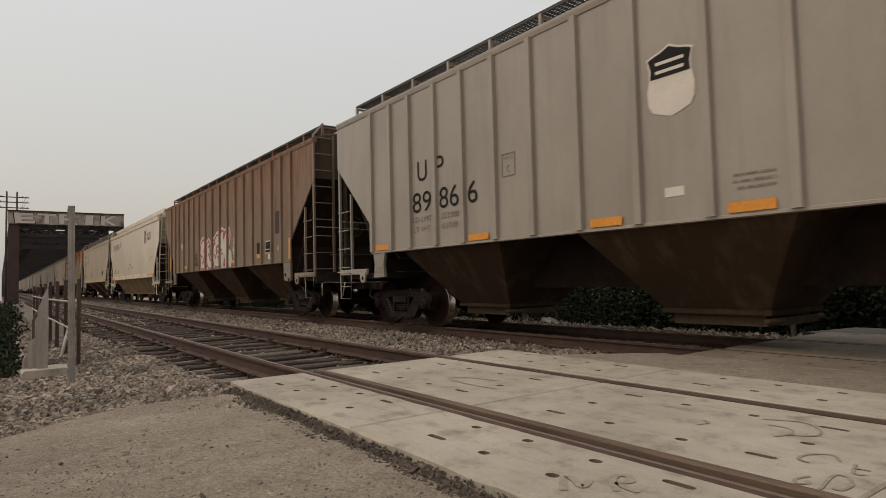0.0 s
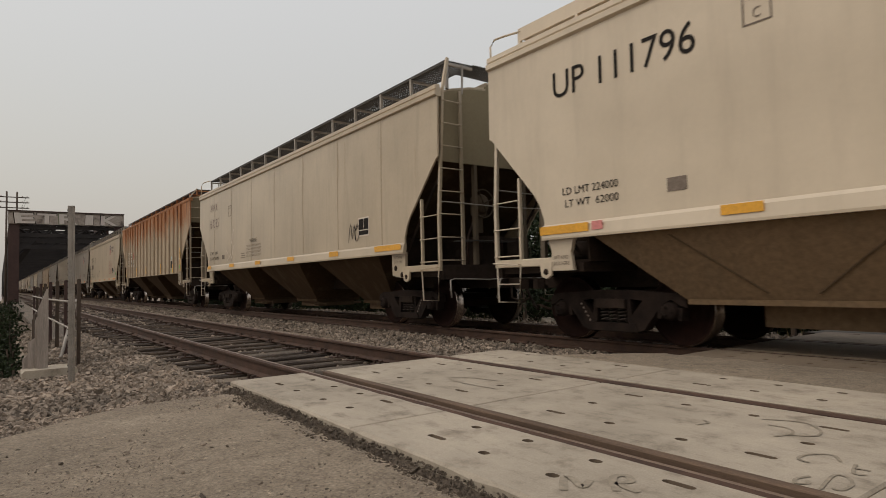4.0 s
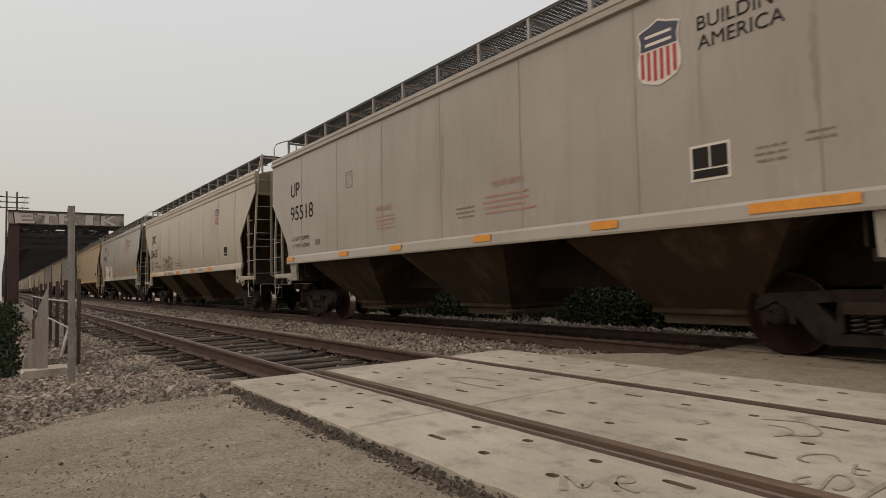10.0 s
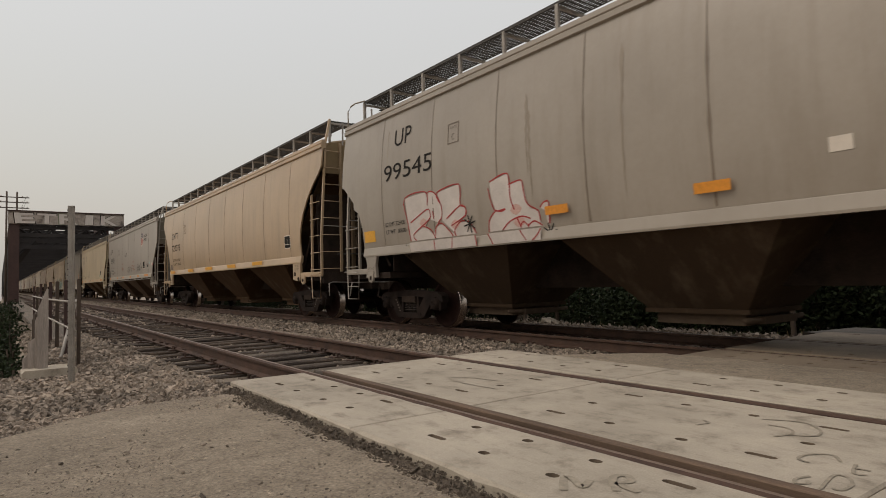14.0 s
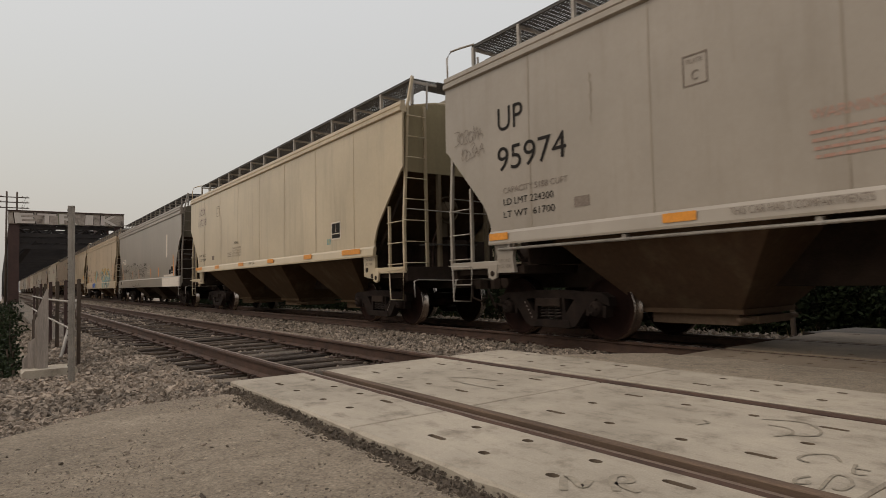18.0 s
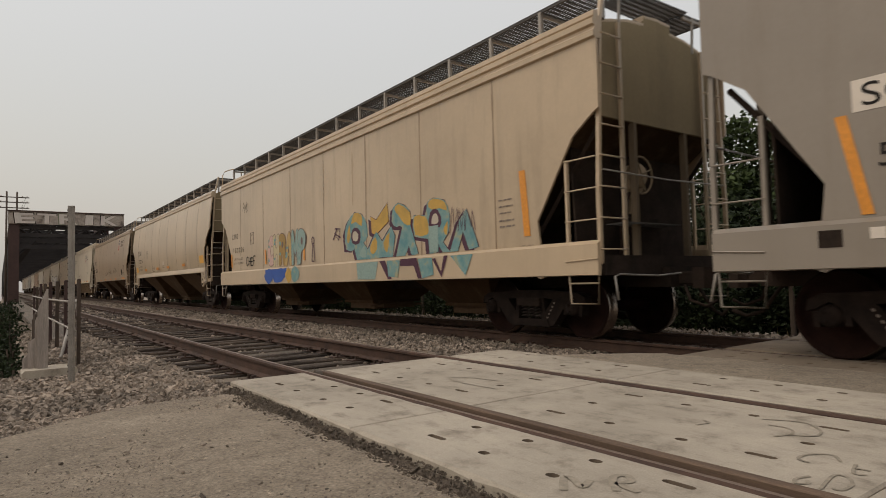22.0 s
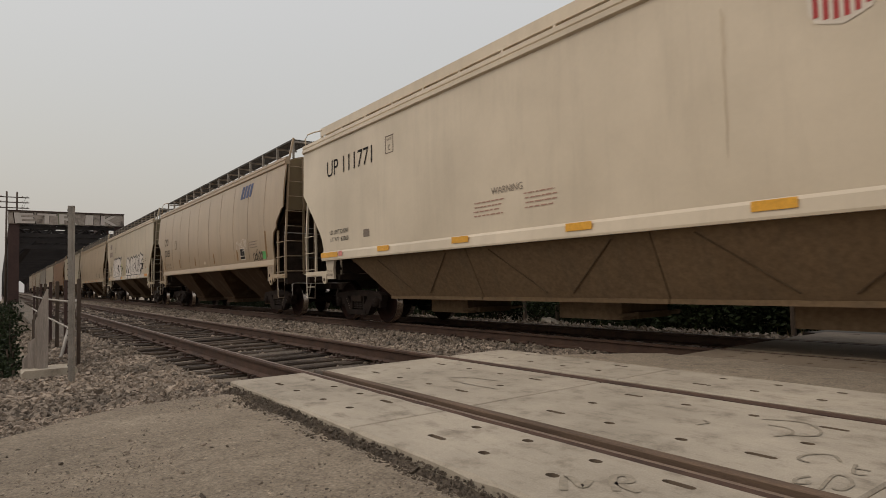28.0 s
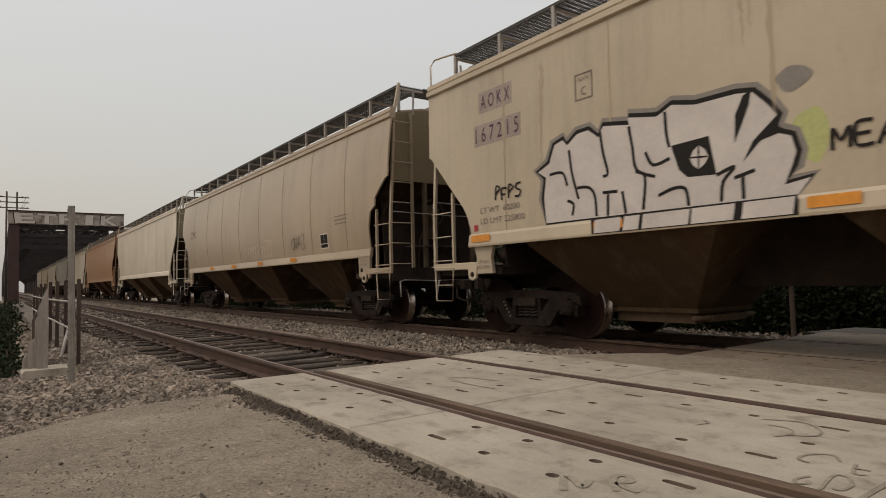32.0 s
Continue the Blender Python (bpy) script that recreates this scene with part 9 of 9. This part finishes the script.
CHEK_LINES = ([(0.02, 0.69), (0.26, 0.68), (0.34, 0.49)], [(0.39, 0.97), (0.43, 0.65), (0.53, 0.29)], [(0.33, 0.29), (0.44, 0.23), (0.41, 0.08)], [(0.51, 0.44), (0.7, 0.42), (0.8, 0.3), (0.82, 0.03)], [(0.92, 1.1), (0.96, 0.82), (1.02, 0.56), (0.94, 0.53)],
              [(0.93, 0.32), (1.16, 0.31)], [(1.01, 0.29), (1.0, 0.02)], [(1.23, 0.3), (1.27, 0.02)], [(1.36, 1.08), (1.4, 0.82), (1.45, 0.53), (1.7, 0.41)], [(1.43, 0.51), (1.56, 0.43), (1.52, 0.04)], [(1.58, 0.72), (1.68, 0.55), (1.9, 0.59)],
              [(1.73, 0.18), (1.94, 0.24), (2.08, 0.21), (2.11, 0.02)], [(1.86, 1.14), (1.87, 0.88), (1.9, 0.72)], [(2.45, 0.31), (2.65, 0.37), (2.52, 0.23), (2.49, 0.02)], [(2.64, 0.25), (2.86, 0.3)], [(2.73, 0.27), (2.73, 0.02)])
mural(c, "flat", 2.9, 1.65, [(0.020, BLACK_MARK, 0.009, q) for q in CHEK_LINES], 1.647)
DUENKE = [(0.4, 0.02), (0.33, 0.47), (0.62, 0.63), (0.56, 0.77), (0.71, 1.08), (0.86, 0.96), (1.04, 1.06), (1.57, 0.83), (1.61, 0.63), (1.76, 1.06), (1.93, 0.94), (2.05, 0.8), (2.18, 1.04), (2.75, 0.9), (2.83, 1.06), (3.17, 0.94), (3.61, 0.98), (3.77, 1.1),
          (3.99, 0.92), (4.09, 0.76), (4.18, 0.91), (4.45, 1.01), (4.69, 1.02), (4.76, 0.94), (4.92, 1.03), (5.06, 1.13), (5.35, 1.01), (5.66, 0.97), (5.82, 0.99), (5.74, 0.83), (5.39, 0.8), (5.38, 0.57), (5.42, 0.38), (5.19, 0.26), (5.31, 0.14), (5.07, 0.02)]
DARKS = ([(0.58, 0.47), (0.74, 0.19), (0.46, 0.18)], [(1.13, 0.44), (1.28, 0.42), (1.6, 0.13), (1.22, 0.12)], [(3.64, 0.95), (3.7, 0.89), (3.5, 0.54), (3.44, 0.53), (3.57, 0.78)], [(3.53, 0.49), (3.73, 0.58), (3.93, 0.16), (3.7, 0.19), (3.61, 0.35)],
         [(4.69, 1.02), (4.8, 0.84), (4.6, 0.71), (4.34, 0.29), (4.23, 0.26), (4.43, 0.6), (4.54, 0.86)], [(5.07, 0.48), (5.08, 0.62), (5.37, 0.6), (5.36, 0.52), (5.19, 0.54)], [(4.89, 0.34), (5.15, 0.24), (5.4, 0.38), (5.4, 0.22), (5.14, 0.12), (5.07, 0.02)])
mural(c, "flat", 7.5, 1.65, [("fill", HALO, 0.002, grown(DUENKE, 0.10)), ("fill", BLACK_MARK, 0.004, grown(DUENKE, 0.045)), ("fill", SILVER, 0.006, DUENKE)] + [("fill", BLACK_MARK, 0.008, q) for q in DARKS] + [("fill", SILVER, 0.010, [(4.62, 0.56), (4.73, 0.74), (4.81, 0.44)])], 1.647)
LINES = ([(0.94, 0.59), (1.03, 0.16)], [(1.47, 0.58), (1.77, 0.33), (1.93, 0.02)], [(1.71, 1.01), (1.96, 0.73), (2.02, 0.28), (2.21, 0.02), (2.38, 0.15), (2.43, 0.57)], [(2.69, 0.88), (2.59, 0.6), (2.73, 0.2), (2.93, 0.2)], [(2.87, 0.45), (3.05, 0.59), (3.54, 0.66)],
         [(2.86, 0.24), (3.4, 0.43), (3.49, 0.22)], [(3.13, 0.08), (3.29, 0.14)], [(3.91, 0.99), (4.06, 0.62), (4.15, 0.18)], [(4.18, 0.81), (4.1, 0.38), (4.35, 0.11)], [(4.42, 0.51), (4.83, 0.48), (5.01, 0.11)], [(4.49, 0.32), (4.62, 0.1)], [(4.8, 0.78), (4.89, 0.39), (5.15, 0.25)])
mural(c, "flat", 7.5, 1.65, [(0.024, BLACK_MARK, 0.009, q) for q in LINES], 1.647)
for i, (x, w) in enumerate(((3.70, 0.40), (4.15, 0.22), (4.42, 0.60), (5.05, 0.48), (5.62, 0.50), (7.95, 0.75), (8.85, 0.85), (9.80, 1.05), (10.95, 0.85), (12.55, 1.35))):
    patch(c, "flat", x - 0.04, 1.45, w + 0.09, 0.19, BLACK_MARK, "graffiti_outline", 0.054)
    patch(c, "flat", x, 1.46, w, 0.17, SILVER, "graffiti_block", 0.060, 0.03)
blob(c, "flat", 5.98, 2.66, 0.36, 0.26, HALO, 77)
handwriting(c, "flat", "MEA", 6.47, 2.02, 0.55, 0.20, BLACK_MARK, 9, 0.016)
blob(c, "flat", 6.12, 1.92, 0.34, 0.55, LIME, 5, lift=0.0015)
blob(c, "flat", 2.72, 1.75, 0.25, 0.5, LIME, 6, lift=0.0015)
scrawl(c, "flat", 7.1, 1.75, 0.6, 0.6, LIME, 94, 4, 0.02)
handwriting(c, "flat", "PFPS", 1.75, 2.12, 0.6, 0.20, BLACK_MARK, 95, 0.014)
consolidated(c, "flat", 12.93, 1.87, 1.0)
bars(c, "flat", 13.38, 2.38, 0.34, 3, BLACK_MARK, 0.10, 0.034, 6)
bars(c, "flat", 13.86, 2.42, 0.20, 2, BLACK_MARK, 0.10, 0.034, 16)
patch(c, "flat", 13.92, 1.95, 0.20, 0.07, RED_FADED, "sticker")
patch(c, "flat", 14.50, 1.84, 0.13, 0.09, PALE_BLUE, "sticker")
tape(c, "flat", (1.2, 3.7, 6.25, 8.85, 11.4), 1.50, 0.45, 0.11, ORANGE_TAPE)
tape(c, "flat", (13.38,), 1.50, 1.25, 0.13, ORANGE_TAPE)
# last near car
c, k = car[19], "arc"
scrawl(c, k, 7.8, 1.7, 2.4, 0.4, WHITE_MARK, 96, 9, 0.016)
scrawl(c, k, 11.6, 1.75, 0.9, 0.4, BLACK_MARK, 97, 6, 0.014)
consolidated(c, k, 13.4, 1.72, 0.9)
word(c, k, "CMO", 1.4, 2.2, 2.77, 3.05, FADED_MARK)
bars(c, k, 14.2, 2.4, 0.7, 3, FADED_MARK, 0.085, 0.036, 6)
tape(c, k, (4.0, 6.5, 9.0, 11.5), 1.48, 0.4, 0.10, ORANGE_TAPE)

greenery()
all_ballast()
track_ties(2.98, 0.0, -62.0, CROSS_X - 0.12, "weathered grey-brown wooden railway tie half sunk in ballast")
track_ties(TRACK2_Y, TRACK2_Z, -50.0, -4.5, "dark wooden railway tie under the far track")



def motions():
    """The train rolls past at a steady speed; the wheels turn with it."""
    for car, mid in CARS:
        walk(car, [(t, pose(mid + SPEED * t, TRACK2_Y, TRACK2_Z)) for t in (0.0, 8.0, 16.0, 24.0, 32.0)])
    turn = math.degrees(SPEED / WHEEL_R) / FPS
    lead = {}
    for w, sx in WHEELS:
        if sx not in lead:
            walk(w, [(k / FPS, pose(sx, 0, WHEEL_R, 0, (turn * k) % 360, 0)) for k in range(32 * FPS + 1)])
            lead[sx] = w
        else:
            keys = w.animation_data_create()
            keys.action = lead[sx].animation_data.action
            keys.action_slot = lead[sx].animation_data.action_slot
            w.rotation_mode = "QUATERNION"


bpy.data.objects.remove(PEN)
bpy.data.batch_remove([m for m in bpy.data.meshes if m.users == 0])
motions()
